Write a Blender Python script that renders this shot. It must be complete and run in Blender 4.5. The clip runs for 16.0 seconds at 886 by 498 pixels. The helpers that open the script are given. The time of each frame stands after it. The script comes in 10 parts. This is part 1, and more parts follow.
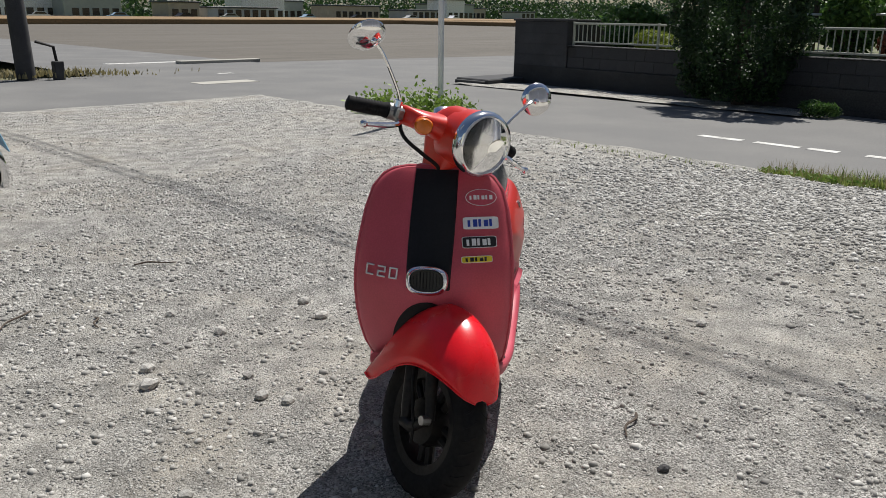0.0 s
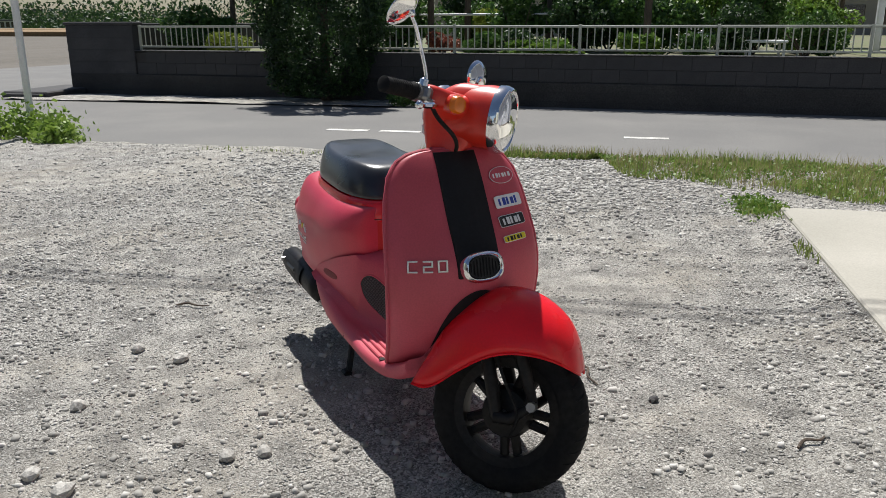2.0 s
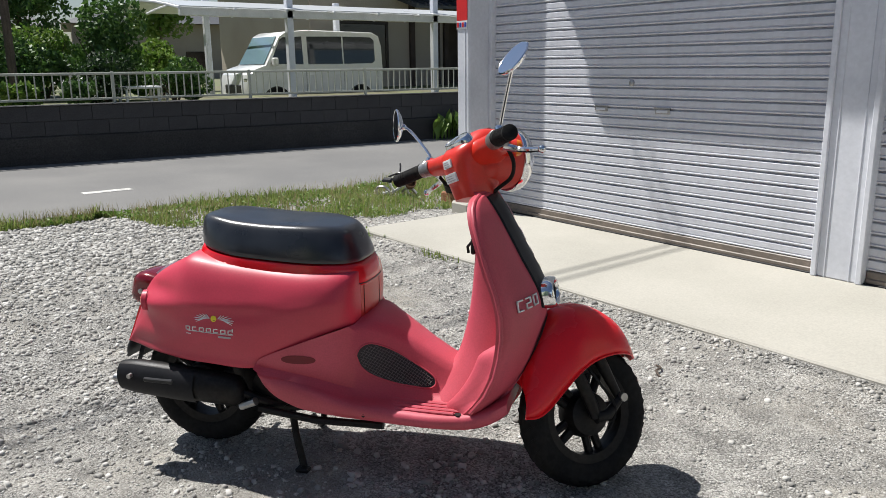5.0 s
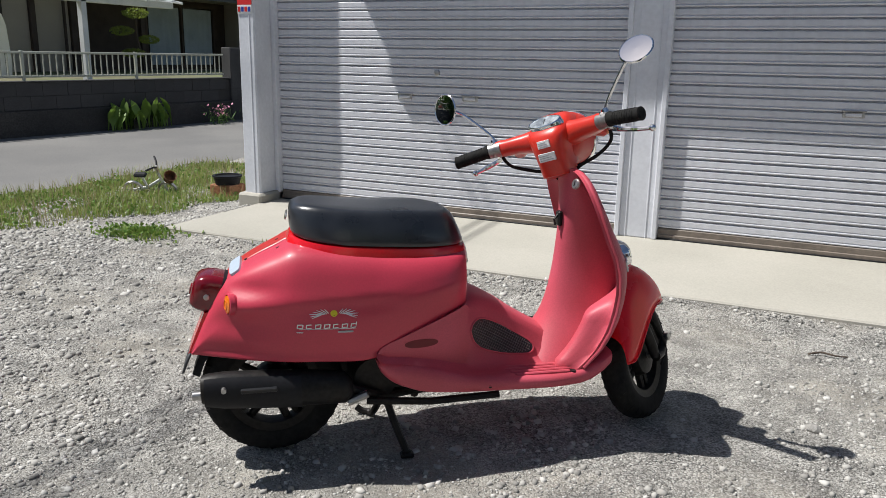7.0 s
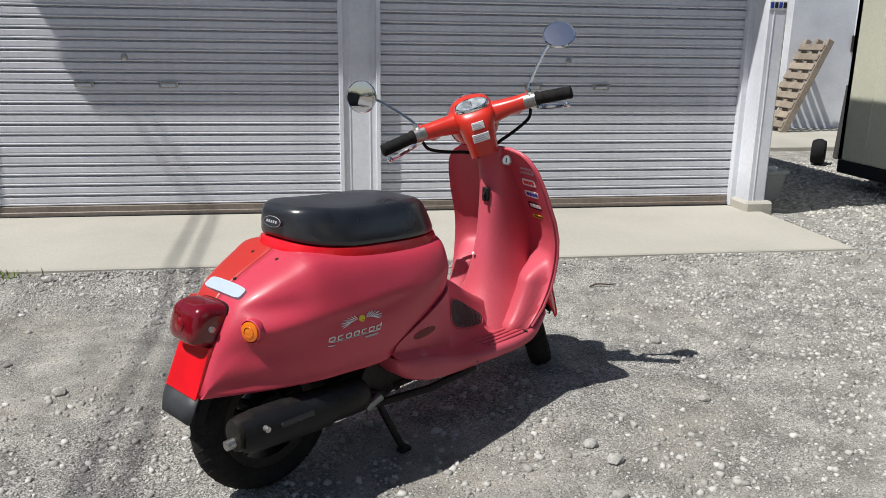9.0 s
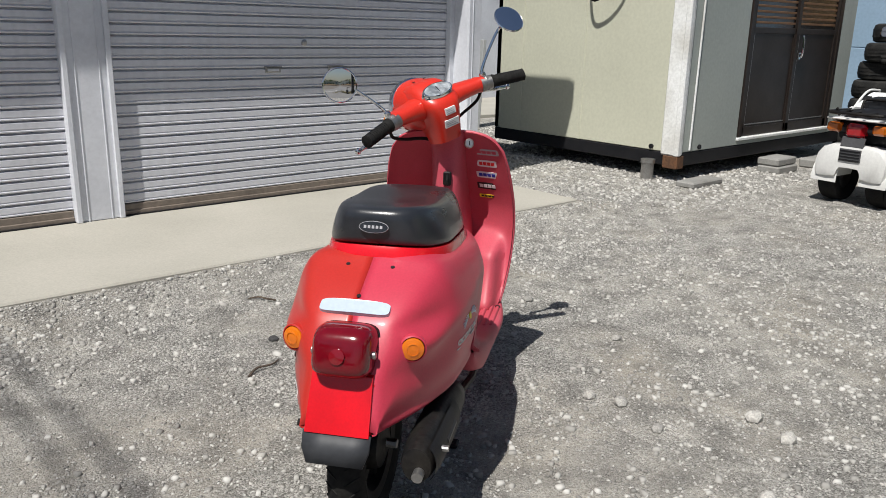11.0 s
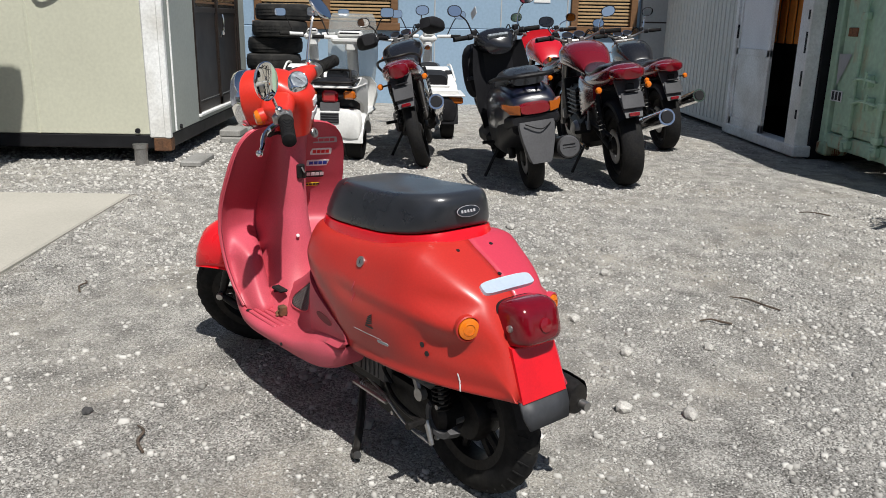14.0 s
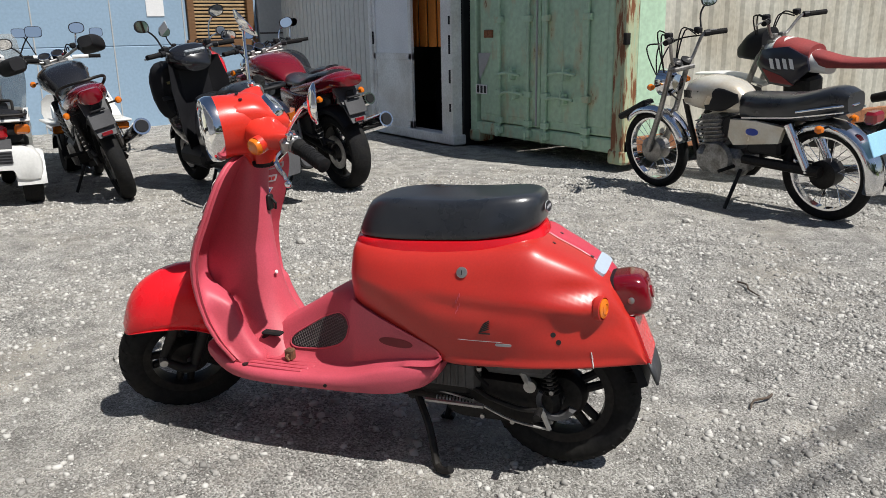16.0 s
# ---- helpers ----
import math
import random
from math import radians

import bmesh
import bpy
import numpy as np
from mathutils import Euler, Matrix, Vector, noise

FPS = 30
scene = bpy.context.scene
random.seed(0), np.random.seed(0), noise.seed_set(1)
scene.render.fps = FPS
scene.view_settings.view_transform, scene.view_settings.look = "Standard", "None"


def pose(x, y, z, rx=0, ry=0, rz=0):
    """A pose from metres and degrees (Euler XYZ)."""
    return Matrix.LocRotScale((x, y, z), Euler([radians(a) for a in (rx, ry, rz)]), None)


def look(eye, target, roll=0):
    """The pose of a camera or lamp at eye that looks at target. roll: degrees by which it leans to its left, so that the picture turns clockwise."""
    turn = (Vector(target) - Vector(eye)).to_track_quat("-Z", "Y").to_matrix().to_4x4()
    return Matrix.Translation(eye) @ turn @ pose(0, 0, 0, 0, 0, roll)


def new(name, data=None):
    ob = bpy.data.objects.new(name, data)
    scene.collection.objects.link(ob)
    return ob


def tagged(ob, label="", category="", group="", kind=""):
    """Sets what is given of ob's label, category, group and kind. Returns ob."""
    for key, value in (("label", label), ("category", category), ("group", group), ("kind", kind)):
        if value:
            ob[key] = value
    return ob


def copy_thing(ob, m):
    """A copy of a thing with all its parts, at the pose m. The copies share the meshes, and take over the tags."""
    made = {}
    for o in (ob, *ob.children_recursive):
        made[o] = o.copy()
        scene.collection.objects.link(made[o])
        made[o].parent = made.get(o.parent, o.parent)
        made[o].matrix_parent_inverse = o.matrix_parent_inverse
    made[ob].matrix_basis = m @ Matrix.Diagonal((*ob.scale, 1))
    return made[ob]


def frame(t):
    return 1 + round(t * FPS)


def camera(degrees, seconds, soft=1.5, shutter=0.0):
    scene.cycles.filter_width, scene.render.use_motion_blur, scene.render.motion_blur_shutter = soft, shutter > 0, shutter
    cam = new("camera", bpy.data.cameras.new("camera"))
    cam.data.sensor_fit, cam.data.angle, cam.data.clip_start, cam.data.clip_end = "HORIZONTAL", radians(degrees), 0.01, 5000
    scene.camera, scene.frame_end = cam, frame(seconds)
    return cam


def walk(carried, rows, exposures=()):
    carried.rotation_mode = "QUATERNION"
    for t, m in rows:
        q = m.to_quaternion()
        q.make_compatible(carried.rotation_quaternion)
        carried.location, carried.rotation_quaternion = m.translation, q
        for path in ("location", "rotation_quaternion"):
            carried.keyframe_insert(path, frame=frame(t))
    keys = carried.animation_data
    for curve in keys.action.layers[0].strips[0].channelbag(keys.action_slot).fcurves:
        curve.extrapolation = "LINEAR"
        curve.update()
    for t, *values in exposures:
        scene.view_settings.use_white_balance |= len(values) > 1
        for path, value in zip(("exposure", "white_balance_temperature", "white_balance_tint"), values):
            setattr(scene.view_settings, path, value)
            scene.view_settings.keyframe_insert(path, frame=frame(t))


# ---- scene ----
cam = camera(58.6, 16.0, 0.75)
PATH = [
    (0, (1.754, 1.799, 1.209), (0.429, 0.413, 0.641), 0.6),
    (0.5, (2.01, 1.586, 1.186), (0.485, 0.417, 0.633), 0.2),
    (1, (2.17, 1.334, 1.174), (0.483, 0.406, 0.632), 0.1),
    (1.5, (2.212, 0.984, 1.16), (0.409, 0.308, 0.618), -0.0),
    (2, (2.275, 0.671, 1.122), (0.396, 0.258, 0.574), -0.1),
    (2.5, (2.294, 0.381, 1.153), (0.375, 0.243, 0.604), -0.2),
    (3, (2.208, 0.064, 1.142), (0.289, 0.22, 0.598), -0.5),
    (3.5, (2.182, -0.257, 1.129), (0.306, 0.206, 0.614), -1.1),
    (4, (2.158, -0.579, 1.149), (0.365, 0.161, 0.662), -1.2),
    (4.2, (2.127, -0.678, 1.145), (0.374, 0.158, 0.667), -1.2),
    (6.3, (1.3, -1.722, 1.151), (0.189, -0.121, 0.701), 0.7),
    (6.5, (1.199, -1.796, 1.157), (0.167, -0.144, 0.702), 0.8),
    (7, (0.937, -2.016, 1.131), (0.125, -0.251, 0.657), 1.0),
    (7.5, (0.704, -2.11, 1.125), (0.141, -0.255, 0.633), 1.1),
    (8, (0.354, -2.1, 1.128), (0.073, -0.186, 0.622), 1.1),
    (8.5, (0.041, -2.173, 1.12), (0.051, -0.238, 0.613), 0.9),
    (9, (-0.231, -2.193, 1.132), (0.067, -0.282, 0.626), 0.8),
    (9.2, (-0.353, -2.152, 1.118), (0.056, -0.261, 0.608), 0.8),
    (11.3, (-1.485, -1.538, 1.125), (-0.1, -0.2, 0.584), 1.3),
    (11.5, (-1.566, -1.469, 1.117), (-0.107, -0.215, 0.572), 1.3),
    (12, (-1.773, -1.249, 1.125), (-0.145, -0.23, 0.567), 1.5),
    (12.5, (-1.897, -1.011, 1.112), (-0.137, -0.248, 0.547), 1.9),
    (13, (-1.956, -0.706, 1.117), (-0.103, -0.212, 0.548), 2.1),
    (13.5, (-2.09, -0.402, 1.098), (-0.183, -0.186, 0.533), 1.9),
    (14, (-2.144, -0.141, 1.124), (-0.224, -0.198, 0.568), 1.1),
    (14.5, (-2.061, 0.164, 1.132), (-0.169, -0.187, 0.586), 0.3),
    (15, (-2.066, 0.492, 1.118), (-0.242, -0.134, 0.587), -0.4),
    (15.5, (-2.006, 0.785, 1.132), (-0.281, -0.079, 0.607), -0.8),
    (16, (-1.824, 1.034, 1.125), (-0.214, -0.026, 0.594), -1.1),
]
walk(cam, [(t, look(eye, target, roll)) for t, eye, target, roll in PATH], [(0.0, 0.18, 6280, 10), (2.0, 0.36, 6260, 10), (3.5, 0.54, 6200, 10), (6.5, 0.36, 6220, 10), (8.0, 0.25, 6220, 10), (9.0, 0.18, 6230, 10), (11.5, 0.06, 6320, 10), (12.5, 0.04, 6320, 10), (14.5, 0.22, 6280, 10), (16.0, 0.26, 6280, 10)])

# ---- light ----
SUN_FROM = Vector((-0.469, -0.184, 0.864))
world = bpy.data.worlds.new("sky")
scene.world = world
world.use_nodes = True
sky = world.node_tree.nodes.new("ShaderNodeTexSky")
sky.sky_type = "NISHITA"
sky.sun_disc = False
sky.sun_elevation = radians(60)
sky.sun_rotation = math.atan2(SUN_FROM.x, SUN_FROM.y)
sky.altitude = 100
sky.air_density, sky.dust_density, sky.ozone_density = 1.0, 1.2, 1.0
world.node_tree.links.new(sky.outputs[0], world.node_tree.nodes["Background"].inputs[0])
world.node_tree.nodes["Background"].inputs[1].default_value = 0.05
sun_data = bpy.data.lights.new("sun", "SUN")
sun_data.energy, sun_data.angle, sun_data.color = 5.0, radians(0.53), (1.0, 0.955, 0.88)
sun = new("sun", sun_data)
scene.view_settings.exposure = 0.2
sun.matrix_world = look(SUN_FROM * 30, (0, 0, 0))


# ---- mesh code: every form is a pair (vertices, faces) ----
def join(*forms):
    V, F = [], []
    for v, f in forms:
        n = len(V)
        V += [tuple(p) for p in v]
        F += [tuple(i + n for i in face) for face in f]
    return V, F


def moved(m, form):
    return [tuple(m @ Vector(p)) for p in form[0]], form[1]


def mirrored(form):
    return [(x, -y, z) for x, y, z in form[0]], [tuple(reversed(f)) for f in form[1]]


def both(form):
    return join(form, mirrored(form))


def box(x0, x1, y0, y1, z0, z1, b=0.004):
    """A box with chamfered edges."""
    lo, hi = (min(x0, x1), min(y0, y1), min(z0, z1)), (max(x0, x1), max(y0, y1), max(z0, z1))
    b = min(b, 0.45 * min(hi[i] - lo[i] for i in range(3)))
    V, F, idx = [], [], {}
    for sx in (0, 1):
        for sy in (0, 1):
            for sz in (0, 1):
                s = (sx, sy, sz)
                for a in range(3):
                    p = []
                    for i in range(3):
                        edge = hi[i] if s[i] else lo[i]
                        p.append(edge if i == a else edge + (-b if s[i] else b))
                    idx[s, a] = len(V)
                    V.append(tuple(p))
    for a in range(3):
        u, w = (a + 1) % 3, (a + 2) % 3
        for side in (0, 1):
            ring = []
            for cu, cw in ((0, 0), (1, 0), (1, 1), (0, 1)):
                s = [0, 0, 0]
                s[a], s[u], s[w] = side, cu, cw
                ring.append(idx[tuple(s), a])
            F.append(tuple(ring if side else ring[::-1]))
        for cu in (0, 1):
            for cw in (0, 1):
                s0, s1 = [0, 0, 0], [0, 0, 0]
                s0[u], s0[w], s1[u], s1[w], s1[a] = cu, cw, cu, cw, 1
                s0, s1 = tuple(s0), tuple(s1)
                q = (idx[s0, u], idx[s1, u], idx[s1, w], idx[s0, w])
                F.append(q if cu == cw else q[::-1])
    for s in [(x, y, z) for x in (0, 1) for y in (0, 1) for z in (0, 1)]:
        t = (idx[s, 0], idx[s, 1], idx[s, 2])
        F.append(t if sum(s) % 2 else t[::-1])
    return V, F


def loft(rings, closed=True, caps=True):
    """A skin over rings of equally many points."""
    n = len(rings[0])
    V = [tuple(p) for r in rings for p in r]
    F = []
    for k in range(len(rings) - 1):
        for i in range(n if closed else n - 1):
            j = (i + 1) % n
            F.append((k * n + i, k * n + j, (k + 1) * n + j, (k + 1) * n + i))
    if closed and caps:
        F.append(tuple(range(n - 1, -1, -1)))
        F.append(tuple(range((len(rings) - 1) * n, len(rings) * n)))
    return V, F


def tube(points, r, n=8):
    """A round bar along points; r is one radius or one for each point."""
    P = [Vector(p) for p in points]
    R = list(r) if isinstance(r, (list, tuple)) else [r] * len(P)
    rings, ref = [], None
    for i, p in enumerate(P):
        d = (P[min(i + 1, len(P) - 1)] - P[max(i - 1, 0)]).normalized()
        if ref is None:
            ref = Vector((0, 0, 1)) if abs(d.z) < 0.9 else Vector((1, 0, 0))
        a = ref - d * ref.dot(d)
        a.normalize()
        ref = a
        c = d.cross(a)
        rings.append([p + R[i] * (math.cos(t) * a + math.sin(t) * c) for t in [2 * math.pi * k / n for k in range(n)]])
    return loft(rings)


def smooth_line(points, n=6):
    """Catmull-Rom through points."""
    P = [Vector(p) for p in points]
    out = []
    for i in range(len(P) - 1):
        a, b, c, d = P[max(i - 1, 0)], P[i], P[i + 1], P[min(i + 2, len(P) - 1)]
        for k in range(n):
            t = k / n
            out.append(0.5 * (2 * b + (c - a) * t + (2 * a - 5 * b + 4 * c - d) * t * t + (3 * b - a - 3 * c + d) * t ** 3))
    return out + [P[-1]]


def lathe(profile, n=24, axis="z"):
    """A turned form: profile of (radius, height) about an axis."""
    rings = []
    for r, h in profile:
        ring = []
        for k in range(n):
            c, s = r * math.cos(2 * math.pi * k / n), r * math.sin(2 * math.pi * k / n)
            ring.append({"z": (c, s, h), "y": (s, h, c), "x": (h, c, s)}[axis])
        rings.append(ring)
    return loft(rings)


def slab(outline, z0, z1):
    """A flat plate of an outline of (x, y), counter-clockwise."""
    n = len(outline)
    V = [(x, y, z0) for x, y in outline] + [(x, y, z1) for x, y in outline]
    F = [tuple(range(n - 1, -1, -1)), tuple(range(n, 2 * n))]
    F += [(i, (i + 1) % n, n + (i + 1) % n, n + i) for i in range(n)]
    return V, F


def squircle(cx, cy, a, b, e=3.0, n=24):
    out = []
    for k in range(n):
        t = 2 * math.pi * k / n
        c, s = math.cos(t), math.sin(t)
        out.append((cx + a * math.copysign(abs(c) ** (2 / e), c), cy + b * math.copysign(abs(s) ** (2 / e), s)))
    return out


def curve_at(table, x):
    """Smooth reading of a table of (x, y) pairs."""
    xs = [p[0] for p in table]
    if x <= xs[0]:
        return table[0][1]
    if x >= xs[-1]:
        return table[-1][1]
    i = max(k for k in range(len(xs) - 1) if xs[k] <= x)
    y = [p[1] for p in table]
    h = xs[i + 1] - xs[i]
    t = (x - xs[i]) / h
    m0 = (y[i + 1] - y[i - 1]) / (xs[i + 1] - xs[i - 1]) if i else (y[1] - y[0]) / h
    m1 = (y[i + 2] - y[i]) / (xs[i + 2] - xs[i]) if i + 2 < len(y) else (y[i + 1] - y[i]) / h
    return (2 * t ** 3 - 3 * t * t + 1) * y[i] + (t ** 3 - 2 * t * t + t) * h * m0 + (3 * t * t - 2 * t ** 3) * y[i + 1] + (t ** 3 - t * t) * h * m1


def mesh_of(name, form, material, sharp=35):
    me = bpy.data.meshes.new(name)
    me.from_pydata([tuple(p) for p in form[0]], [], [tuple(f) for f in form[1]])
    me.materials.append(material)
    me.shade_smooth()
    me.set_sharp_from_angle(angle=radians(sharp))
    return me


def part(name, form, material, parent=None, label="", sharp=35, m=None):
    """One mesh object, under a thing or a part."""
    ob = new(name, form if isinstance(form, bpy.types.Mesh) else mesh_of(name, form, material, sharp))
    if parent is not None:
        ob.parent = parent
    if m is not None:
        ob.matrix_basis = m
    return tagged(ob, label)


def thing(name, m, label, category, group="", kind=""):
    """An empty at the base of a thing, which carries its parts."""
    ob = new(name)
    ob.empty_display_size = 0.1
    ob.matrix_basis = m
    return tagged(ob, label, category, group, kind)


def structure(name, form, material, label="", category="", parent=None, sharp=35, m=None):
    ob = part(name, form, material, parent, label, sharp, m)
    return tagged(ob, label, category, "", "structure")


# ---- materials ----
def surface(name, colour, rough=0.6, metal=0.0, var=0.18, scale=3.0, fine=60.0, bump=0.15, second=None, amount=0.45, coat=0.0, random=0.0, size=0.004, stretch=(1, 1, 1), spec=0.5):
    """A painted, moulded or mineral surface: base colour with broad stains, fine grain and relief."""
    mat = bpy.data.materials.new(name)
    mat.use_nodes = True
    N, L = mat.node_tree.nodes, mat.node_tree.links
    b = N["Principled BSDF"]
    b.inputs["Metallic"].default_value = metal
    b.inputs["Coat Weight"].default_value = coat
    b.inputs["Coat Roughness"].default_value = 0.12
    b.inputs["Specular IOR Level"].default_value = spec
    tc = N.new("ShaderNodeTexCoord")
    mp = N.new("ShaderNodeMapping")
    mp.inputs["Scale"].default_value = stretch
    L.new(tc.outputs["Object"], mp.inputs[0])
    n1, n2 = N.new("ShaderNodeTexNoise"), N.new("ShaderNodeTexNoise")
    for node, s, d in ((n1, scale, 5), (n2, fine, 3)):
        node.inputs["Scale"].default_value = s
        node.inputs["Detail"].default_value = d
        L.new(mp.outputs[0], node.inputs["Vector"])
    ramp = N.new("ShaderNodeMapRange")
    ramp.inputs["From Min"].default_value, ramp.inputs["From Max"].default_value = 0.62 - amount * 0.5, 0.72
    L.new(n1.outputs[0], ramp.inputs[0])
    mix = N.new("ShaderNodeMix")
    mix.data_type = "RGBA"
    dark = second or tuple(c * (1 - 1.4 * var) for c in colour)
    mix.inputs[6].default_value, mix.inputs[7].default_value = (*colour, 1), (*dark, 1)
    L.new(ramp.outputs[0], mix.inputs[0])
    grain = N.new("ShaderNodeMapRange")
    grain.inputs["To Min"].default_value, grain.inputs["To Max"].default_value = 1 - var, 1 + var
    grain.inputs["From Min"].default_value, grain.inputs["From Max"].default_value = 0.3, 0.7
    L.new(n2.outputs[0], grain.inputs[0])
    hsv = N.new("ShaderNodeHueSaturation")
    L.new(mix.outputs[2], hsv.inputs["Color"])
    value = grain.outputs[0]
    if random:
        info, rr, mul = N.new("ShaderNodeObjectInfo"), N.new("ShaderNodeMapRange"), N.new("ShaderNodeMath")
        rr.inputs["To Min"].default_value, rr.inputs["To Max"].default_value = 1 - random, 1 + random
        mul.operation = "MULTIPLY"
        L.new(info.outputs["Random"], rr.inputs[0])
        L.new(rr.outputs[0], mul.inputs[0])
        L.new(grain.outputs[0], mul.inputs[1])
        value = mul.outputs[0]
    L.new(value, hsv.inputs["Value"])
    L.new(hsv.outputs[0], b.inputs["Base Color"])
    rg = N.new("ShaderNodeMapRange")
    rg.inputs["To Min"].default_value, rg.inputs["To Max"].default_value = max(0.02, rough * 0.8), min(1, rough * 1.25)
    L.new(n1.outputs[0], rg.inputs[0])
    L.new(rg.outputs[0], b.inputs["Roughness"])
    if bump:
        bp = N.new("ShaderNodeBump")
        bp.inputs["Strength"].default_value, bp.inputs["Distance"].default_value = bump, size
        L.new(n2.outputs[0], bp.inputs["Height"])
        L.new(bp.outputs[0], b.inputs["Normal"])
    return mat


def plain(name, colour, rough=0.4, metal=0.0, coat=0.0):
    return surface(name, colour, rough, metal, var=0.06, scale=6, fine=90, bump=0.03, coat=coat)


def clear(name, colour, rough=0.03, ior=1.45):
    mat = bpy.data.materials.new(name)
    mat.use_nodes = True
    b = mat.node_tree.nodes["Principled BSDF"]
    b.inputs["Base Color"].default_value = (*colour, 1)
    b.inputs["Roughness"].default_value = rough
    b.inputs["Transmission Weight"].default_value = 1
    b.inputs["IOR"].default_value = ior
    return mat


def leaves(name, colour, other):
    """Foliage: two greens by clump, thin and slightly glossy."""
    mat = bpy.data.materials.new(name)
    mat.use_nodes = True
    N, L = mat.node_tree.nodes, mat.node_tree.links
    b = N["Principled BSDF"]
    geo, ramp = N.new("ShaderNodeNewGeometry"), N.new("ShaderNodeMix")
    ramp.data_type = "RGBA"
    ramp.inputs[6].default_value, ramp.inputs[7].default_value = (*colour, 1), (*other, 1)
    L.new(geo.outputs["Random Per Island"], ramp.inputs[0])
    L.new(ramp.outputs[2], b.inputs["Base Color"])
    b.inputs["Roughness"].default_value = 0.55
    tr, ad = N.new("ShaderNodeBsdfTranslucent"), N.new("ShaderNodeMixShader")
    L.new(ramp.outputs[2], tr.inputs[0])
    ad.inputs[0].default_value = 0.3
    L.new(b.outputs[0], ad.inputs[1])
    L.new(tr.outputs[0], ad.inputs[2])
    L.new(ad.outputs[0], N["Material Output"].inputs[0])
    return mat


def stony(name, colour, other, third):
    """Loose stones: a colour for each stone."""
    mat = bpy.data.materials.new(name)
    mat.use_nodes = True
    N, L = mat.node_tree.nodes, mat.node_tree.links
    b = N["Principled BSDF"]
    geo, ramp = N.new("ShaderNodeNewGeometry"), N.new("ShaderNodeValToRGB")
    e = ramp.color_ramp.elements
    e[0].color, e[1].color = (*colour, 1), (*third, 1)
    mid = e.new(0.55)
    mid.color = (*other, 1)
    L.new(geo.outputs["Random Per Island"], ramp.inputs[0])
    L.new(ramp.outputs[0], b.inputs["Base Color"])
    b.inputs["Roughness"].default_value = 0.85
    return mat


def gravel_ground(name):
    """Packed grey gravel: stones at two sizes, dust and darker damp patches."""
    mat = bpy.data.materials.new(name)
    mat.use_nodes = True
    N, L = mat.node_tree.nodes, mat.node_tree.links
    b = N["Principled BSDF"]
    b.inputs["Roughness"].default_value = 0.9
    b.inputs["Specular IOR Level"].default_value = 0.25
    tc = N.new("ShaderNodeTexCoord")
    v2, n1, n2 = N.new("ShaderNodeTexVoronoi"), N.new("ShaderNodeTexNoise"), N.new("ShaderNodeTexNoise")
    for node, s in ((v2, 210), (n1, 0.9), (n2, 7)):
        node.inputs["Scale"].default_value = s
        L.new(tc.outputs["Object"], node.inputs["Vector"])
    n1.inputs["Detail"].default_value, n2.inputs["Detail"].default_value = 6, 8
    ramp = N.new("ShaderNodeValToRGB")
    e = ramp.color_ramp.elements
    e[0].color, e[0].position = (0.13, 0.125, 0.113, 1), 0.0
    e[1].color, e[1].position = (0.60, 0.583, 0.545, 1), 1.0
    m = e.new(0.6)
    m.color = (0.385, 0.372, 0.345, 1)
    sep = N.new("ShaderNodeSeparateColor")
    L.new(v2.outputs["Color"], sep.inputs[0])
    L.new(sep.outputs[0], ramp.inputs[0])
    dust = N.new("ShaderNodeMix")
    dust.data_type = "RGBA"
    dust.inputs[7].default_value = (0.43, 0.408, 0.365, 1)
    dr = N.new("ShaderNodeMapRange")
    dr.inputs["From Min"].default_value, dr.inputs["From Max"].default_value = 0.42, 0.62
    dr.inputs["To Max"].default_value = 0.6
    L.new(n1.outputs[0], dr.inputs[0])
    L.new(dr.outputs[0], dust.inputs[0])
    L.new(ramp.outputs[0], dust.inputs[6])
    hsv = N.new("ShaderNodeHueSaturation")
    vr = N.new("ShaderNodeMapRange")
    vr.inputs["From Min"].default_value, vr.inputs["From Max"].default_value = 0.3, 0.7
    vr.inputs["To Min"].default_value, vr.inputs["To Max"].default_value = 0.62, 1.3
    L.new(n2.outputs[0], vr.inputs[0])
    L.new(vr.outputs[0], hsv.inputs["Value"])
    n3, soil, sr = N.new("ShaderNodeTexNoise"), N.new("ShaderNodeMix"), N.new("ShaderNodeMapRange")
    n3.inputs["Scale"].default_value, n3.inputs["Detail"].default_value, n3.inputs["Roughness"].default_value = 1.7, 9, 0.65
    L.new(tc.outputs["Object"], n3.inputs["Vector"])
    sr.inputs["From Min"].default_value, sr.inputs["From Max"].default_value, sr.inputs["To Max"].default_value = 0.50, 0.68, 0.55
    L.new(n3.outputs[0], sr.inputs[0])
    soil.data_type = "RGBA"
    soil.inputs[7].default_value = (0.33, 0.297, 0.245, 1)
    L.new(sr.outputs[0], soil.inputs[0])
    L.new(dust.outputs[2], soil.inputs[6])
    L.new(soil.outputs[2], hsv.inputs["Color"])
    L.new(hsv.outputs[0], b.inputs["Base Color"])
    b1, b2 = N.new("ShaderNodeBump"), N.new("ShaderNodeBump")
    b1.inputs["Distance"].default_value, b2.inputs["Distance"].default_value = 0.030, 0.006
    b1.inputs["Strength"].default_value, b2.inputs["Strength"].default_value = 0.8, 0.6
    b2.invert = True
    n4 = N.new("ShaderNodeTexNoise")
    n4.inputs["Scale"].default_value, n4.inputs["Detail"].default_value, n4.inputs["Roughness"].default_value = 48, 7, 0.68
    L.new(tc.outputs["Object"], n4.inputs["Vector"])
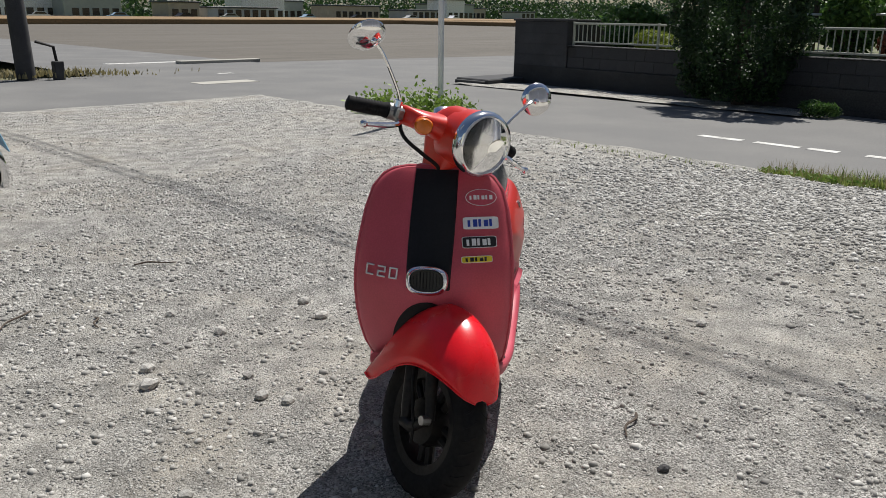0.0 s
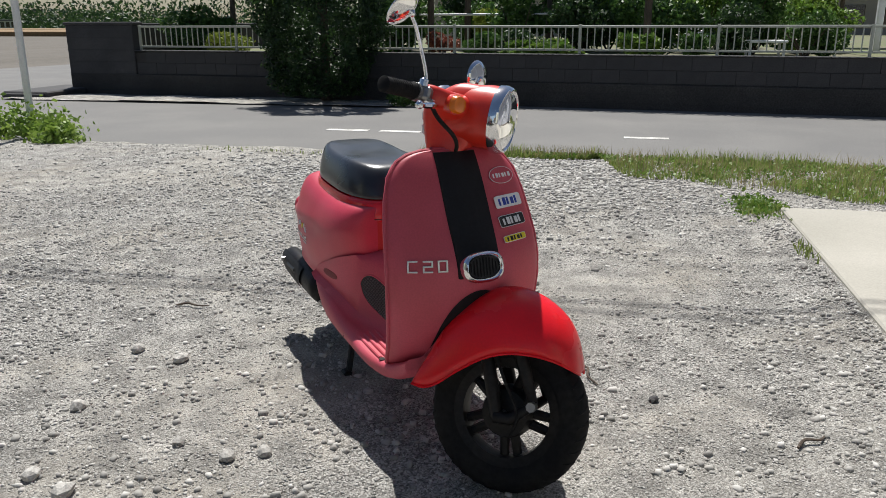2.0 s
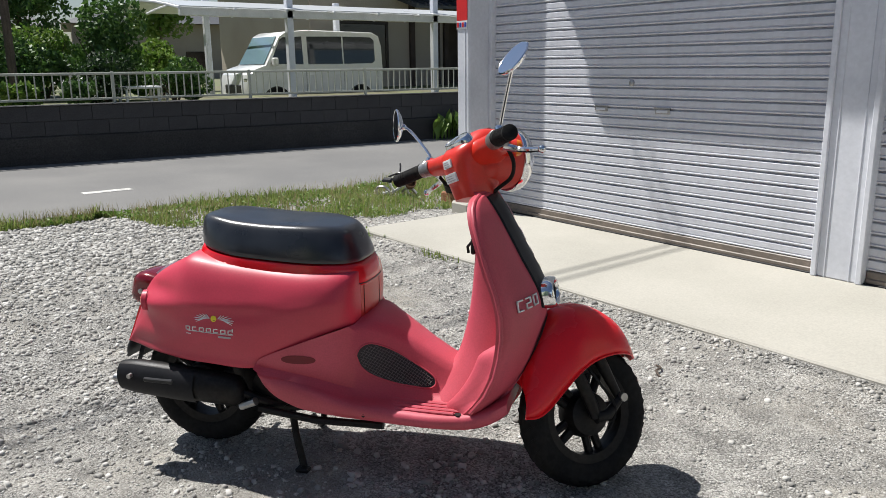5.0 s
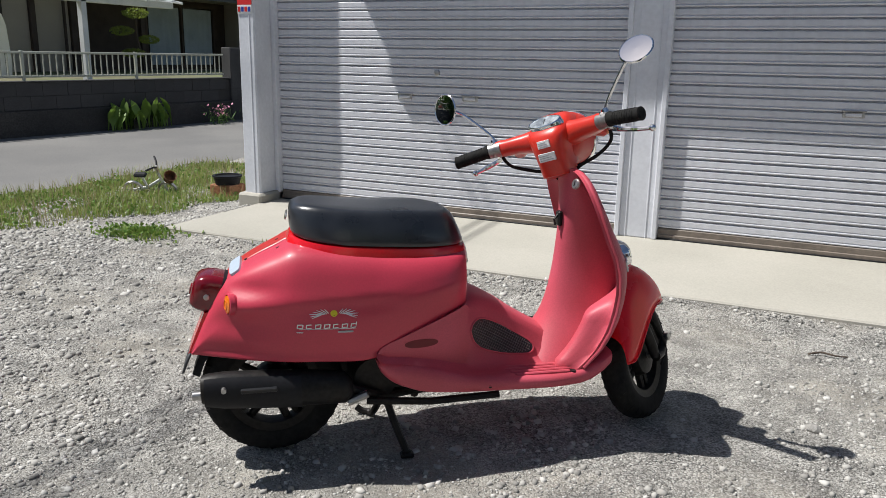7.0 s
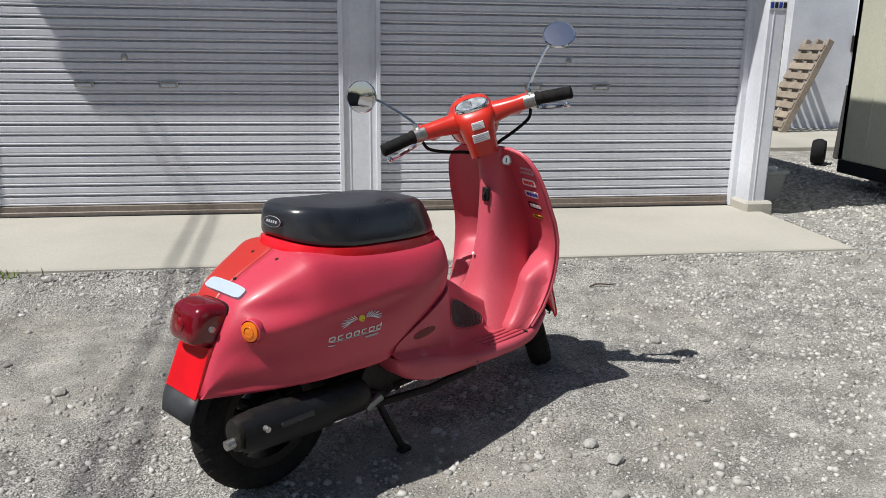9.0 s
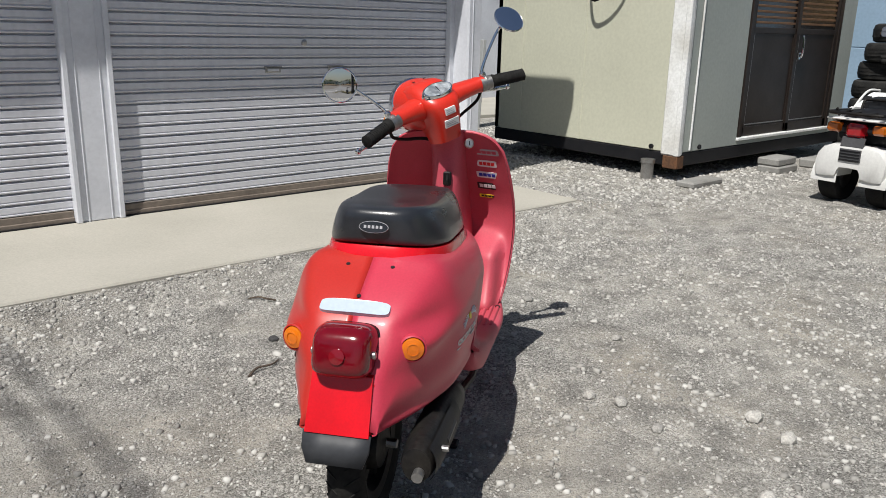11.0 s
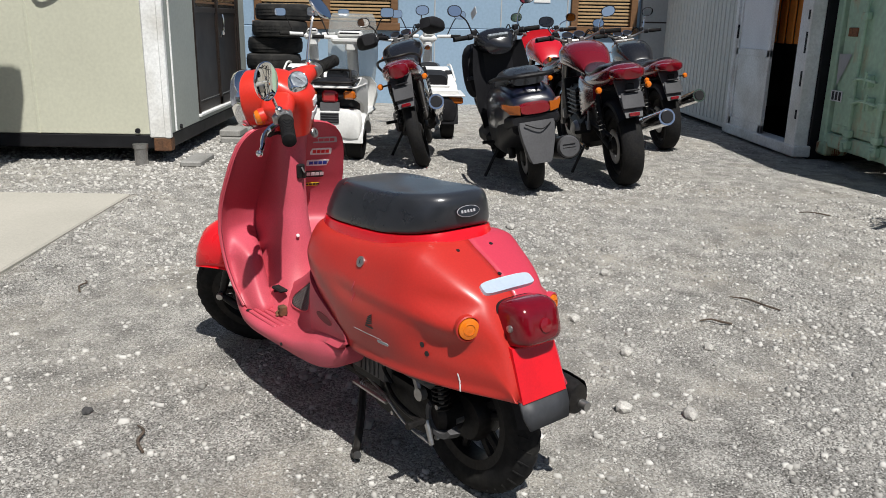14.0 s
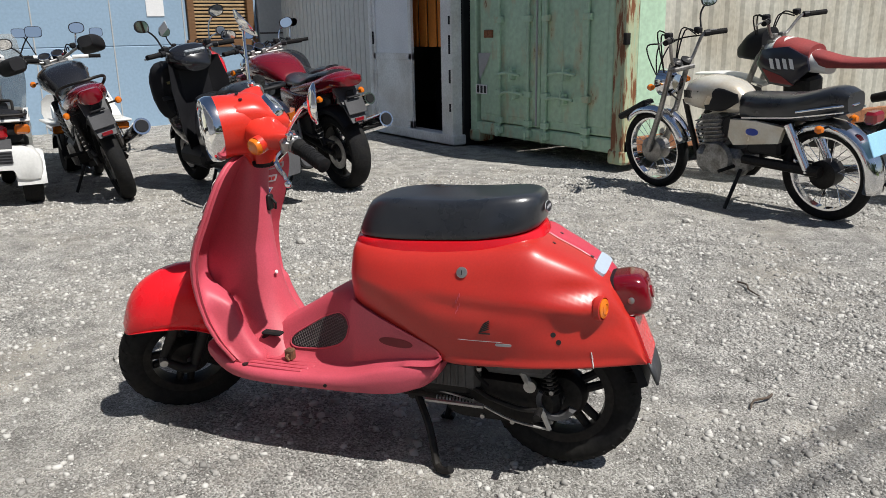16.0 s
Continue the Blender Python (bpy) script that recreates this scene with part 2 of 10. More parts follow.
    L.new(n4.outputs[0], b1.inputs["Height"])
    L.new(v2.outputs["Distance"], b2.inputs["Height"])
    L.new(b1.outputs[0], b2.inputs["Normal"])
    L.new(b2.outputs[0], b.inputs["Normal"])
    return mat


def rusted(name, paint, other, amount, stretch):
    """Old paint that has let go: rust in ragged runs with a chalky yellow margin."""
    mat = surface(name, paint, 0.6, var=0.1, scale=1.4, fine=24, bump=0.12, second=other)
    N, L = mat.node_tree.nodes, mat.node_tree.links
    b = N["Principled BSDF"]
    old = b.inputs["Base Color"].links[0].from_socket
    tc, mp, no, ramp = N.new("ShaderNodeTexCoord"), N.new("ShaderNodeMapping"), N.new("ShaderNodeTexNoise"), N.new("ShaderNodeValToRGB")
    mp.inputs["Scale"].default_value = stretch
    no.inputs["Scale"].default_value, no.inputs["Detail"].default_value, no.inputs["Roughness"].default_value = 1.0, 9, 0.62
    L.new(tc.outputs["Object"], mp.inputs[0])
    L.new(mp.outputs[0], no.inputs["Vector"])
    e = ramp.color_ramp.elements
    e[0].position, e[0].color = 0.66 - amount, (0, 0, 0, 1)
    e[1].position, e[1].color = 0.71 - amount, (1, 1, 1, 1)
    L.new(no.outputs[0], ramp.inputs[0])
    pale = N.new("ShaderNodeMapRange")
    pale.inputs["From Min"].default_value, pale.inputs["From Max"].default_value, pale.inputs["To Max"].default_value = 0.56 - amount, 0.66 - amount, 0.65
    L.new(no.outputs[0], pale.inputs[0])
    m1, m2 = N.new("ShaderNodeMix"), N.new("ShaderNodeMix")
    m1.data_type = m2.data_type = "RGBA"
    m1.inputs[7].default_value, m2.inputs[7].default_value = (0.50, 0.44, 0.26, 1), (0.20, 0.075, 0.03, 1)
    L.new(pale.outputs[0], m1.inputs[0])
    L.new(old, m1.inputs[6])
    L.new(ramp.outputs[0], m2.inputs[0])
    L.new(m1.outputs[2], m2.inputs[6])
    L.new(m2.outputs[2], b.inputs["Base Color"])
    return mat


M = {
    "gravel": gravel_ground("grey_gravel"),
    "stones": stony("loose_stones", (0.20, 0.193, 0.178), (0.385, 0.372, 0.345), (0.57, 0.555, 0.522)),
    "asphalt": surface("worn_asphalt", (0.135, 0.132, 0.127), 0.9, var=0.2, scale=0.8, fine=140, bump=0.4, second=(0.185, 0.18, 0.17), size=0.003),
    "marking": surface("worn_road_paint", (0.62, 0.61, 0.57), 0.7, var=0.2, scale=9, fine=90, second=(0.3, 0.29, 0.27)),
    "earth": surface("ploughed_earth", (0.11, 0.096, 0.077), 0.95, var=0.3, scale=0.5, fine=9, bump=0.6, second=(0.10, 0.088, 0.07), size=0.05, stretch=(0.04, 1, 1)),
    "meadow": surface("far_meadow", (0.12, 0.13, 0.05), 0.95, var=0.25, scale=0.02, fine=0.6, bump=0.3, second=(0.16, 0.14, 0.07), size=0.1),
    "wheat": surface("ripe_wheat", (0.24, 0.15, 0.065), 0.9, var=0.25, scale=0.08, fine=5, bump=0.6, second=(0.19, 0.125, 0.06), size=0.1),
    "pad": surface("pale_concrete", (0.405, 0.385, 0.335), 0.85, var=0.08, scale=1.1, fine=110, bump=0.15, second=(0.335, 0.32, 0.275)),
    "wallblock": surface("stained_blocks", (0.042, 0.041, 0.042), 0.9, var=0.35, scale=1.6, fine=60, bump=0.4, second=(0.075, 0.073, 0.073), random=0.08),
    "wallbase": surface("blackened_concrete", (0.03, 0.029, 0.028), 0.9, var=0.4, scale=1.3, fine=50, bump=0.4, second=(0.055, 0.052, 0.049), random=0.15),
    "rail": surface("pale_rail_paint", (0.42, 0.43, 0.36), 0.5, var=0.12, scale=5, fine=60, bump=0.05),
    "slat": surface("grey_shutter_paint", (0.61, 0.618, 0.66), 0.38, var=0.06, scale=1.2, fine=30, bump=0.03, second=(0.56, 0.568, 0.605), random=0.03),
    "steelwhite": surface("pillar_paint", (0.70, 0.715, 0.76), 0.42, var=0.05, scale=2, fine=40, bump=0.04, second=(0.54, 0.555, 0.6)),
    "brownbar": surface("brown_bottom_bar", (0.2, 0.165, 0.135), 0.5, var=0.15, scale=4, fine=40, bump=0.1),
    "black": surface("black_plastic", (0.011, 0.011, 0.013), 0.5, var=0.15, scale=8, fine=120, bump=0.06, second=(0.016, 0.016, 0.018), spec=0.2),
    "rubber": surface("tyre_rubber", (0.011, 0.011, 0.012), 0.8, var=0.25, scale=12, fine=90, bump=0.25, second=(0.022, 0.021, 0.019), spec=0.15, size=0.002),
    "iron": surface("blackened_metal", (0.014, 0.0135, 0.014), 0.45, 0.2, var=0.3, scale=14, fine=90, bump=0.15, second=(0.024, 0.021, 0.018), spec=0.2),
    "alloy": surface("dull_alloy", (0.33, 0.32, 0.31), 0.4, 0.85, var=0.2, scale=14, fine=90, bump=0.1, second=(0.2, 0.19, 0.18)),
    "chrome": surface("chrome", (0.82, 0.82, 0.83), 0.09, 1.0, var=0.03, scale=20, fine=100, bump=0.0),
    "mirror": surface("mirror_glass", (0.9, 0.9, 0.92), 0.02, 1.0, var=0.01, bump=0.0),
    "seat": surface("black_vinyl", (0.016, 0.018, 0.022), 0.28, coat=0.25, var=0.1, scale=10, fine=350, bump=0.22, second=(0.032, 0.034, 0.04), size=0.001),
    "red_right": surface("faded_crimson_paint", (0.53, 0.040, 0.074), 0.42, var=0.05, scale=4, fine=200, bump=0.04, second=(0.47, 0.034, 0.064), size=0.001, coat=0.12),
    "red_left": surface("orange_red_paint", (0.46, 0.026, 0.018), 0.36, var=0.05, scale=4, fine=200, bump=0.04, second=(0.44, 0.02, 0.015), size=0.001, coat=0.15),
    "red_rim": surface("bright_red_paint", (0.70, 0.007, 0.015), 0.22, var=0.05, scale=6, fine=200, bump=0.02, coat=0.4, second=(0.52, 0.007, 0.013)),
    "red_fender": surface("glossy_red_paint", (0.78, 0.010, 0.018), 0.26, var=0.04, scale=6, fine=200, bump=0.02, coat=0.12, spec=0.35, second=(0.70, 0.010, 0.018)),
    "red_shield": surface("chalky_red_plastic", (0.47, 0.066, 0.092), 0.5, var=0.07, scale=5, fine=220, bump=0.08, second=(0.57, 0.085, 0.13), size=0.001),
    "red_head": surface("sunlit_orange_red_paint", (0.62, 0.028, 0.013), 0.36, var=0.05, scale=5, fine=200, bump=0.03, second=(0.55, 0.025, 0.013), coat=0.25),
    "amberbody": plain("amber_plastic", (0.70, 0.17, 0.006), 0.25, coat=0.4),
    "tailred": plain("maroon_lens", (0.15, 0.002, 0.008), 0.12, coat=0.5),
    "redlens": plain("dark_red_lens", (0.20, 0.004, 0.010), 0.12, coat=0.8),
    "glass": clear("lamp_glass", (1, 1, 1), 0.02),
    "whiteplastic": surface("white_plastic", (0.72, 0.72, 0.7), 0.35, var=0.05, scale=4, fine=60, bump=0.03, coat=0.3),
    "silverlabel": surface("silver_label", (0.50, 0.58, 0.68), 0.35, 0.2, var=0.05, scale=20, fine=90, bump=0.03),
    "steel": surface("bare_steel", (0.45, 0.44, 0.43), 0.35, 0.9, var=0.15, scale=18, fine=90, bump=0.05),
    "rust": surface("rusty_iron", (0.16, 0.075, 0.035), 0.85, 0.2, var=0.3, scale=20, fine=70, bump=0.4, second=(0.09, 0.05, 0.03)),
    "bright": plain("white_print", (0.78, 0.78, 0.78), 0.5),
    "flapgrey": surface("slate_rubber", (0.030, 0.032, 0.037), 0.55, var=0.12, scale=8, fine=80, bump=0.06, second=(0.04, 0.042, 0.047)),
    "meshgrey": surface("dusty_grille_mesh", (0.16, 0.155, 0.15), 0.6, 0.3, var=0.15, scale=20, fine=90, bump=0.0),
    "letterwhite": surface("silver_white_letter", (0.78, 0.78, 0.77), 0.25, 0.3, var=0.05, scale=20, fine=90, bump=0.0),
    "blue": plain("blue_print", (0.02, 0.05, 0.35), 0.45),
    "yellow": plain("yellow_print", (0.75, 0.62, 0.02), 0.45),
    # Paler blotches paint sky glare into the dial's colour.
    "dialglare": surface("dial_with_painted_glare", (0.20, 0.22, 0.24), 0.08, var=0.3, scale=30, bump=0.0, second=(0.45, 0.48, 0.5), coat=0.8),
    "enginegrey": surface("dull_grey_plastic", (0.075, 0.075, 0.078), 0.55, var=0.2, scale=10, fine=80, bump=0.1, second=(0.045, 0.043, 0.041)),
    # Darkened body red: the shade inside the slot put into colour.
    "slotshade": plain("dark_red_slot_shade", (0.16, 0.008, 0.014), 0.6),
    "redprint": plain("red_print", (0.65, 0.02, 0.02), 0.45),
    "darkprint": plain("black_print", (0.012, 0.012, 0.013), 0.4),
    "greyprint": plain("grey_print", (0.4, 0.4, 0.42), 0.5),
}


# ---- ground, road, field ----
def sheet(name, outline, z, material, label, category="ground"):
    me = bpy.data.meshes.new(name)
    me.from_pydata([(x, y, z) for x, y in outline], [], [tuple(range(len(outline)))])
    me.materials.append(material)
    return tagged(new(name, me), label, category, "", "structure")


sheet("ground", [(-900, -900), (900, -900), (900, 900), (-900, 900)], -0.34, M["meadow"], "flat green and brown land out to the horizon")
sheet("field", [(-9.3, -17.6), (-9.6, -95), (-150, -95), (-150, -15.5), (-19, -16.2)], -0.2, M["earth"], "ploughed bare brown rice field", "field")


def bank(x, y):
    """Gravel that has been driven up against the apron's edges."""
    d = math.hypot(max(0.0, abs(x) - 2.69), max(0.0, 1.66 - y))
    return 0.046 * math.exp(-(d / 0.2) ** 2) if y < 2.75 and d > 0 else 0.0


def relief(name, x0, x1, y0, y1, step, z, material, label, category, amp, edge=0.0, low=0.0, scale=1.3):
    """A level piece of ground with slight unevenness; its rim can fall away."""
    nx, ny = int((x1 - x0) / step) + 1, int((y1 - y0) / step) + 1
    V, F = [], []
    for j in range(ny):
        for i in range(nx):
            x, y = x0 + (x1 - x0) * i / (nx - 1), y0 + (y1 - y0) * j / (ny - 1)
            h = z + amp * noise.noise((x * scale, y * scale, 3.0)) + amp * 0.5 * noise.noise((x * scale * 4, y * scale * 4, 9.0))
            if edge:
                d = min(x - x0 + 0.12 * noise.noise((0, y * 1.7, 0)), y - y0 + 0.12 * noise.noise((x * 1.7, 0, 0)))
                h -= low * max(0.0, 1 - max(0.0, d) / edge) ** 1.5
            V.append((x, y, h + bank(x, y)))
    for j in range(ny - 1):
        for i in range(nx - 1):
            a = j * nx + i
            F.append((a, a + 1, a + nx + 1, a + nx))
    ob = part(name, (V, F), material, None, label, 180)
    return tagged(ob, label, category, "", "structure")


sheet("road", [(-9.9, -120), (-4.9, -120), (-4.4, -15.0), (60, -14.6), (60, -9.3), (-1.0, -9.3), (-3.2, -8.0), (-4.4, -5.6), (-4.7, -3.0), (-4.7, 60), (-8.4, 60), (-8.55, 9.5), (-10.35, -8.9),
                (-11.0, -9.6), (-90, -10.4), (-90, -16.0), (-19, -16.0), (-9.6, -17.4)], -0.055, M["asphalt"], "worn grey asphalt road with a side road", "road")
relief("yard", -5.15, 17.0, -9.7, 14.0, 0.09, 0.0, M["gravel"], "packed light grey gravel yard", "gravel", 0.010, 0.9, 0.07)
relief("verge", -9.95, -8.95, -9.2, -2.6, 0.1, -0.03, M["gravel"], "strip of loose gravel along the wall", "gravel", 0.02)
for y0, y1 in ((-2.62, -2.12), (-1.98, -1.5), (-1.42, -1.12), (-0.86, -0.55), (0.75, 1.22)):
    structure("road_marking", box(-6.5, -6.37, y0, y1, -0.06, -0.0515, 0.001), M["marking"], "worn white dash painted on the asphalt", "road marking")
structure("road_marking", box(-8.3, -6.1, -18.9, -18.55, -0.06, -0.051, 0.001), M["marking"], "white stop line painted across the road", "road marking")
structure("road_marking", box(-7.1, -6.75, -14.3, -14.1, -0.06, -0.051, 0.001), M["marking"], "short worn white mark on the asphalt", "road marking")
structure("manhole_cover", box(-6.4, -5.2, -12.4, -11.9, -0.07, -0.049, 0.002), M["pad"], "pale concrete cover in the asphalt", "cover")
structure("pad", box(-2.69, 2.69, 1.66, 2.98, -0.1, 0.06, 0.008), M["pad"], "pale concrete apron before the shutters", "concrete pad")
structure("culvert_cover", join(box(-10.9, -9.3, -9.45, -8.6, -0.1, 0.05, 0.02), box(-9.32, -9.22, -9.4, -8.65, -0.1, 0.02, 0.01)), M["wallblock"], "low dark concrete cover beside the wall", "cover")
structure("field_gate_board", box(-9.9, -7.6, -18.0, -17.7, -0.15, 0.02, 0.01), M["pad"], "pale weathered board at the field's edge", "board")


# ---- garage ----
WALL_Y = 2.88
garage = thing("garage", pose(0, 0, 0), "white steel garage with two grey roller shutters", "garage", "", "structure")
part("back_wall", box(-2.86, 2.75, 7.4, 7.55, 0, 3.1, 0.01), M["steelwhite"], garage)
part("side_wall", box(-2.86, -2.74, 3.0, 7.4, 0, 3.1, 0.01), M["steelwhite"], garage)
part("side_wall", box(2.60, 2.73, 3.0, 7.4, 0, 3.1, 0.01), M["steelwhite"], garage)
part("lintel", box(-2.86, 2.75, 2.93, 3.1, 2.45, 3.1, 0.01), M["steelwhite"], garage)
part("roof", join(box(-2.78, 2.78, 2.44, 7.6, 3.02, 3.14, 0.01), box(-2.78, 2.78, 2.40, 2.47, 2.90, 3.12, 0.01)), M["steelwhite"], garage, "flat roof edge with a white fascia")


def pillar(x0, x1, y0, y1, seam):
    """A folded steel post on a concrete foot."""
    b = 0.012
    form = join(box(x0, x1, y0, y1, 0.11, 2.95, b), box(seam - 0.004, seam + 0.004, y0 - 0.004, y0 + 0.01, 0.12, 2.9, 0.001))
    post = part("pillar", form, M["steelwhite"], garage)
    part("foot", box(x0 - 0.03, x1 + 0.035, y0 - 0.05, y1, -0.02, 0.125, 0.015), M["pad"], post, "pale concrete foot")
    return post


post = pillar(-2.845, -2.70, 2.65, 2.97, -2.745)
part("notice", box(-2.838, -2.715, 2.644, 2.649, 1.46, 1.66, 0.0015), M["redprint"], post, "red and white sticker")
part("notice", box(-2.838, -2.715, 2.644, 2.649, 1.40, 1.459, 0.0015), M["bright"], post, "white sticker with blue print")
for k in range(4):
    part("print", box(-2.832 + 0.029 * k, -2.811 + 0.029 * k, 2.6415, 2.6435, 1.413, 1.447, 0.0005), M["blue"] if k % 2 else M["redprint"], post)
post = pillar(2.60, 2.735, 2.68, 2.97, 2.645)
part("notice", box(2.605, 2.73, 2.674, 2.679, 1.36, 1.42, 0.0015), M["bright"], post, "white sticker with red edge")
for k in range(4):
    part("print", box(2.612 + 0.029 * k, 2.634 + 0.029 * k, 2.6715, 2.6735, 1.372, 1.408, 0.0005), M["darkprint"] if k % 2 else M["blue"], post)
middle = join(box(-0.09, 0.12, 2.835, 2.96, 0.06, 2.95, 0.006), box(-0.115, -0.085, 2.82, 2.9, 0.06, 2.9, 0.004), box(0.115, 0.145, 2.82, 2.9, 0.06, 2.9, 0.004), box(-0.05, -0.044, 2.831, 2.84, 0.06, 2.9, 0.001), box(0.075, 0.081, 2.831, 2.84, 0.06, 2.9, 0.001))
part("centre_post", middle, M["steelwhite"], garage)
part("guide", box(-2.70, -2.665, 2.83, 2.95, 0.06, 2.9, 0.005), M["steelwhite"], garage)
part("guide", box(2.56, 2.61, 2.83, 2.95, 0.06, 2.9, 0.005), M["steelwhite"], garage)

PITCH = 0.0621


def slat_form(width):
    """One interlocking slat: a flat face, a bead and a deep groove below."""
    profile = [(0.014, 0.0), (0.004, 0.002), (-0.006, 0.0045), (-0.0085, 0.008), (-0.0085, 0.012), (-0.002, 0.0155), (-0.002, 0.019), (-0.006, 0.0225), (-0.006, 0.0515), (-0.004, 0.054), (0.008, 0.0562), (0.014, 0.0575), (0.014, 0.0621)]
    rings = [[(x, y, z) for y, z in profile] + [(x, 0.020, 0.0621), (x, 0.020, 0.0)] for x in (0, width)]
    return loft(rings[::-1])


def shutter(x0, x1, name):
    ob = thing(name, pose(x0, WALL_Y, 0), "grey steel roller shutter, closed, with ribbed slats", "roller shutter", "roller shutters", "structure")
    w = x1 - x0
    part("bottom_bar", join(box(0, w, -0.012, 0.03, 0.085, 0.126, 0.004), box(0, w, -0.02, 0.03, 0.062, 0.09, 0.004)), M["brownbar"], ob, "brown bottom bar")
    part("sill", box(0.0, w, -0.03, 0.06, 0.055, 0.068, 0.002), M["black"], ob)
    me = mesh_of("slat", slat_form(w), M["slat"], 20)
    for k in range(40):
        part("slat", me, None, ob, m=pose(0, 0, 0.126 + PITCH * k))
    for dx in (w * 0.41, w * 0.60):
        h = part("handle", join(box(dx - 0.055, dx + 0.055, -0.012, -0.003, 0.842, 0.875, 0.004), box(dx - 0.062, dx + 0.062, -0.016, -0.008, 0.874, 0.882, 0.003)), M["steel"], ob, "flush steel handle")
        part("grip", box(dx - 0.04, dx + 0.04, -0.0165, -0.011, 0.850, 0.866, 0.002), M["slat"], h)
    part("lock", lathe([(0.0, -0.012), (0.014, -0.012), (0.02, -0.008), (0.02, 0.0), (0.0, 0.0)], 14, "y"), M["steel"], ob, m=pose(w * 0.505, -0.002, 1.025))
    return ob


shutter(-2.665, -0.115, "shutter")
shutter(0.145, 2.56, "shutter")


# ---- cream site office and the back of the lot ----
M.update({
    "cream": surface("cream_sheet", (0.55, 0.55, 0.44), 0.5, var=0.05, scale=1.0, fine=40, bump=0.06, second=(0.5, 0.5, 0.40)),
    # Greyer and darker than cream; on the office it carries the front's shade.
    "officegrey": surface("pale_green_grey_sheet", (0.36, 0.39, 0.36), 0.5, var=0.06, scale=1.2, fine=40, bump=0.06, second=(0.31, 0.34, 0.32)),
    "framewhite": surface("dirty_white_frame", (0.82, 0.83, 0.82), 0.5, var=0.1, scale=3, fine=50, bump=0.08, second=(0.6, 0.59, 0.55)),
    "bronze": surface("bronze_door_frame", (0.03, 0.022, 0.018), 0.4, 0.3, var=0.15, scale=5, fine=50, bump=0.05),
    "darkglass": surface("dark_window_glass", (0.022, 0.018, 0.015), 0.16, 0.0, var=0.1, scale=2, bump=0.0, coat=0.6),
    "bluewall": surface("pale_blue_panel", (0.27, 0.38, 0.50), 0.6, var=0.06, scale=0.8, fine=30, bump=0.06, second=(0.24, 0.345, 0.45)),
    "greywall": surface("pale_grey_panel", (0.42, 0.43, 0.43), 0.6, var=0.06, scale=0.8, fine=30, bump=0.05),
    "wood": surface("brown_stained_wood", (0.17, 0.085, 0.035), 0.55, var=0.2, scale=6, fine=60, bump=0.15, stretch=(1, 1, 8)),
    "blind": surface("wooden_blind", (0.42, 0.28, 0.14), 0.6, var=0.15, scale=8, fine=60, bump=0.1),
    "green": surface("faded_green_container_paint", (0.45, 0.63, 0.46), 0.6, var=0.1, scale=1.4, fine=24, bump=0.12, second=(0.37, 0.50, 0.37)),
    "greenrust": rusted("rusting_green_post", (0.34, 0.48, 0.33), (0.40, 0.45, 0.28), 0.16, (16, 16, 2.2)),
    "greenworn": rusted("worn_green_door", (0.45, 0.63, 0.46), (0.39, 0.55, 0.40), 0.03, (5, 5, 2.5)),
    "beige": surface("beige_container_paint", (0.49, 0.475, 0.41), 0.65, var=0.14, scale=1.6, fine=24, bump=0.15, second=(0.38, 0.345, 0.27)),
    "rustpatch": surface("rust_streaks", (0.22, 0.085, 0.035), 0.85, var=0.35, scale=9, fine=50, bump=0.4, second=(0.30, 0.16, 0.08)),
    "shedwall": surface("pale_ribbed_steel", (0.66, 0.66, 0.62), 0.6, var=0.06, scale=0.8, fine=30, bump=0.05, second=(0.58, 0.58, 0.54)),
    "frosted": surface("frosted_pane", (0.80, 0.82, 0.84), 0.35, var=0.06, scale=3, bump=0.02),
    "greywood": surface("weathered_pallet_wood", (0.30, 0.25, 0.20), 0.85, var=0.2, scale=6, fine=50, bump=0.2, second=(0.2, 0.165, 0.13), random=0.2),
    "greyblock": surface("weathered_block", (0.27, 0.265, 0.25), 0.9, var=0.15, scale=4, fine=80, bump=0.3, second=(0.2, 0.195, 0.18)),
    "dustyrubber": surface("dusty_tyre_rubber", (0.022, 0.022, 0.022), 0.9, var=0.25, scale=9, fine=70, bump=0.3, second=(0.045, 0.043, 0.04), spec=0.15, size=0.003),
    "orange": surface("orange_curtain", (0.65, 0.22, 0.03), 0.8, var=0.1, scale=3, fine=40),
})

office = thing("site_office", pose(0, 0, 0), "cream prefabricated site office raised on blocks", "office hut", "", "structure")
OX, OY = 4.08, 1.83
OE = 6.96  # east end
part("floor_frame", box(OX, OE, OY, 3.88, 0.115, 0.225, 0.01), M["black"], office, "black steel floor frame")
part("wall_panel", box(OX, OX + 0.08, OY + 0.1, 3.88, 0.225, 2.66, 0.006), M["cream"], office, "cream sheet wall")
for y in (2.83, 3.55):
    part("seam", box(OX - 0.006, OX + 0.004, y - 0.012, y + 0.012, 0.225, 2.66, 0.003), M["cream"], office)
part("corner_post", join(box(OX - 0.015, OX + 0.06, OY - 0.01, OY + 0.15, 0.20, 2.7, 0.012), box(OX - 0.022, OX + 0.03, OY - 0.018, OY + 0.03, 0.20, 2.7, 0.008)), M["framewhite"], office, "scuffed white corner post")
part("corner_shoe", box(OX - 0.018, OX + 0.08, OY - 0.014, OY + 0.12, 0.10, 0.20, 0.006), M["rust"], office, "rusty steel corner shoe")
part("conduit", tube([(OX + 0.15, OY - 0.012, 0.24), (OX + 0.16, OY - 0.012, 1.4), (OX + 0.15, OY - 0.012, 2.66)], 0.008, 8), M["framewhite"], office, "thin white conduit")
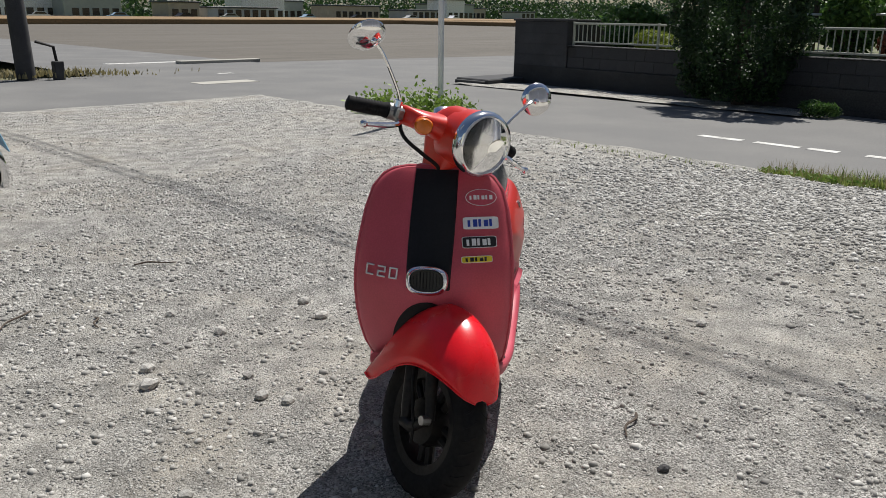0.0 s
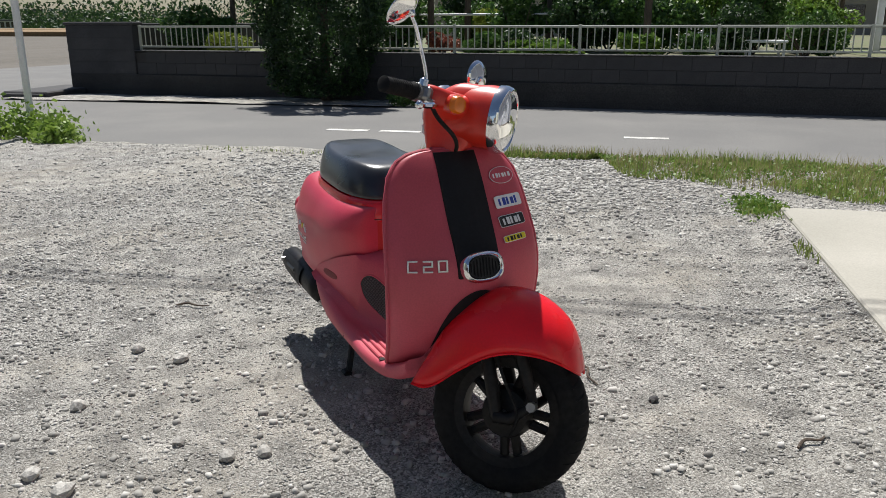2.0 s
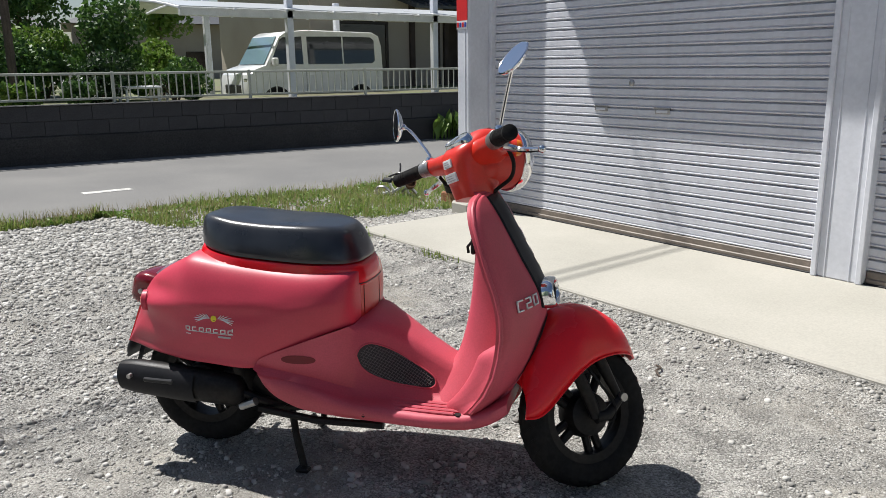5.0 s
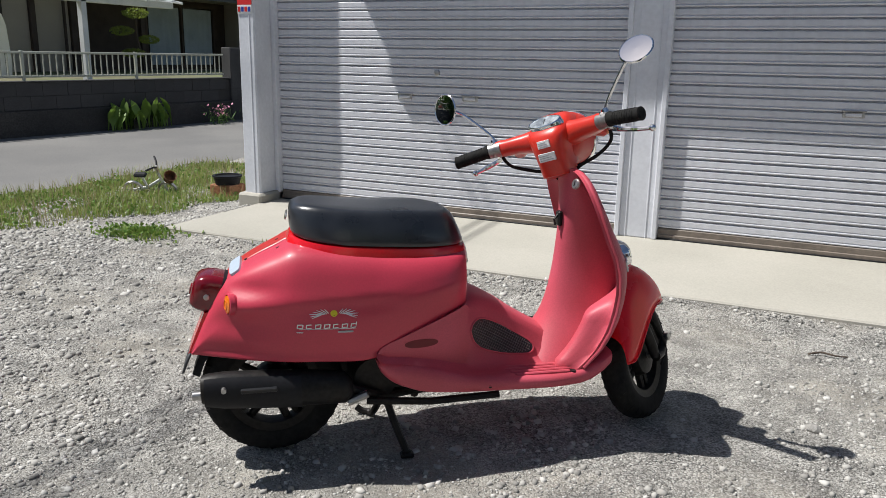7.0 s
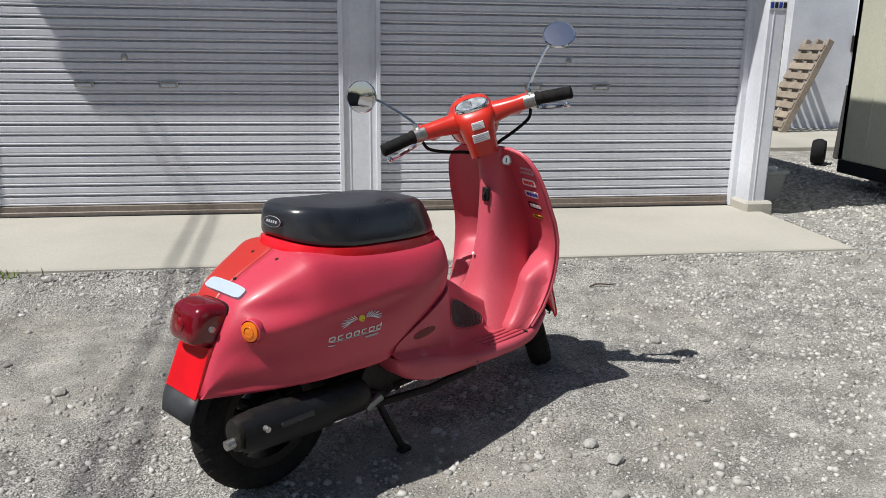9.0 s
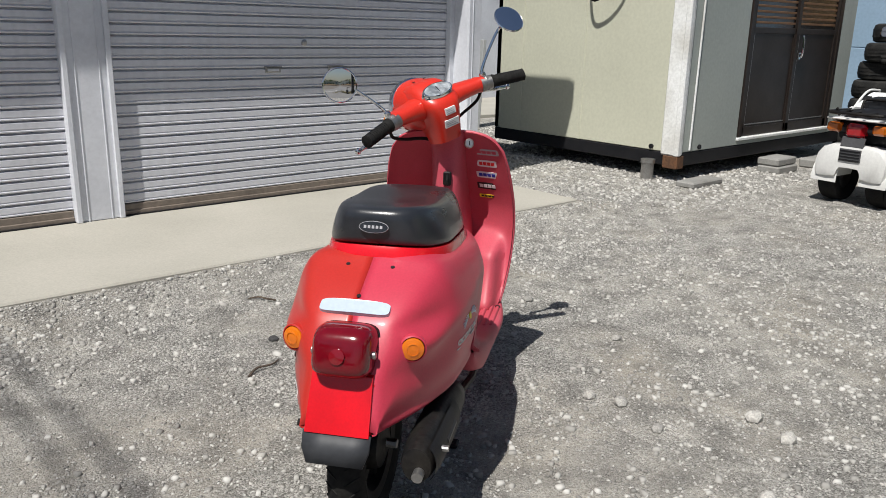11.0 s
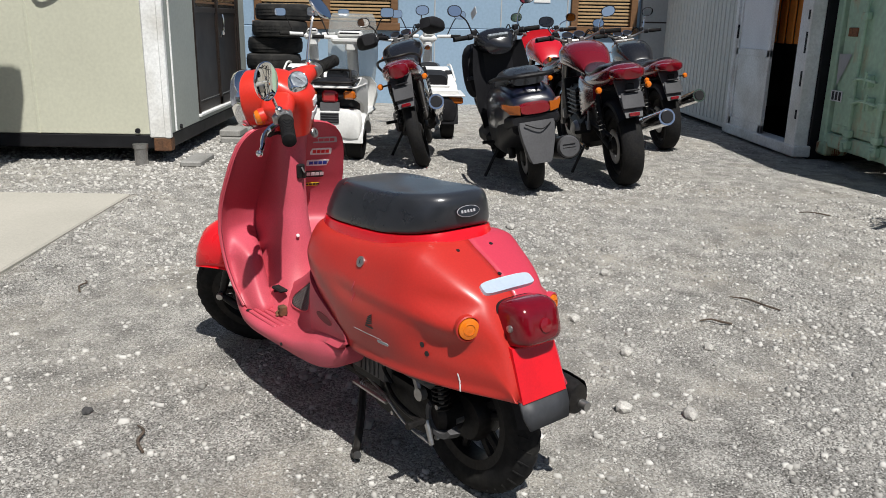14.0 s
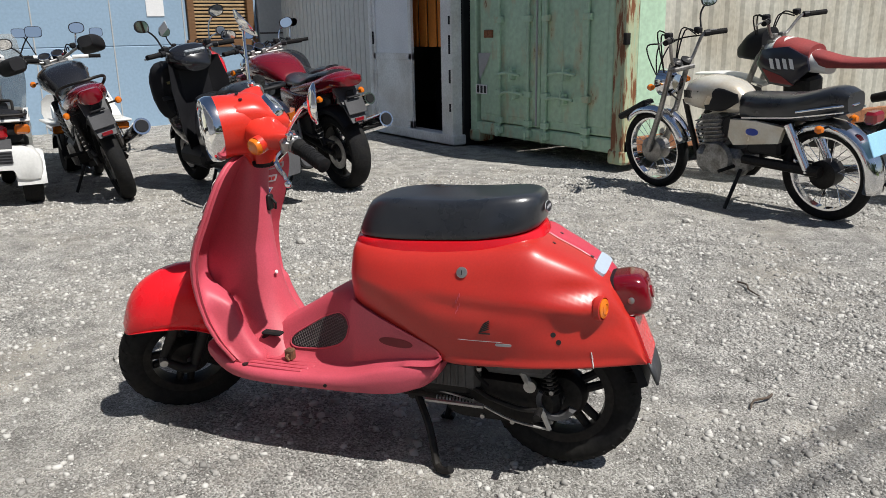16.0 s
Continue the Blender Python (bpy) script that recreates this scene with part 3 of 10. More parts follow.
for x, y in ((OX - 0.004, OY + 0.24), (OX + 0.30, OY - 0.004)):
    part("drain_cap", lathe([(0.0, -0.01), (0.02, -0.01), (0.02, 0.008), (0.0, 0.01)], 12, "x" if y > OY else "y"), M["black"], office, m=pose(x, y, 0.255))
# These office sheets put the shade on the cream into a grey-green colour.
part("wall_panel", box(OX + 0.06, 4.96, OY, OY + 0.06, 0.225, 2.66, 0.006), M["officegrey"], office, "cream sheet wall with its shade put into grey-green")
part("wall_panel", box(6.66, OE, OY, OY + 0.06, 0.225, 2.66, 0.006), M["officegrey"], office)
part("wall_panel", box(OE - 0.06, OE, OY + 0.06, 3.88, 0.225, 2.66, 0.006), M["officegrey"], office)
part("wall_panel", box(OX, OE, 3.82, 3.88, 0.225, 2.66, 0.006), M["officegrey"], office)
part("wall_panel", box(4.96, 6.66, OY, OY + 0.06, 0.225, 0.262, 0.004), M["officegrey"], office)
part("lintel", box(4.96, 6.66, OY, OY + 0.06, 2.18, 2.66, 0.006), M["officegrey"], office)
part("roof", box(OX - 0.03, OE + 0.05, OY - 0.03, 3.92, 2.66, 2.78, 0.01), M["framewhite"], office)
part("sill", box(4.95, 6.67, OY - 0.022, OY + 0.05, 0.262, 0.288, 0.005), M["framewhite"], office, "pale threshold")
door = part("door_frame", join(box(4.965, 5.02, OY - 0.01, OY + 0.05, 0.288, 2.18, 0.006), box(6.605, 6.66, OY - 0.01, OY + 0.05, 0.288, 2.18, 0.006), box(4.965, 6.66, OY - 0.01, OY + 0.05, 2.12, 2.18, 0.006)), M["bronze"], office, "dark bronze frame")
for x0, x1, y in ((5.02, 5.84, 0.012), (5.79, 6.605, 0.0)):
    leaf = part("sliding_door", join(box(x0, x0 + 0.06, OY + y, OY + y + 0.03, 0.292, 2.12, 0.004), box(x1 - 0.06, x1, OY + y, OY + y + 0.03, 0.292, 2.12, 0.004), box(x0, x1, OY + y, OY + y + 0.03, 0.292, 0.37, 0.004), box(x0, x1, OY + y, OY + y + 0.03, 2.06, 2.12, 0.004), box(x0, x1, OY + y + 0.002, OY + y + 0.028, 1.15, 1.20, 0.004)), M["bronze"], office, "dark glazed sliding door, closed")
    part("door_panel", box(x0 + 0.05, x1 - 0.05, OY + y + 0.010, OY + y + 0.018, 0.36, 1.16, 0.001), M["bronze"], leaf)
    part("panel_bead", join(box(x0 + 0.06, x1 - 0.06, OY + y + 0.003, OY + y + 0.012, 0.385, 0.393, 0.002), box(x0 + 0.06, x0 + 0.068, OY + y + 0.003, OY + y + 0.012, 0.385, 1.15, 0.002)), M["steel"], leaf)
    part("pane", box(x0 + 0.05, x1 - 0.05, OY + y + 0.012, OY + y + 0.018, 1.19, 2.07, 0.001), M["darkglass"], leaf)
    for k in range(18):
        part("blind_slat", box(x0 + 0.07, x1 - 0.07, OY + y + 0.002, OY + y + 0.010, 1.23 + 0.045 * k, 1.248 + 0.045 * k, 0.002), M["wood"], leaf)
part("door_handle", join(tube([(5.86, OY - 0.03, 0.95), (5.86, OY - 0.04, 1.0), (5.86, OY - 0.04, 1.10), (5.86, OY - 0.03, 1.14)], 0.011), box(5.84, 5.88, OY - 0.02, OY + 0.005, 0.93, 0.99, 0.004)), M["chrome"], office, "bright door handle")
part("jack", lathe([(0.0, 0.0), (0.05, 0.0), (0.05, 0.13), (0.058, 0.135), (0.058, 0.165), (0.0, 0.165)], 18), M["steel"], office, "bright tin-like support", m=pose(OX - 0.09, OY + 0.20, 0.0))
for x, y, w, d, h in ((3.92, 1.72, 0.42, 0.16, 0.045), (5.12, 1.70, 0.34, 0.2, 0.06), (5.13, 1.71, 0.33, 0.19, 0.125), (5.72, 1.62, 0.36, 0.2, 0.075)):
    structure("step_block", box(x, x + w, y - d, y, 0.0 if h != 0.125 else 0.064, h, 0.01), M["greyblock"], "weathered concrete block under the office door", "concrete block")

# gap beside the garage
structure("rear_slab", box(3.0, 10.5, 6.0, 12.0, -0.05, 0.05, 0.01), M["pad"], "pale concrete slab behind the garage", "concrete slab")
shed = thing("rear_shed", pose(0, 0, 0), "white walled shed behind the garage", "shed", "", "structure")
part("wall", box(6.02, 9.6, 7.95, 8.1, 0.0, 3.4, 0.01), M["steelwhite"], shed)
part("wall", box(2.9, 6.02, 8.12, 8.25, 0.0, 1.36, 0.01), M["officegrey"], shed, "ribbed grey-green wall")
part("wall", box(2.9, 6.02, 8.14, 8.25, 1.36, 3.4, 0.01), M["wallblock"], shed, "dark grey upper wall")
for k in range(9):
    part("rib", box(2.9, 6.02, 8.09, 8.125, 0.1 + 0.14 * k, 0.2 + 0.14 * k, 0.012), M["officegrey"], shed)
part("electric_box", box(6.93, 7.03, 7.9, 7.95, 1.08, 1.3, 0.01), M["bronze"], shed, "dark switch box")
part("downpipe", tube([(6.95, 7.92, 1.3), (6.95, 7.92, 3.3)], 0.012, 10), M["steelwhite"], shed)

# unseen plain wall closing the lot, added dark for mirrors and chrome to reflect
structure("wall_south", box(-0.4, 2.55, -9.25, -9.1, -0.1, 3.0, 0.01), M["wallblock"], "plain dark grey wall, unseen, added for reflections", "wall")

# blue building
hall = thing("workshop", pose(0, 0, 0), "pale blue workshop wall with wooden framed windows", "building", "", "structure")
BX = 9.0
part("wall", box(BX, BX + 0.2, -3.1, 5.0, -0.1, 1.02, 0.01), M["bluewall"], hall, "pale blue panels")
part("wall", box(BX, BX + 0.2, -3.1, 5.0, 2.3, 3.6, 0.01), M["bluewall"], hall)
for y0, y1 in ((-3.1, -3.05), (-2.15, 0.2), (2.12, 5.0)):
    part("wall", box(BX, BX + 0.2, y0, y1, 1.02, 2.3, 0.01), M["bluewall"], hall)
for y in (-2.1, -1.2, -0.3):
    part("seam", box(BX - 0.006, BX + 0.004, y - 0.008, y + 0.008, 0.0, 3.6, 0.002), M["greywall"], hall)
part("wall", box(BX - 0.05, BX + 0.2, -3.6, -3.11, -0.1, 3.6, 0.01), M["greywall"], hall, "pale grey end wall")
part("seam", box(BX - 0.056, BX - 0.046, -3.6, -3.11, 1.14, 1.16, 0.002), M["bronze"], hall)
for y0, y1, cols in ((-3.05, -2.15, 1), (0.2, 2.12, 2)):
    win = part("window", join(box(BX - 0.04, BX + 0.1, y0, y0 + 0.09, 1.02, 2.3, 0.005), box(BX - 0.04, BX + 0.1, y1 - 0.09, y1, 1.02, 2.3, 0.005), box(BX - 0.06, BX + 0.1, y0 - 0.03, y1 + 0.03, 0.98, 1.08, 0.005), *([box(BX - 0.03, BX + 0.1, (y0 + y1) / 2 - 0.05, (y0 + y1) / 2 + 0.05, 1.05, 2.3, 0.005)] if cols == 2 else [])), M["wood"], hall, "brown wooden window frame")
    part("pane", box(BX + 0.06, BX + 0.066, y0 + 0.05, y1 - 0.05, 1.05, 2.3, 0.001), M["darkglass"], win)
    for k in range(26):
        part("blind_slat", box(BX + 0.015, BX + 0.045, y0 + 0.08, y1 - 0.08, 1.10 + 0.045 * k, 1.126 + 0.045 * k, 0.003), M["blind"], win)
part("paper", box(BX - 0.008, BX - 0.001, -1.86, -1.64, 1.38, 1.75, 0.001), M["bright"], hall, "white paper notice")

# grey shed with the open door
stall = thing("storage_shed", pose(0, 0, 0), "grey ribbed steel shed with a half open door", "shed", "", "structure")
SY = -3.45
part("wall", box(6.38, 9.0, SY - 0.1, SY, 0.05, 2.9, 0.01), M["shedwall"], stall)
for k in range(21):
    part("rib", box(6.42 + 0.12 * k, 6.435 + 0.12 * k, SY - 0.01, SY + 0.008, 0.1, 2.9, 0.004), M["shedwall"], stall)
part("wall", box(4.73, 4.92, SY - 0.1, SY + 0.03, 0.05, 2.9, 0.01), M["framewhite"], stall, "white post with torn black tape")
for k in range(9):
    part("tape", box(4.745, 4.775, SY + 0.029, SY + 0.034, 0.35 + 0.28 * k, 0.43 + 0.28 * k + 0.05 * (k % 3), 0.001), M["black"], stall)
part("lintel", box(4.92, 6.38, SY - 0.1, SY, 2.1, 2.9, 0.01), M["greywall"], stall)
part("sill", box(4.7, 6.42, SY - 0.12, SY + 0.04, 0.02, 0.12, 0.01), M["framewhite"], stall)
part("frame", join(box(6.32, 6.39, SY - 0.03, SY + 0.035, 0.1, 2.12, 0.006), box(4.92, 6.39, SY - 0.03, SY + 0.035, 2.08, 2.13, 0.006)), M["framewhite"], stall, "pale aluminium door frame")
leaf = part("sliding_door", join(box(5.50, 5.56, SY - 0.02, SY + 0.015, 0.12, 2.08, 0.004), box(6.27, 6.325, SY - 0.02, SY + 0.015, 0.12, 2.08, 0.004), box(5.50, 6.325, SY - 0.02, SY + 0.015, 0.12, 0.2, 0.004), box(5.50, 6.325, SY - 0.02, SY + 0.015, 0.84, 0.91, 0.004), box(5.55, 6.28, SY - 0.01, SY + 0.005, 0.19, 0.85, 0.003)), M["framewhite"], stall, "pale aluminium sliding door, half open")
part("pane", box(5.55, 6.28, SY - 0.006, SY + 0.002, 0.90, 2.08, 0.001), M["frosted"], leaf, "frosted pane")
part("door_handle", box(6.30, 6.322, SY + 0.014, SY + 0.03, 1.0, 1.14, 0.004), M["black"], leaf)
# Back wall, one side and floor in black: the shed's unlit depth put into colour.
part("back_wall", box(4.7, 9.0, SY - 3.1, SY - 3.0, 0.0, 2.9, 0.01), M["black"], stall, "inner wall coloured black for the unlit interior")
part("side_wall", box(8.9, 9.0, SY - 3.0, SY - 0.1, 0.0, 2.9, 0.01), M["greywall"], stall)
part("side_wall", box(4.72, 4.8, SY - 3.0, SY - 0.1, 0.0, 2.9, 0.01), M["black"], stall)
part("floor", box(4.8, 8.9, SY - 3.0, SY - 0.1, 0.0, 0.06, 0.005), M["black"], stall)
part("roof", box(4.7, 9.05, SY - 3.1, SY + 0.05, 2.9, 3.0, 0.01), M["greywall"], stall)
curtain = thing("curtain", pose(0, 0, 0), "orange curtain hanging behind the shed door", "curtain")
for k in range(11):
    part("fold", box(4.96 + 0.09 * k, 5.05 + 0.09 * k, SY - 0.20 - 0.02 * (k % 2), SY - 0.18 - 0.02 * (k % 2), 0.97, 2.4, 0.008), M["orange"], curtain)
tagged(part("storage_crate", join(box(5.2, 5.85, SY - 0.9, SY - 0.5, 0.06, 0.6, 0.02), box(5.3, 5.7, SY - 0.8, SY - 0.55, 0.6, 0.85, 0.03)), M["black"]), "dark boxes stacked inside the shed door", "box")

# green container
CX, CY, CW = 2.62, -3.62, 2.08
cont = thing("shipping_container", pose(0, 0, 0), "faded green shipping container with rust along its edges", "container", "", "structure")
part("corner_post", box(CX, CX + 0.14, CY - 0.14, CY, 0.12, 2.75, 0.012), M["greenrust"], cont, "green corner post streaked with rust")
part("corner_post", box(CX + CW - 0.1, CX + CW, CY - 0.14, CY, 0.12, 2.75, 0.012), M["green"], cont)
part("bottom_rail", box(CX, CX + CW, CY - 0.14, CY - 0.01, 0.14, 0.26, 0.012), M["greenworn"], cont)
for x in (CX - 0.004, CX + CW - 0.156):
    part("corner_casting", box(x, x + 0.17, CY - 0.2, CY + 0.012, 0.06, 0.18, 0.02), M["greenrust"], cont, "rusty corner casting")
part("top_rail", box(CX, CX + CW, CY - 0.14, CY, 2.62, 2.75, 0.012), M["green"], cont)
part("roof", box(CX, CX + CW, CY - 6.0, CY - 0.1, 2.7, 2.76, 0.01), M["green"], cont)
part("side_wall", box(CX + CW - 0.06, CX + CW, CY - 6.0, CY - 0.1, 0.15, 2.7, 0.01), M["green"], cont)
part("back_wall", box(CX, CX + CW, CY - 6.0, CY - 5.95, 0.15, 2.7, 0.01), M["green"], cont)
for k in range(2):
    x0 = CX + 0.15 + k * 0.90
    leaf = part("container_door", box(x0, x0 + 0.885, CY - 0.07, CY - 0.02, 0.27, 2.6, 0.012), M["greenworn"], cont, "faded green door leaf with rust along its foot")
    for j in range(2):
        part("door_panel", box(x0 + 0.06 + 0.52 * j, x0 + 0.44 + 0.38 * j, CY - 0.03, CY - 0.012, 0.34, 2.5, 0.012), M["greenworn"], leaf)
    for x in ((3.04, 3.55), (3.79, 4.21))[k]:
        part("lock_rod", tube([(x, CY + 0.012, 0.20), (x, CY + 0.012, 2.66)], 0.017, 10), M["green"], leaf)
        for z in (0.30, 0.56, 1.22, 1.9, 2.5):
            part("bracket", box(x - 0.045, x + 0.045, CY - 0.012, CY + 0.032, z - 0.028, z + 0.028, 0.006), M["greenworn"], leaf)
        part("cam_keeper", join(box(x - 0.05, x + 0.05, CY - 0.01, CY + 0.04, 0.175, 0.245, 0.008), box(x - 0.016, x + 0.016, CY + 0.0, CY + 0.055, 0.15, 0.22, 0.006)), M["greenworn"], leaf)
    for x, z in (((3.30, 0.755), (3.33, 0.545)), ((4.03, 0.73), (3.98, 0.56)))[k]:
        part("lock_handle", join(tube(smooth_line([(x + 0.20, CY + 0.03, z - 0.01), (x + 0.05, CY + 0.045, z + 0.015), (x - 0.16, CY + 0.04, z)], 4), 0.012, 8), box(x - 0.05, x + 0.02, CY - 0.01, CY + 0.045, z - 0.045, z + 0.05, 0.008), tube([(x - 0.01, CY + 0.05, z - 0.06), (x - 0.02, CY + 0.05, z + 0.07)], 0.009, 8)), M["green"], leaf, "dark-worn lock handle")
part("gasket", box(3.693, 3.707, CY - 0.03, CY - 0.004, 0.28, 2.6, 0.004), M["greywall"], cont, "worn rubber door seal")
part("rust_plate", box(4.33, 4.47, CY - 0.012, CY - 0.002, 1.06, 1.13, 0.003), M["rustpatch"], cont, "small rusted plate")
part("number_plate_print", box(4.42, 4.6, CY - 0.006, CY - 0.0015, 0.53, 0.62, 0.001), M["bright"], cont, "white painted block")
for k in range(3):
    part("print", box(4.435 + 0.055 * k, 4.47 + 0.055 * k, CY - 0.0012, CY + 0.0008, 0.54, 0.61, 0.0003), M["darkprint"], cont)
part("plate", ([(4.56, CY - 0.003, 0.92), (4.36, CY - 0.003, 0.92), (4.42, CY - 0.003, 0.82), (4.54, CY - 0.003, 0.66)], [(0, 1, 2, 3)]), M["greywall"], cont, "worn grey painted mark")
profile = []
for k in range(27):
    y = CY - 0.42 - 0.205 * k
    profile += [(0.0, y), (0.0, y - 0.075), (0.022, y - 0.11), (0.022, y - 0.165), (0.0, y - 0.20)]
part("corrugated_side", loft([[(CX + 0.02 + dx, y, z) for dx, y in profile] for z in (0.27, 2.62)], False), M["beige"], cont, "beige corrugated side wall", 20)
part("side_strip", box(CX + 0.01, CX + 0.05, CY - 0.44, CY - 0.14, 0.27, 2.65, 0.006), M["green"], cont)
part("bottom_rail", box(CX, CX + 0.08, CY - 6.0, CY - 0.15, 0.14, 0.28, 0.01), M["rustpatch"], cont, "rusty lower rail")
part("hinge_box", box(CX - 0.016, CX + 0.02, CY - 0.03, CY + 0.022, 1.0, 1.09, 0.006), M["iron"], cont)


# ---- the scooter: x ahead, y to its left ----
SCOOTER = pose(0.0887, 0.0933, 0, 0, 0, 37.8)
scooter = thing("motor_scooter", SCOOTER, "faded red retro motor scooter with a black seat on gravel", "scooter")


def thick(ob, t=0.004):
    s = ob.modifiers.new("thickness", "SOLIDIFY")
    s.thickness, s.offset = t, -1
    return ob


def hoop_z(profile, n=24):
    """A closed ring of a profile of (radius, height) about the z axis."""
    form = lathe(profile, n)
    faces = form[1][:-2]
    k = len(profile) - 1
    return form[0], faces + [(k * n + i, k * n + (i + 1) % n, (i + 1) % n, i) for i in range(n)]


def facing(x, y, z, nx, ny, nz, spin=0):
    """A pose whose local z looks along a normal and whose local y stays uppermost."""
    n = Vector((nx, ny, nz)).normalized()
    u = Vector((0, 0, 1)) - n * n.z
    u = u.normalized() if u.length > 1e-4 else Vector((-1, 0, 0))
    r = u.cross(n)
    m = Matrix((r, u, n)).transposed().to_4x4()
    return Matrix.Translation((x, y, z)) @ m @ pose(0, 0, 0, 0, 0, spin)


TOP = [(-0.825, 0.345), (-0.80, 0.405), (-0.765, 0.475), (-0.73, 0.53), (-0.70, 0.558), (-0.65, 0.588), (-0.59, 0.617), (-0.55, 0.636), (-0.45, 0.628), (-0.3, 0.615), (-0.05, 0.601), (-0.03, 0.593)]
WIDE = [(-0.825, 0.076), (-0.80, 0.088), (-0.75, 0.116), (-0.70, 0.143), (-0.65, 0.165), (-0.55, 0.197), (-0.45, 0.208), (-0.35, 0.21), (-0.2, 0.199), (-0.13, 0.182), (-0.10, 0.166), (-0.078, 0.142), (-0.070, 0.118), (-0.065, 0.07), (-0.063, 0.004)]
LOW = [(-0.825, 0.333), (-0.5, 0.334), (-0.335, 0.335), (-0.25, 0.385), (-0.16, 0.43), (-0.1, 0.452), (-0.03, 0.46)]
SECTION = [(0.0, 1.0), (0.3, 1.0), (0.55, 0.992), (0.70, 0.965), (0.79, 0.92), (0.865, 0.84), (0.925, 0.73), (0.97, 0.60), (1.0, 0.48), (0.988, 0.33), (0.955, 0.18), (0.918, 0.06), (0.90, 0.0)]


SECTION = [(curve_at([(i, p[0]) for i, p in enumerate(SECTION)], k / 3), curve_at([(i, p[1]) for i, p in enumerate(SECTION)], k / 3)) for k in range(37)]


def ease(x, a, b):
    f = max(0.0, min(1.0, (x - a) / (b - a)))
    return f * f * (3 - 2 * f)


def bell(d, w):
    return math.exp(-(d / w) ** 2)


def sculpt(x, z):
    """Pods round the turn signals, the hollows above and below them, and a crease along the flank."""
    pod = 0.019 * bell(z - 0.487, 0.026) * ease(x, -0.545, -0.69) * ease(x, -0.728, -0.712)
    hollow = 0.010 * bell(z - 0.432, 0.030) * ease(x, -0.52, -0.66) * ease(x, -0.81, -0.76)
    above = 0.007 * bell(z - 0.530, 0.018) * ease(x, -0.56, -0.66) * ease(x, -0.76, -0.72)
    run = ease(x, -0.20, -0.36) * ease(x, -0.70, -0.60)
    crease = 0.0035 * run * (bell(z - 0.512 - 0.05 * (x + 0.45), 0.020) - 1.2 * bell(z - 0.478 - 0.05 * (x + 0.45), 0.016))
    lip = 0.006 * bell(z - 0.336, 0.012) * ease(x, -0.33, -0.37)
    return pod - hollow - above + crease + lip


def body_y(x, z):
    """Half width of the tail body at x and height z."""
    t, b, w = curve_at(TOP, x), curve_at(LOW, x), curve_at(WIDE, x)
    f = max(0.0, min(1.0, (z - b) / (t - b)))
    return w * curve_at([(zz, yy) for yy, zz in SECTION[::-1][:-6]], f) + sculpt(x, z)


def side_cover(side):
    rings = []
    for x in sorted([-0.826 + 0.72 * k / 48 for k in range(49)] + [-0.727, -0.724, -0.718, -0.715]) + [-0.1, -0.09, -0.081, -0.074, -0.069, -0.066, -0.0645, -0.0635]:
        t, b, w = curve_at(TOP, x), curve_at(LOW, x), curve_at(WIDE, x)
        gap = 0.0003
        rings.append([(x, side * max(gap, w * yy + sculpt(x, b + (t - b) * zz) * ease(yy, 0.55, 0.85)), b + (t - b) * zz) for yy, zz in SECTION])
    if side > 0:
        rings = rings[::-1]
    return loft(rings, False)


right = thick(part("side_cover", side_cover(-1), M["red_right"], scooter, "faded crimson side cover", 50))
left = thick(part("side_cover", side_cover(1), M["red_left"], scooter, "sun-bleached orange-red side cover", 50))

rings = []
for k in range(9):
    z = 0.452 + 0.112 * k / 8
    rings.append([(-0.0585 - 1.1 * y * y + dx, y, z) for y, dx in [(-0.08 + 0.02 * i, 0.0) for i in range(9)] + [(0.08, -0.02), (0.0, -0.02), (-0.08, -0.02)]])
part("front_panel", loft(rings), M["red_left"], scooter, "orange-red panel closing the tail under the saddle", 60)
for y in (-0.062, 0.062):
    part("seam", tube([(-0.0585 - 1.1 * y * y + 0.0006, y, 0.47), (-0.0585 - 1.1 * y * y + 0.0006, y, 0.555)], 0.001, 5), M["darkprint"], scooter)

BASE = [(-0.58, 0.666), (-0.55, 0.658), (-0.5, 0.648), (-0.42, 0.639), (-0.3, 0.631), (-0.15, 0.624), (-0.03, 0.618)]
CROWN = [(-0.58, 0.732), (-0.55, 0.739), (-0.5, 0.739), (-0.42, 0.730), (-0.33, 0.724), (-0.2, 0.722), (-0.12, 0.714), (-0.07, 0.703), (-0.03, 0.69)]


def seat_ring(s, h, sy=1.0):
    ring = []
    for cx, cy in squircle(0, 0, 1, 1, 3.5, 48):
        x = -0.309 + 0.243 * s * cx - 0.020 * max(0.0, h)
        narrow = 1.0 - 0.16 * max(0.0, (x + 0.25) / 0.22) ** 1.5 - 0.10 * max(0.0, (-0.42 - x) / 0.14)
        b, t = curve_at(BASE, x), curve_at(CROWN, x)
        lift = h * (t - b) if h > 0 else h * 0.095
        ring.append((x, 0.146 * s * sy * narrow * cy * (1 - 0.14 * max(0.0, h) ** 1.5), b + lift))
    return ring


part("seat", loft([seat_ring(s, h) for s, h in ((0.9, 0.0), (0.99, 0.0), (1.0, 0.05), (1.0, 0.15), (0.985, 0.4), (0.962, 0.66), (0.94, 0.82), (0.912, 0.915), (0.87, 0.97), (0.80, 0.992), (0.45, 1.0), (0.1, 1.0))]), M["seat"], scooter, "black vinyl saddle", 70)
part("seat_rim", loft([seat_ring(s, h) for s, h in ((0.92, -0.70), (1.045, -0.68), (1.066, -0.56), (1.06, -0.42), (1.038, -0.18), (1.01, -0.05), (0.9, -0.02))]), M["red_rim"], scooter, "bright red band under the saddle", 60)
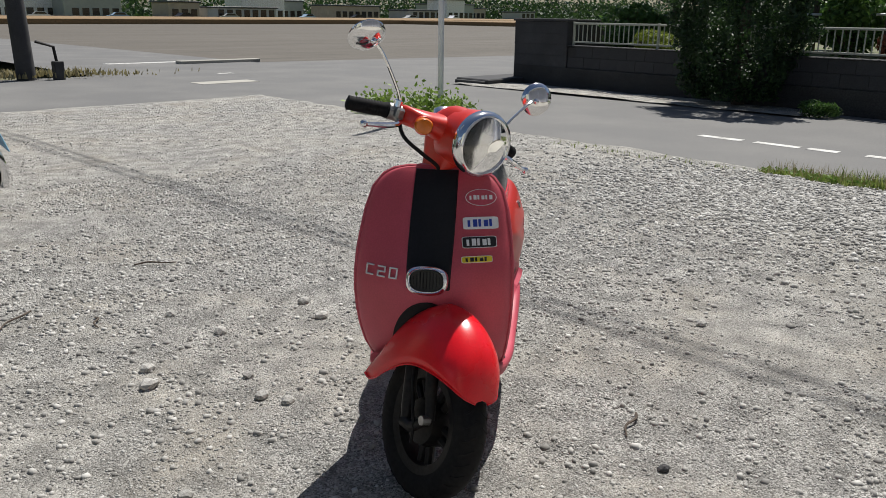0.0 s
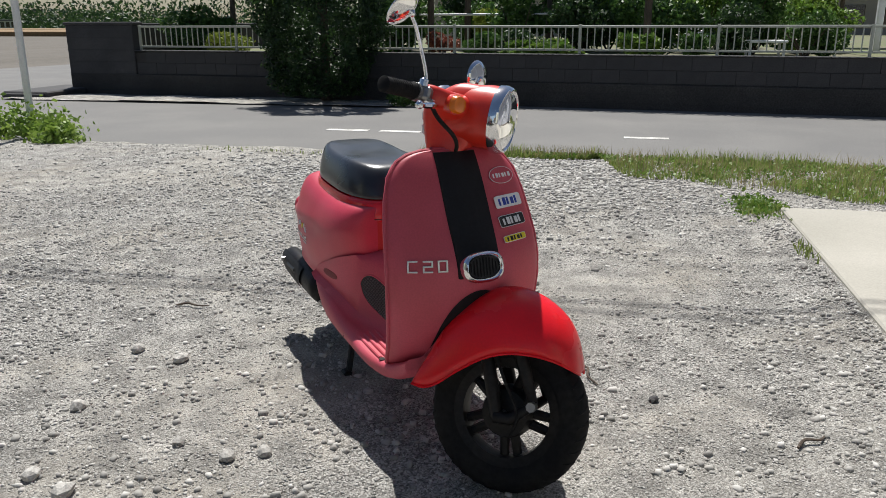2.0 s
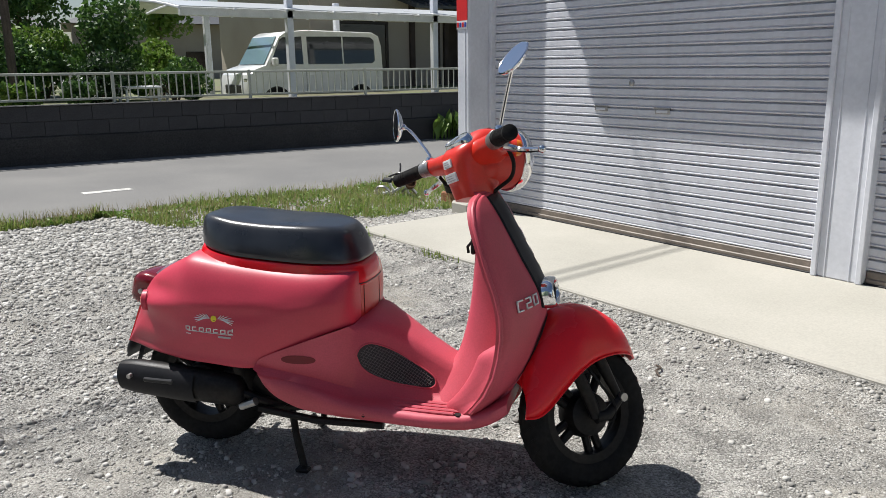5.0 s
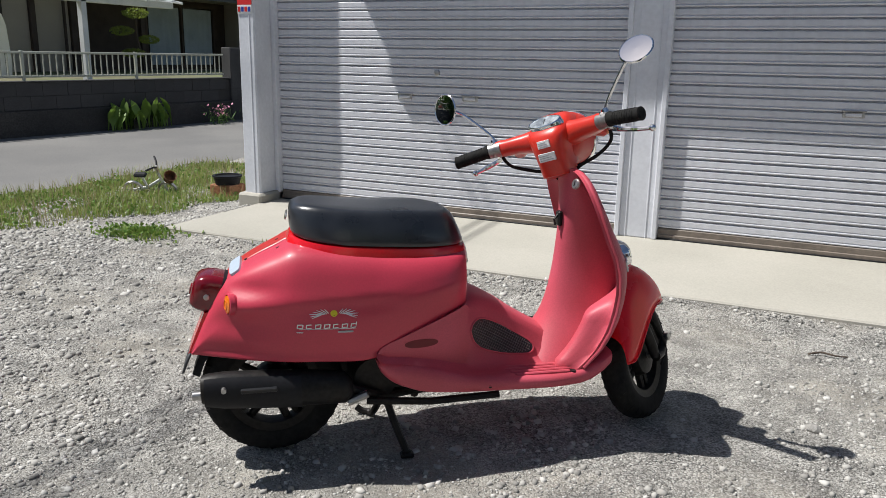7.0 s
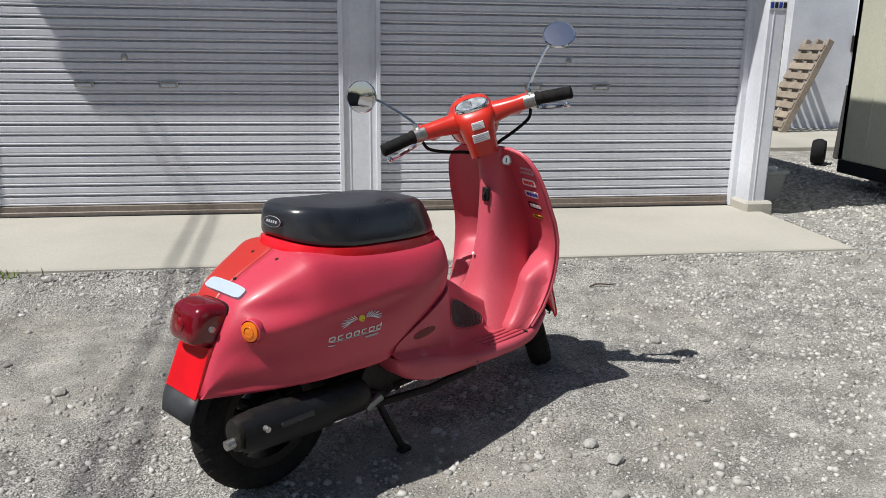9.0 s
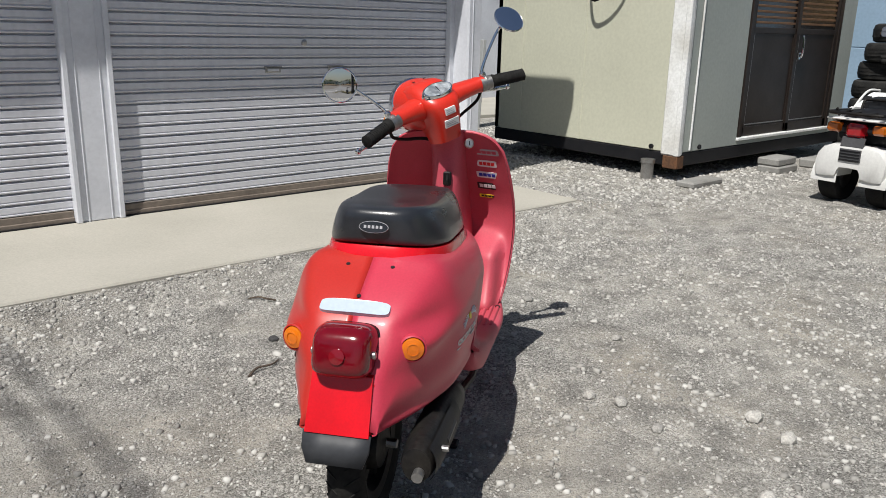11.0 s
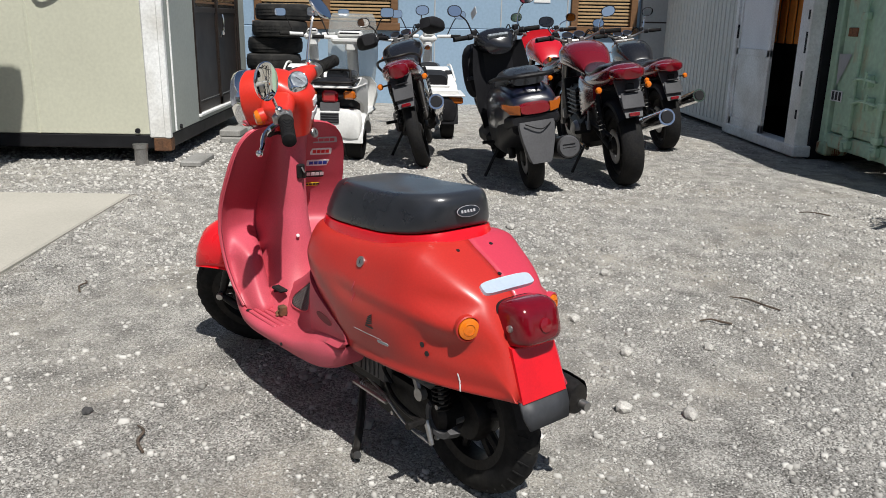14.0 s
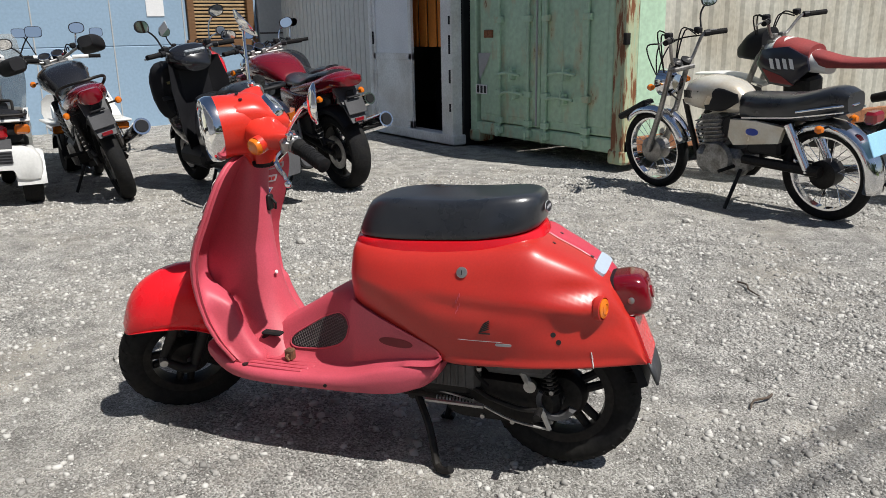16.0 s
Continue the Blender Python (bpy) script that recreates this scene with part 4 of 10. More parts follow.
line = seat_ring(1.0655, -0.60)
part("rim_line", tube(line + line[:1], 0.0014, 5), M["darkprint"], scooter)
badge = part("seat_badge", slab(squircle(0, 0, 0.034, 0.0135, 2.0, 32), 0, 0.0015), M["greyprint"], scooter, "oval badge with pale print", m=facing(-0.5615, 0.0, 0.699, -1, 0, 0.30))
part("badge_face", slab(squircle(0, 0, 0.0328, 0.0124, 2.0, 32), 0.0012, 0.0022), M["seat"], badge)
for k in range(5):
    part("badge_print", box(-0.0225 + 0.0092 * k, -0.0165 + 0.0092 * k, -0.0034, 0.0034, 0.002, 0.0027, 0.0003), M["greyprint"], badge)

# tail
part("plate_panel", loft([[(-0.790, y, 0.445) for y in (-0.064, 0.064)] + [(-0.760, y, 0.45) for y in (0.064, -0.064)], [(-0.836, y, 0.333) for y in (-0.068, 0.068)] + [(-0.812, y, 0.335) for y in (0.068, -0.068)]]), M["red_rim"], scooter, "bright red panel below the tail lamp")
thick(part("mud_flap", loft([[(-0.832, y, 0.336) for y in (-0.072, -0.03, 0.03, 0.072)], [(-0.845, y, 0.305) for y in (-0.071, -0.03, 0.03, 0.071)], [(-0.856, y, 0.275) for y in (-0.060, -0.025, 0.025, 0.058)]], False), M["flapgrey"], scooter, "slate grey rubber flap"), 0.006)
lamp_m = facing(-0.745, 0, 0.484, -1, 0, 0.28)
lamp = part("tail_lamp", loft([squircle_ring for squircle_ring in [[(x, y, z) for x, y in squircle(0, dy, a, b, 4.5, 32)] for z, a, b, dy in ((0.0, 0.064, 0.056, 0), (0.03, 0.063, 0.055, 0), (0.050, 0.061, 0.052, -0.001), (0.066, 0.057, 0.046, -0.003), (0.075, 0.050, 0.038, -0.004), (0.079, 0.036, 0.024, -0.004))]]), M["tailred"], scooter, "dark red tail lamp lens", 40, m=lamp_m)
part("gasket", slab(squircle(0, 0, 0.067, 0.056, 4.5, 32), -0.008, 0.004), M["black"], lamp)
part("bulb_boss", lathe([(0.0, 0.0785), (0.017, 0.0785), (0.016, 0.083), (0.0, 0.086)], 18), M["redlens"], lamp, m=pose(0, -0.008, 0))
part("lamp_lip", box(-0.070, 0.070, -0.074, -0.063, 0.0, 0.026, 0.003), M["red_rim"], lamp, "red bracket lip under the lens")
for s in (-1, 1):
    part("lamp_screw", lathe([(0.0, 0.0), (0.008, 0.0), (0.008, 0.006), (0.005, 0.008), (0.0, 0.008)], 12), M["steel"], lamp, m=pose(s * 0.061, -0.004, 0.036, 0, s * 90, 0))
part("tail_label", loft([[(x, y, z + 0.004 * (1 - (x / 0.08) ** 2)) for x, y in squircle(0, 0, a, b, 5.0, 36)] for z, a, b in ((-0.02, 0.078, 0.0185), (-0.0065, 0.076, 0.0170))]), M["silverlabel"], scooter, "worn silver label", m=facing(-0.707, 0, 0.5665, -0.55, 0, 0.84))
for s in (-1, 1):
    side_red = M["red_left"] if s > 0 else M["red_right"]
    mm = facing(-0.722, s * 0.130, 0.487, -1, s * 0.32, 0.06)
    stalk = part("turn_signal", lathe([(0.0235, -0.03), (0.0243, 0.0), (0.0235, 0.004), (0.017, 0.0065), (0.0, 0.0075)], 26), M["amberbody"], scooter, "amber turn signal", m=mm)
    part("ring", hoop_z([(0.0255, -0.012), (0.0300, -0.012), (0.0295, 0.001), (0.0265, 0.0028)], 26), side_red, stalk)
    part("lens_ring", hoop_z([(0.012, 0.0065), (0.0145, 0.006), (0.0145, 0.0078), (0.012, 0.0085)], 22), M["amberbody"], stalk)
    part("socket", loft([[tuple(mm @ Vector((px + dx, py, pz))) for px, py in squircle(0, 0, a, b, 2.0, 20)] for pz, a, b, dx in ((-0.075, 0.006, 0.006, -s * 0.004), (-0.05, 0.018, 0.018, -s * 0.002), (-0.025, 0.026, 0.026, 0), (-0.006, 0.0298, 0.0298, 0))]), side_red, scooter)
for x, y in ((-0.588, 0.051), (-0.588, -0.051), (-0.675, 0.0)):
    part("screw_hole", lathe([(0.0, 0.0), (0.005, 0.0), (0.005, 0.002), (0.0, 0.002)], 8), M["darkprint"], scooter, m=facing(x, y, curve_at(TOP, x) + (0.001 if y == 0 else -0.001), -0.4, 0, 0.9))
lock = part("seat_lock", lathe([(0.0, 0.0), (0.0135, 0.0), (0.0135, 0.005), (0.010, 0.006), (0.0, 0.005)], 18), M["steel"], scooter, m=facing(-0.392, body_y(-0.392, 0.566) - 0.001, 0.566, 0, 1, 0.35))
part("keyhole", box(-0.001, 0.001, -0.006, 0.006, 0.005, 0.0065, 0.0003), M["darkprint"], lock)
for x, z in ((-0.612, 0.424), (-0.625, 0.405)):
    part("screw_hole", lathe([(0.0, 0.0), (0.0065, 0.0), (0.0065, 0.0015), (0.0, 0.0015)], 10), M["darkprint"], scooter, m=facing(x, body_y(x, z) + 0.0005, z, -0.15, 1, 0))


def decal(name, x, z, w, h, material, side, e=2.0, n=24, spin=0, label=""):
    """A thin emblem that lies on the flank of the tail body."""
    form = []
    for dz in (0.0008, 0.002):
        ring = []
        for px, py in squircle(0, 0, w / 2, h / 2, e, n):
            c, s = math.cos(radians(spin)), math.sin(radians(spin))
            xx, zz = x + px * c - py * s, z + px * s + py * c
            ring.append((xx, side * (body_y(xx, zz) + dz), zz))
        form.append(ring if side < 0 else ring[::-1])
    return part(name, loft(form), material, scooter, label)


# right flank: winged emblem and script
decal("emblem", -0.452, 0.472, 0.018, 0.017, M["yellow"], -1, label="small yellow and black emblem")
decal("emblem_mark", -0.452, 0.4725, 0.0145, 0.0115, M["darkprint"], -1)
for s in (-1, 1):
    for k in range(7):
        a = 62 - 15 * k
        L = 0.020 + 0.0045 * min(k, 6 - k + 2)
        r0 = 0.014 + 0.003 * k
        decal("emblem_wing", -0.452 + s * (r0 + 0.5 * L * math.cos(radians(a))), 0.472 + 0.34 * L * math.sin(radians(a)) - 0.0005 * k, L * (0.75 + 0.3 * math.cos(radians(a))), 0.0021, M["bright"], -1, spin=s * a * 0.75, n=8)
X0 = -0.552
for k in range(7):
    x = X0 + 0.012 + 0.0232 * k
    decal("script", x, 0.4425, 0.0135, 0.0028, M["letterwhite"], -1, 4, 8, 6)
    decal("script", x, 0.4325, 0.0135, 0.0028, M["letterwhite"], -1, 4, 8, 6)
    decal("script", x - 0.0068, 0.4375, 0.0029, 0.0125, M["letterwhite"], -1, 4, 8, -8)
    if k % 3 != 1:
        decal("script", x + 0.0068, 0.4375 + (0.005 if k == 6 else 0), 0.0029, 0.0125, M["letterwhite"], -1, 4, 8, -8)
decal("script", X0 + 0.011, 0.4205, 0.018, 0.0026, M["bright"], -1, 4, 8)
decal("script", X0 + 0.084, 0.4295, 0.150, 0.0016, M["bright"], -1, 4, 12)
decal("small_print", X0 + 0.130, 0.4205, 0.042, 0.0055, M["greyprint"], -1, 5, 10)
# left flank: wing mark and pale print
for k in range(5):
    decal("wing_mark", -0.452 - 0.0012 * k, 0.432 + 0.0052 * k, 0.031 - 0.0022 * k, 0.0034, M["darkprint"], 1, spin=-22 - 3 * k, n=10)
decal("small_print", -0.452, 0.4235, 0.03, 0.004, M["darkprint"], 1, 5, 8)
decal("small_print", -0.497, 0.395, 0.04, 0.008, M["greyprint"], 1, 5, 8)
decal("scratch", -0.44, 0.402, 0.11, 0.0012, M["greyprint"], 1, 3, 8)
for k in range(6):
    decal("scratch", -0.39 + 0.004 * (k % 3), 0.515 - 0.0085 * k, 0.0022, 0.011, M["red_shield"], 1, 3, 6, 12 * (k % 2))
for k in range(5):
    decal("scratch", -0.70 - 0.0012 * k, 0.372 - 0.0085 * k, 0.0022, 0.0105, M["bright"], 1, 3, 6, -10 + 9 * (k % 3))

# lower cover and floor
ZT = [(-0.338, 0.345), (-0.334, 0.358), (-0.32, 0.372), (-0.25, 0.402), (-0.16, 0.438), (-0.1, 0.458), (-0.05, 0.47), (0.0, 0.452), (0.05, 0.425), (0.12, 0.38), (0.2, 0.338), (0.28, 0.33), (0.38, 0.35)]
WT = [(-0.338, 0.198), (-0.25, 0.194), (-0.16, 0.184), (-0.1, 0.162), (-0.05, 0.125), (0.0, 0.095), (0.05, 0.078), (0.15, 0.066), (0.3, 0.062)]
WI = [(-0.338, 0.199), (-0.25, 0.188), (-0.16, 0.173), (-0.1, 0.161), (-0.05, 0.147), (0.05, 0.118), (0.15, 0.1), (0.3, 0.09)]
ZF = [(-0.338, 0.336), (-0.32, 0.322), (-0.25, 0.310), (-0.16, 0.29), (-0.1, 0.272), (-0.05, 0.262), (0.05, 0.255), (0.22, 0.252), (0.29, 0.262), (0.34, 0.285), (0.38, 0.31)]
WF = [(-0.338, 0.2), (-0.25, 0.211), (0.0, 0.214), (0.16, 0.215), (0.24, 0.206), (0.3, 0.193), (0.38, 0.17)]
ZB = [(-0.338, 0.328), (-0.334, 0.308), (-0.32, 0.282), (-0.29, 0.256), (-0.25, 0.238), (-0.2, 0.223), (-0.1, 0.214), (0.0, 0.211), (0.2, 0.208), (0.28, 0.212), (0.34, 0.236), (0.38, 0.27)]


def floor_half(x):
    zt, wt, wi, zf, wf, zb = (curve_at(t, x) for t in (ZT, WT, WI, ZF, WF, ZB))
    mid = (0.55 * wt + 0.45 * wi, 0.5 * zt + 0.5 * zf - 0.012 * max(0, 1 - abs(x - 0.08) / 0.25))
    return [(0.0, zt), (0.55 * wt, zt - 0.002), (0.86 * wt, zt - 0.010), (wt, zt - 0.03 if x > -0.08 else zt - 0.006), mid, (wi - 0.006, zf + 0.016), (wi + 0.014, zf + 0.002), (0.5 * (wi + wf), zf), (wf - 0.012, zf - 0.001), (wf - 0.002, zf - 0.009), (wf, 0.5 * (zf + zb)), (wf - 0.006, zb + 0.008), (wf - 0.024, zb), (0.0, zb)]


def floor_y(x, z):
    """Half width of the lower cover at x and height z."""
    h = floor_half(x)
    for (y0, z0), (y1, z1) in zip(h[:9], h[1:9]):
        if z1 <= z <= z0 and z0 - z1 > 1e-6:
            return y0 + (y1 - y0) * (z0 - z) / (z0 - z1)
    return h[5][0]


def on_floor(side, outline, d0, d1):
    """A thin plate that follows the flank of the lower cover."""
    cx, cz = sum(p[0] for p in outline) / len(outline), sum(p[1] for p in outline) / len(outline)
    rings = [[(x, side * (floor_y(x, z) + d0), z) for x, z in outline]]
    for f in (1.0, 0.8, 0.6, 0.4, 0.2):
        rings.append([(cx + (x - cx) * f, side * (floor_y(cx + (x - cx) * f, cz + (z - cz) * f) + d1), cz + (z - cz) * f) for x, z in outline])
    return loft([r[::side] for r in rings])


rings = []
for k in range(41):
    x = -0.338 + 0.70 * (k / 40) ** 1.25
    h = floor_half(x)
    rings.append([(x, y, z) for y, z in h] + [(x, -y, z) for y, z in h[-2:0:-1]])
part("floor_cover", loft(rings), M["red_shield"], scooter, "chalky red floor board and lower cover", 50)
for s in (-1, 1):
    for k in range(4):
        y = 0.132 + 0.019 * k
        part("tread", box(0.03 + 0.01 * k, 0.262 - 0.012 * k, s * y - 0.0055, s * y + 0.0055, 0.245, 0.2585, 0.003), M["red_shield"], scooter)
    part("floor_screw", lathe([(0.0, 0.0), (0.009, 0.0), (0.009, 0.003), (0.0, 0.003)], 12), M["iron"], scooter, m=pose(0.235, s * 0.188, 0.252))
    part("edge_screw", lathe([(0.0, 0.0), (0.005, 0.0), (0.005, 0.003), (0.0, 0.003)], 10, "y"), M["iron"], scooter, m=pose(-0.02, s * 0.2135, 0.234))
    # Plate stands slightly proud; its dark red paints the slot's shade.
    part("slot", on_floor(s, squircle(-0.213, 0.366, 0.048, 0.0125, 2.2, 26), -0.004, 0.0012), M["slotshade"], scooter, "dark red plate painting the shade of a recessed slot")

# air grille on both flanks of the tunnel
OUTLINE = [(-0.062, 0.375), (-0.052, 0.396), (-0.025, 0.404), (0.03, 0.38), (0.085, 0.346), (0.135, 0.313), (0.148, 0.292), (0.132, 0.279), (0.09, 0.282), (0.035, 0.293), (-0.02, 0.315), (-0.05, 0.342)]
for s in (-1, 1):
    edge = [(p.x, p.z) for p in smooth_line([(x, 0, z) for x, z in OUTLINE + OUTLINE[:1]], 4)][:-1]
    g = part("grille", on_floor(s, edge, -0.01, 0.0016), M["darkprint"], scooter, "black air grille")
    part("grille_rim", tube([(x, s * (floor_y(x, z) + 0.0008), z) for x, z in edge + edge[:1]], 0.0026, 6), M["red_shield"], g)
    cx, cz = 0.04, 0.337
    inner = [(cx + (x - cx) * 0.93, cz + (z - cz) * 0.93) for x, z in edge]
    bars = []
    for family in (0, 1):
        for k in range(-16, 17):
            run = []
            for i in range(61):
                d, e = -0.13 + 0.26 * i / 60, 0.0072 * k
                x, z = (cx + 0.85 * d + 0.3 * e, cz - 0.52 * d + e) if family == 0 else (cx + 0.55 * d + e * 1.3, cz + 0.85 * d)
                hit = False
                for (xa, za), (xb, zb) in zip(inner, inner[1:] + inner[:1]):
                    if (za > z) != (zb > z) and x < xa + (z - za) * (xb - xa) / (zb - za):
                        hit = not hit
                if hit:
                    run.append((x, s * (floor_y(x, z) + 0.0028), z))
            if len(run) > 2:
                bars.append(tube(run[::6] + [run[-1]] if (len(run) - 1) % 6 else run[::6], 0.0008, 4))
    part("mesh", join(*bars), M["meshgrey"], g)

# leg shield
XC = [(0.225, 0.300), (0.26, 0.335), (0.30, 0.372), (0.36, 0.408), (0.42, 0.428), (0.49, 0.438), (0.55, 0.432), (0.60, 0.410), (0.647, 0.383), (0.692, 0.359), (0.758, 0.322), (0.80, 0.295), (0.815, 0.283)]
WS = [(0.225, 0.178), (0.26, 0.188), (0.30, 0.197), (0.4, 0.210), (0.5, 0.215), (0.6, 0.210), (0.68, 0.198), (0.73, 0.187), (0.765, 0.172), (0.79, 0.150), (0.805, 0.122), (0.813, 0.09), (0.816, 0.05)]


def shield_x(y, z):
    k = 1.0 + 0.55 * min(1.0, max(0.0, (0.8 - z) / 0.25))
    return curve_at(XC, z) - k * y * y


rings = []
for k in range(60):
    z = 0.225 + (0.816 - 0.225) * (1 - (1 - k / 59) ** 1.35)
    w = curve_at(WS, z)
    front, back = [], []
    for i in range(37):
        f = -1 + 2 * i / 36
        y = w * (math.sin(f * math.pi / 2) * 0.35 + f * 0.65)
        edge = max(0.0, abs(f) - 0.86) / 0.14
        x = shield_x(y, z)
        front.append((x - 0.010 * edge * edge, y, z))
        rise = max(0.0, min(1.0, (0.485 - z) / 0.085))
        hump = 0.092 * rise * rise * (3 - 2 * rise) * math.exp(-((abs(y) - 0.130) / 0.050) ** 4) * (1 - edge) * min(1.0, (z - 0.2) / 0.06)
        back.append((x - 0.020 - 0.006 * edge - hump, y * 0.995, z))
    rings.append(front + back[::-1])
part("leg_shield", loft(rings), M["red_shield"], scooter, "chalky faded red leg shield", 60)
part("shield_edge", tube([(shield_x(s * curve_at(WS, z), z) - 0.012, s * (curve_at(WS, z) + 0.0005), z) for s, z in [(-1, 0.26 + 0.055 * k) for k in range(10)] + [(-1, 0.79), (-1, 0.805), (-1, 0.814), (1, 0.814), (1, 0.805), (1, 0.79)] + [(1, 0.755 - 0.055 * k) for k in range(10)]], 0.0058, 8), M["red_shield"], scooter, "rolled edge")

# steering column cover on the inner side
BACK = [(0.235, 0.10), (0.27, 0.132), (0.30, 0.155), (0.32, 0.168), (0.36, 0.192), (0.42, 0.212), (0.5, 0.228), (0.58, 0.237), (0.665, 0.243), (0.74, 0.243), (0.80, 0.238), (0.815, 0.24)]
rings = []
for k in range(24):
    z = 0.235 + 0.585 * k / 23
    xb, xf, w = curve_at(BACK, z), curve_at(XC, z) - 0.012, curve_at([(0.235, 0.115), (0.32, 0.088), (0.4, 0.066), (0.5, 0.052), (0.65, 0.044), (0.82, 0.044)], z)
    ring = []
    for a in range(17):
        t = math.pi * a / 16
        ring.append((xf - (xf - xb) * abs(math.sin(t)) ** 0.62, -w * 1.25 * math.copysign(abs(math.cos(t)) ** 0.8, math.cos(t)), z))
    rings.append(ring + [(xf + 0.006, 0.0, z)])
part("column_cover", loft(rings), M["red_shield"], scooter, "inner steering column cover", 55)
part("latch", join(box(0.232, 0.246, -0.022, 0.004, 0.645, 0.69, 0.004), tube([(0.235, -0.01, 0.68), (0.222, -0.012, 0.665), (0.225, -0.014, 0.648)], 0.004, 6)), M["iron"], scooter, "dark bag hook")
key = part("ignition_lock", lathe([(0.0, 0.0), (0.016, 0.0), (0.016, 0.004), (0.012, 0.008), (0.0, 0.008)], 18), M["steel"], scooter, "", m=facing(0.262, -0.072, 0.779, -1, -0.35, 0.3))
part("keyhole", box(-0.0015, 0.0015, -0.007, 0.007, 0.008, 0.0095, 0.0003), M["darkprint"], key)
part("column_screw", lathe([(0.0, 0.0), (0.006, 0.0), (0.005, 0.003), (0.0, 0.004)], 10), M["bright"], scooter, m=facing(0.218, 0.02, 0.47, -1, 0.1, 0.1))

# black centre strip, badge, letters and stickers on the front
rings = []
for k in range(15):
    z = 0.520 + 0.291 * k / 14
    w = 0.058 + 0.003 * math.sin(k / 14 * math.pi)
    rings.append([(shield_x(y, z) + d, y, z) for y, d in ((-w, 0.0005), (-w * 0.96, 0.006), (-w * 0.5, 0.008), (0, 0.009), (w * 0.5, 0.008), (w * 0.96, 0.006), (w, 0.0005), (0, -0.006))])
part("centre_strip", loft(rings), M["black"], scooter, "black centre strip")


def on_shield(y, z, d=0.0):
    """A pose on the front of the leg shield, local x to the viewer's right, local y up."""
    e = 0.004
    n = Vector((e, 0, 0))
    a = Vector((shield_x(y + e, z) - shield_x(y - e, z), 2 * e, 0))
    b = Vector((shield_x(y, z + e) - shield_x(y, z - e), 0, 2 * e))
    n = a.cross(b).normalized()
    return facing(shield_x(y, z) + n.x * d, y + n.y * d, z + n.z * d, n.x, n.y, n.z)


grille = part("front_badge", loft([[(x, y, z) for x, y in squircle(0, 0, a, b, 2.7, 36)] for z, a, b in ((-0.02, 0.054, 0.038), (0.010, 0.056, 0.040), (0.022, 0.053, 0.037), (0.026, 0.047, 0.032), (0.022, 0.042, 0.027), (0.012, 0.041, 0.026))]), M["chrome"], scooter, "chrome ringed oval grille", 50, m=on_shield(0.0, 0.545, 0.006))
part("badge_mesh", slab(squircle(0, 0, 0.042, 0.027, 2.7, 30), 0.008, 0.014), M["darkprint"], grille)
for k in range(9):
    x = -0.034 + 0.0085 * k
    h = 0.024 * (1 - abs(x / 0.042) ** 3.0)
    part("bar", box(x - 0.0012, x + 0.0012, -h, h, 0.013, 0.018, 0.0006), M["black"], grille)
for k, strokes in enumerate((((0, 0, 1, 0), (0, 1, 1, 1), (0, 0, 0, 1)), ((0, 1, 1, 1), (1, 0.5, 1, 1), (0, 0.5, 1, 0.5), (0, 0, 0, 0.5), (0, 0, 1, 0)), ((0, 0, 1, 0), (0, 1, 1, 1), (0, 0, 0, 1), (1, 0, 1, 1)))):
    form = join(*[box(0.021 * x0 - 0.0023, 0.021 * x1 + 0.0023, 0.026 * y0 - 0.0021, 0.026 * y1 + 0.0021, 0.0, 0.0045, 0.001) for x0, y0, x1, y1 in strokes])
    part("model_letter", form, M["letterwhite"], scooter, "raised silver-white letter", m=on_shield(-0.163 + 0.0345 * k, 0.553, 0.0012) @ pose(-0.0105, -0.013, 0))
for y, z, w, h, back, front in ((0.122, 0.744, 0.084, 0.046, "red_shield", "bright"), (0.126, 0.682, 0.096, 0.033, "bright", "blue"), (0.126, 0.636, 0.094, 0.031, "darkprint", "bright"), (0.123, 0.595, 0.084, 0.018, "yellow", "darkprint")):
    sticker = part("sticker", slab(squircle(0, 0, w / 2, h / 2, 2.0 if h > 0.04 else 9.0, 32), 0.0005, 0.0016), M["bright"], scooter, "small printed sticker", m=on_shield(y, z, 0.0008))
    part("sticker_face", slab(squircle(0, 0, w / 2 - 0.0017, h / 2 - 0.0015, 2.0 if h > 0.04 else 9.0, 32), 0.0014, 0.0022), M[back], sticker)
    n, hh = (5, h * 0.30) if h < 0.04 else (6, h * 0.13)
    for k in range(n):
        x0 = -w * 0.38 + w * 0.76 * k / n
        part("sticker_print", box(x0 + 0.0008, x0 + w * 0.76 / n * (0.55 + 0.3 * (k % 2)), -hh, hh * (1.0 if k % 3 else 0.8), 0.002, 0.0028, 0.0003), M[front], sticker)

# inner stickers on the right half of the shield
for z, w, h, col, ink in ((0.750, 0.088, 0.022, "greyprint", "red_shield"), (0.710, 0.070, 0.025, "bright", "redprint"), (0.670, 0.076, 0.024, "bright", "blue"), (0.630, 0.074, 0.026, "darkprint", "bright"), (0.592, 0.062, 0.013, "yellow", "darkprint")):
    y = -0.124
    sticker = part("sticker", slab(squircle(0, 0, w / 2, h / 2, 9.0, 20), 0.0, 0.0012), M[col], scooter, "small printed sticker", m=facing(shield_x(y, z) - 0.0205, y, z, -1, 0.31, -0.5))
    for k in range(4):
        x0 = -w * 0.4 + w * 0.8 * k / 4
        part("sticker_print", box(x0 + 0.001, x0 + w * 0.2 - 0.001, -h * 0.25, h * 0.25, 0.001, 0.0018, 0.0003), M[ink], sticker)

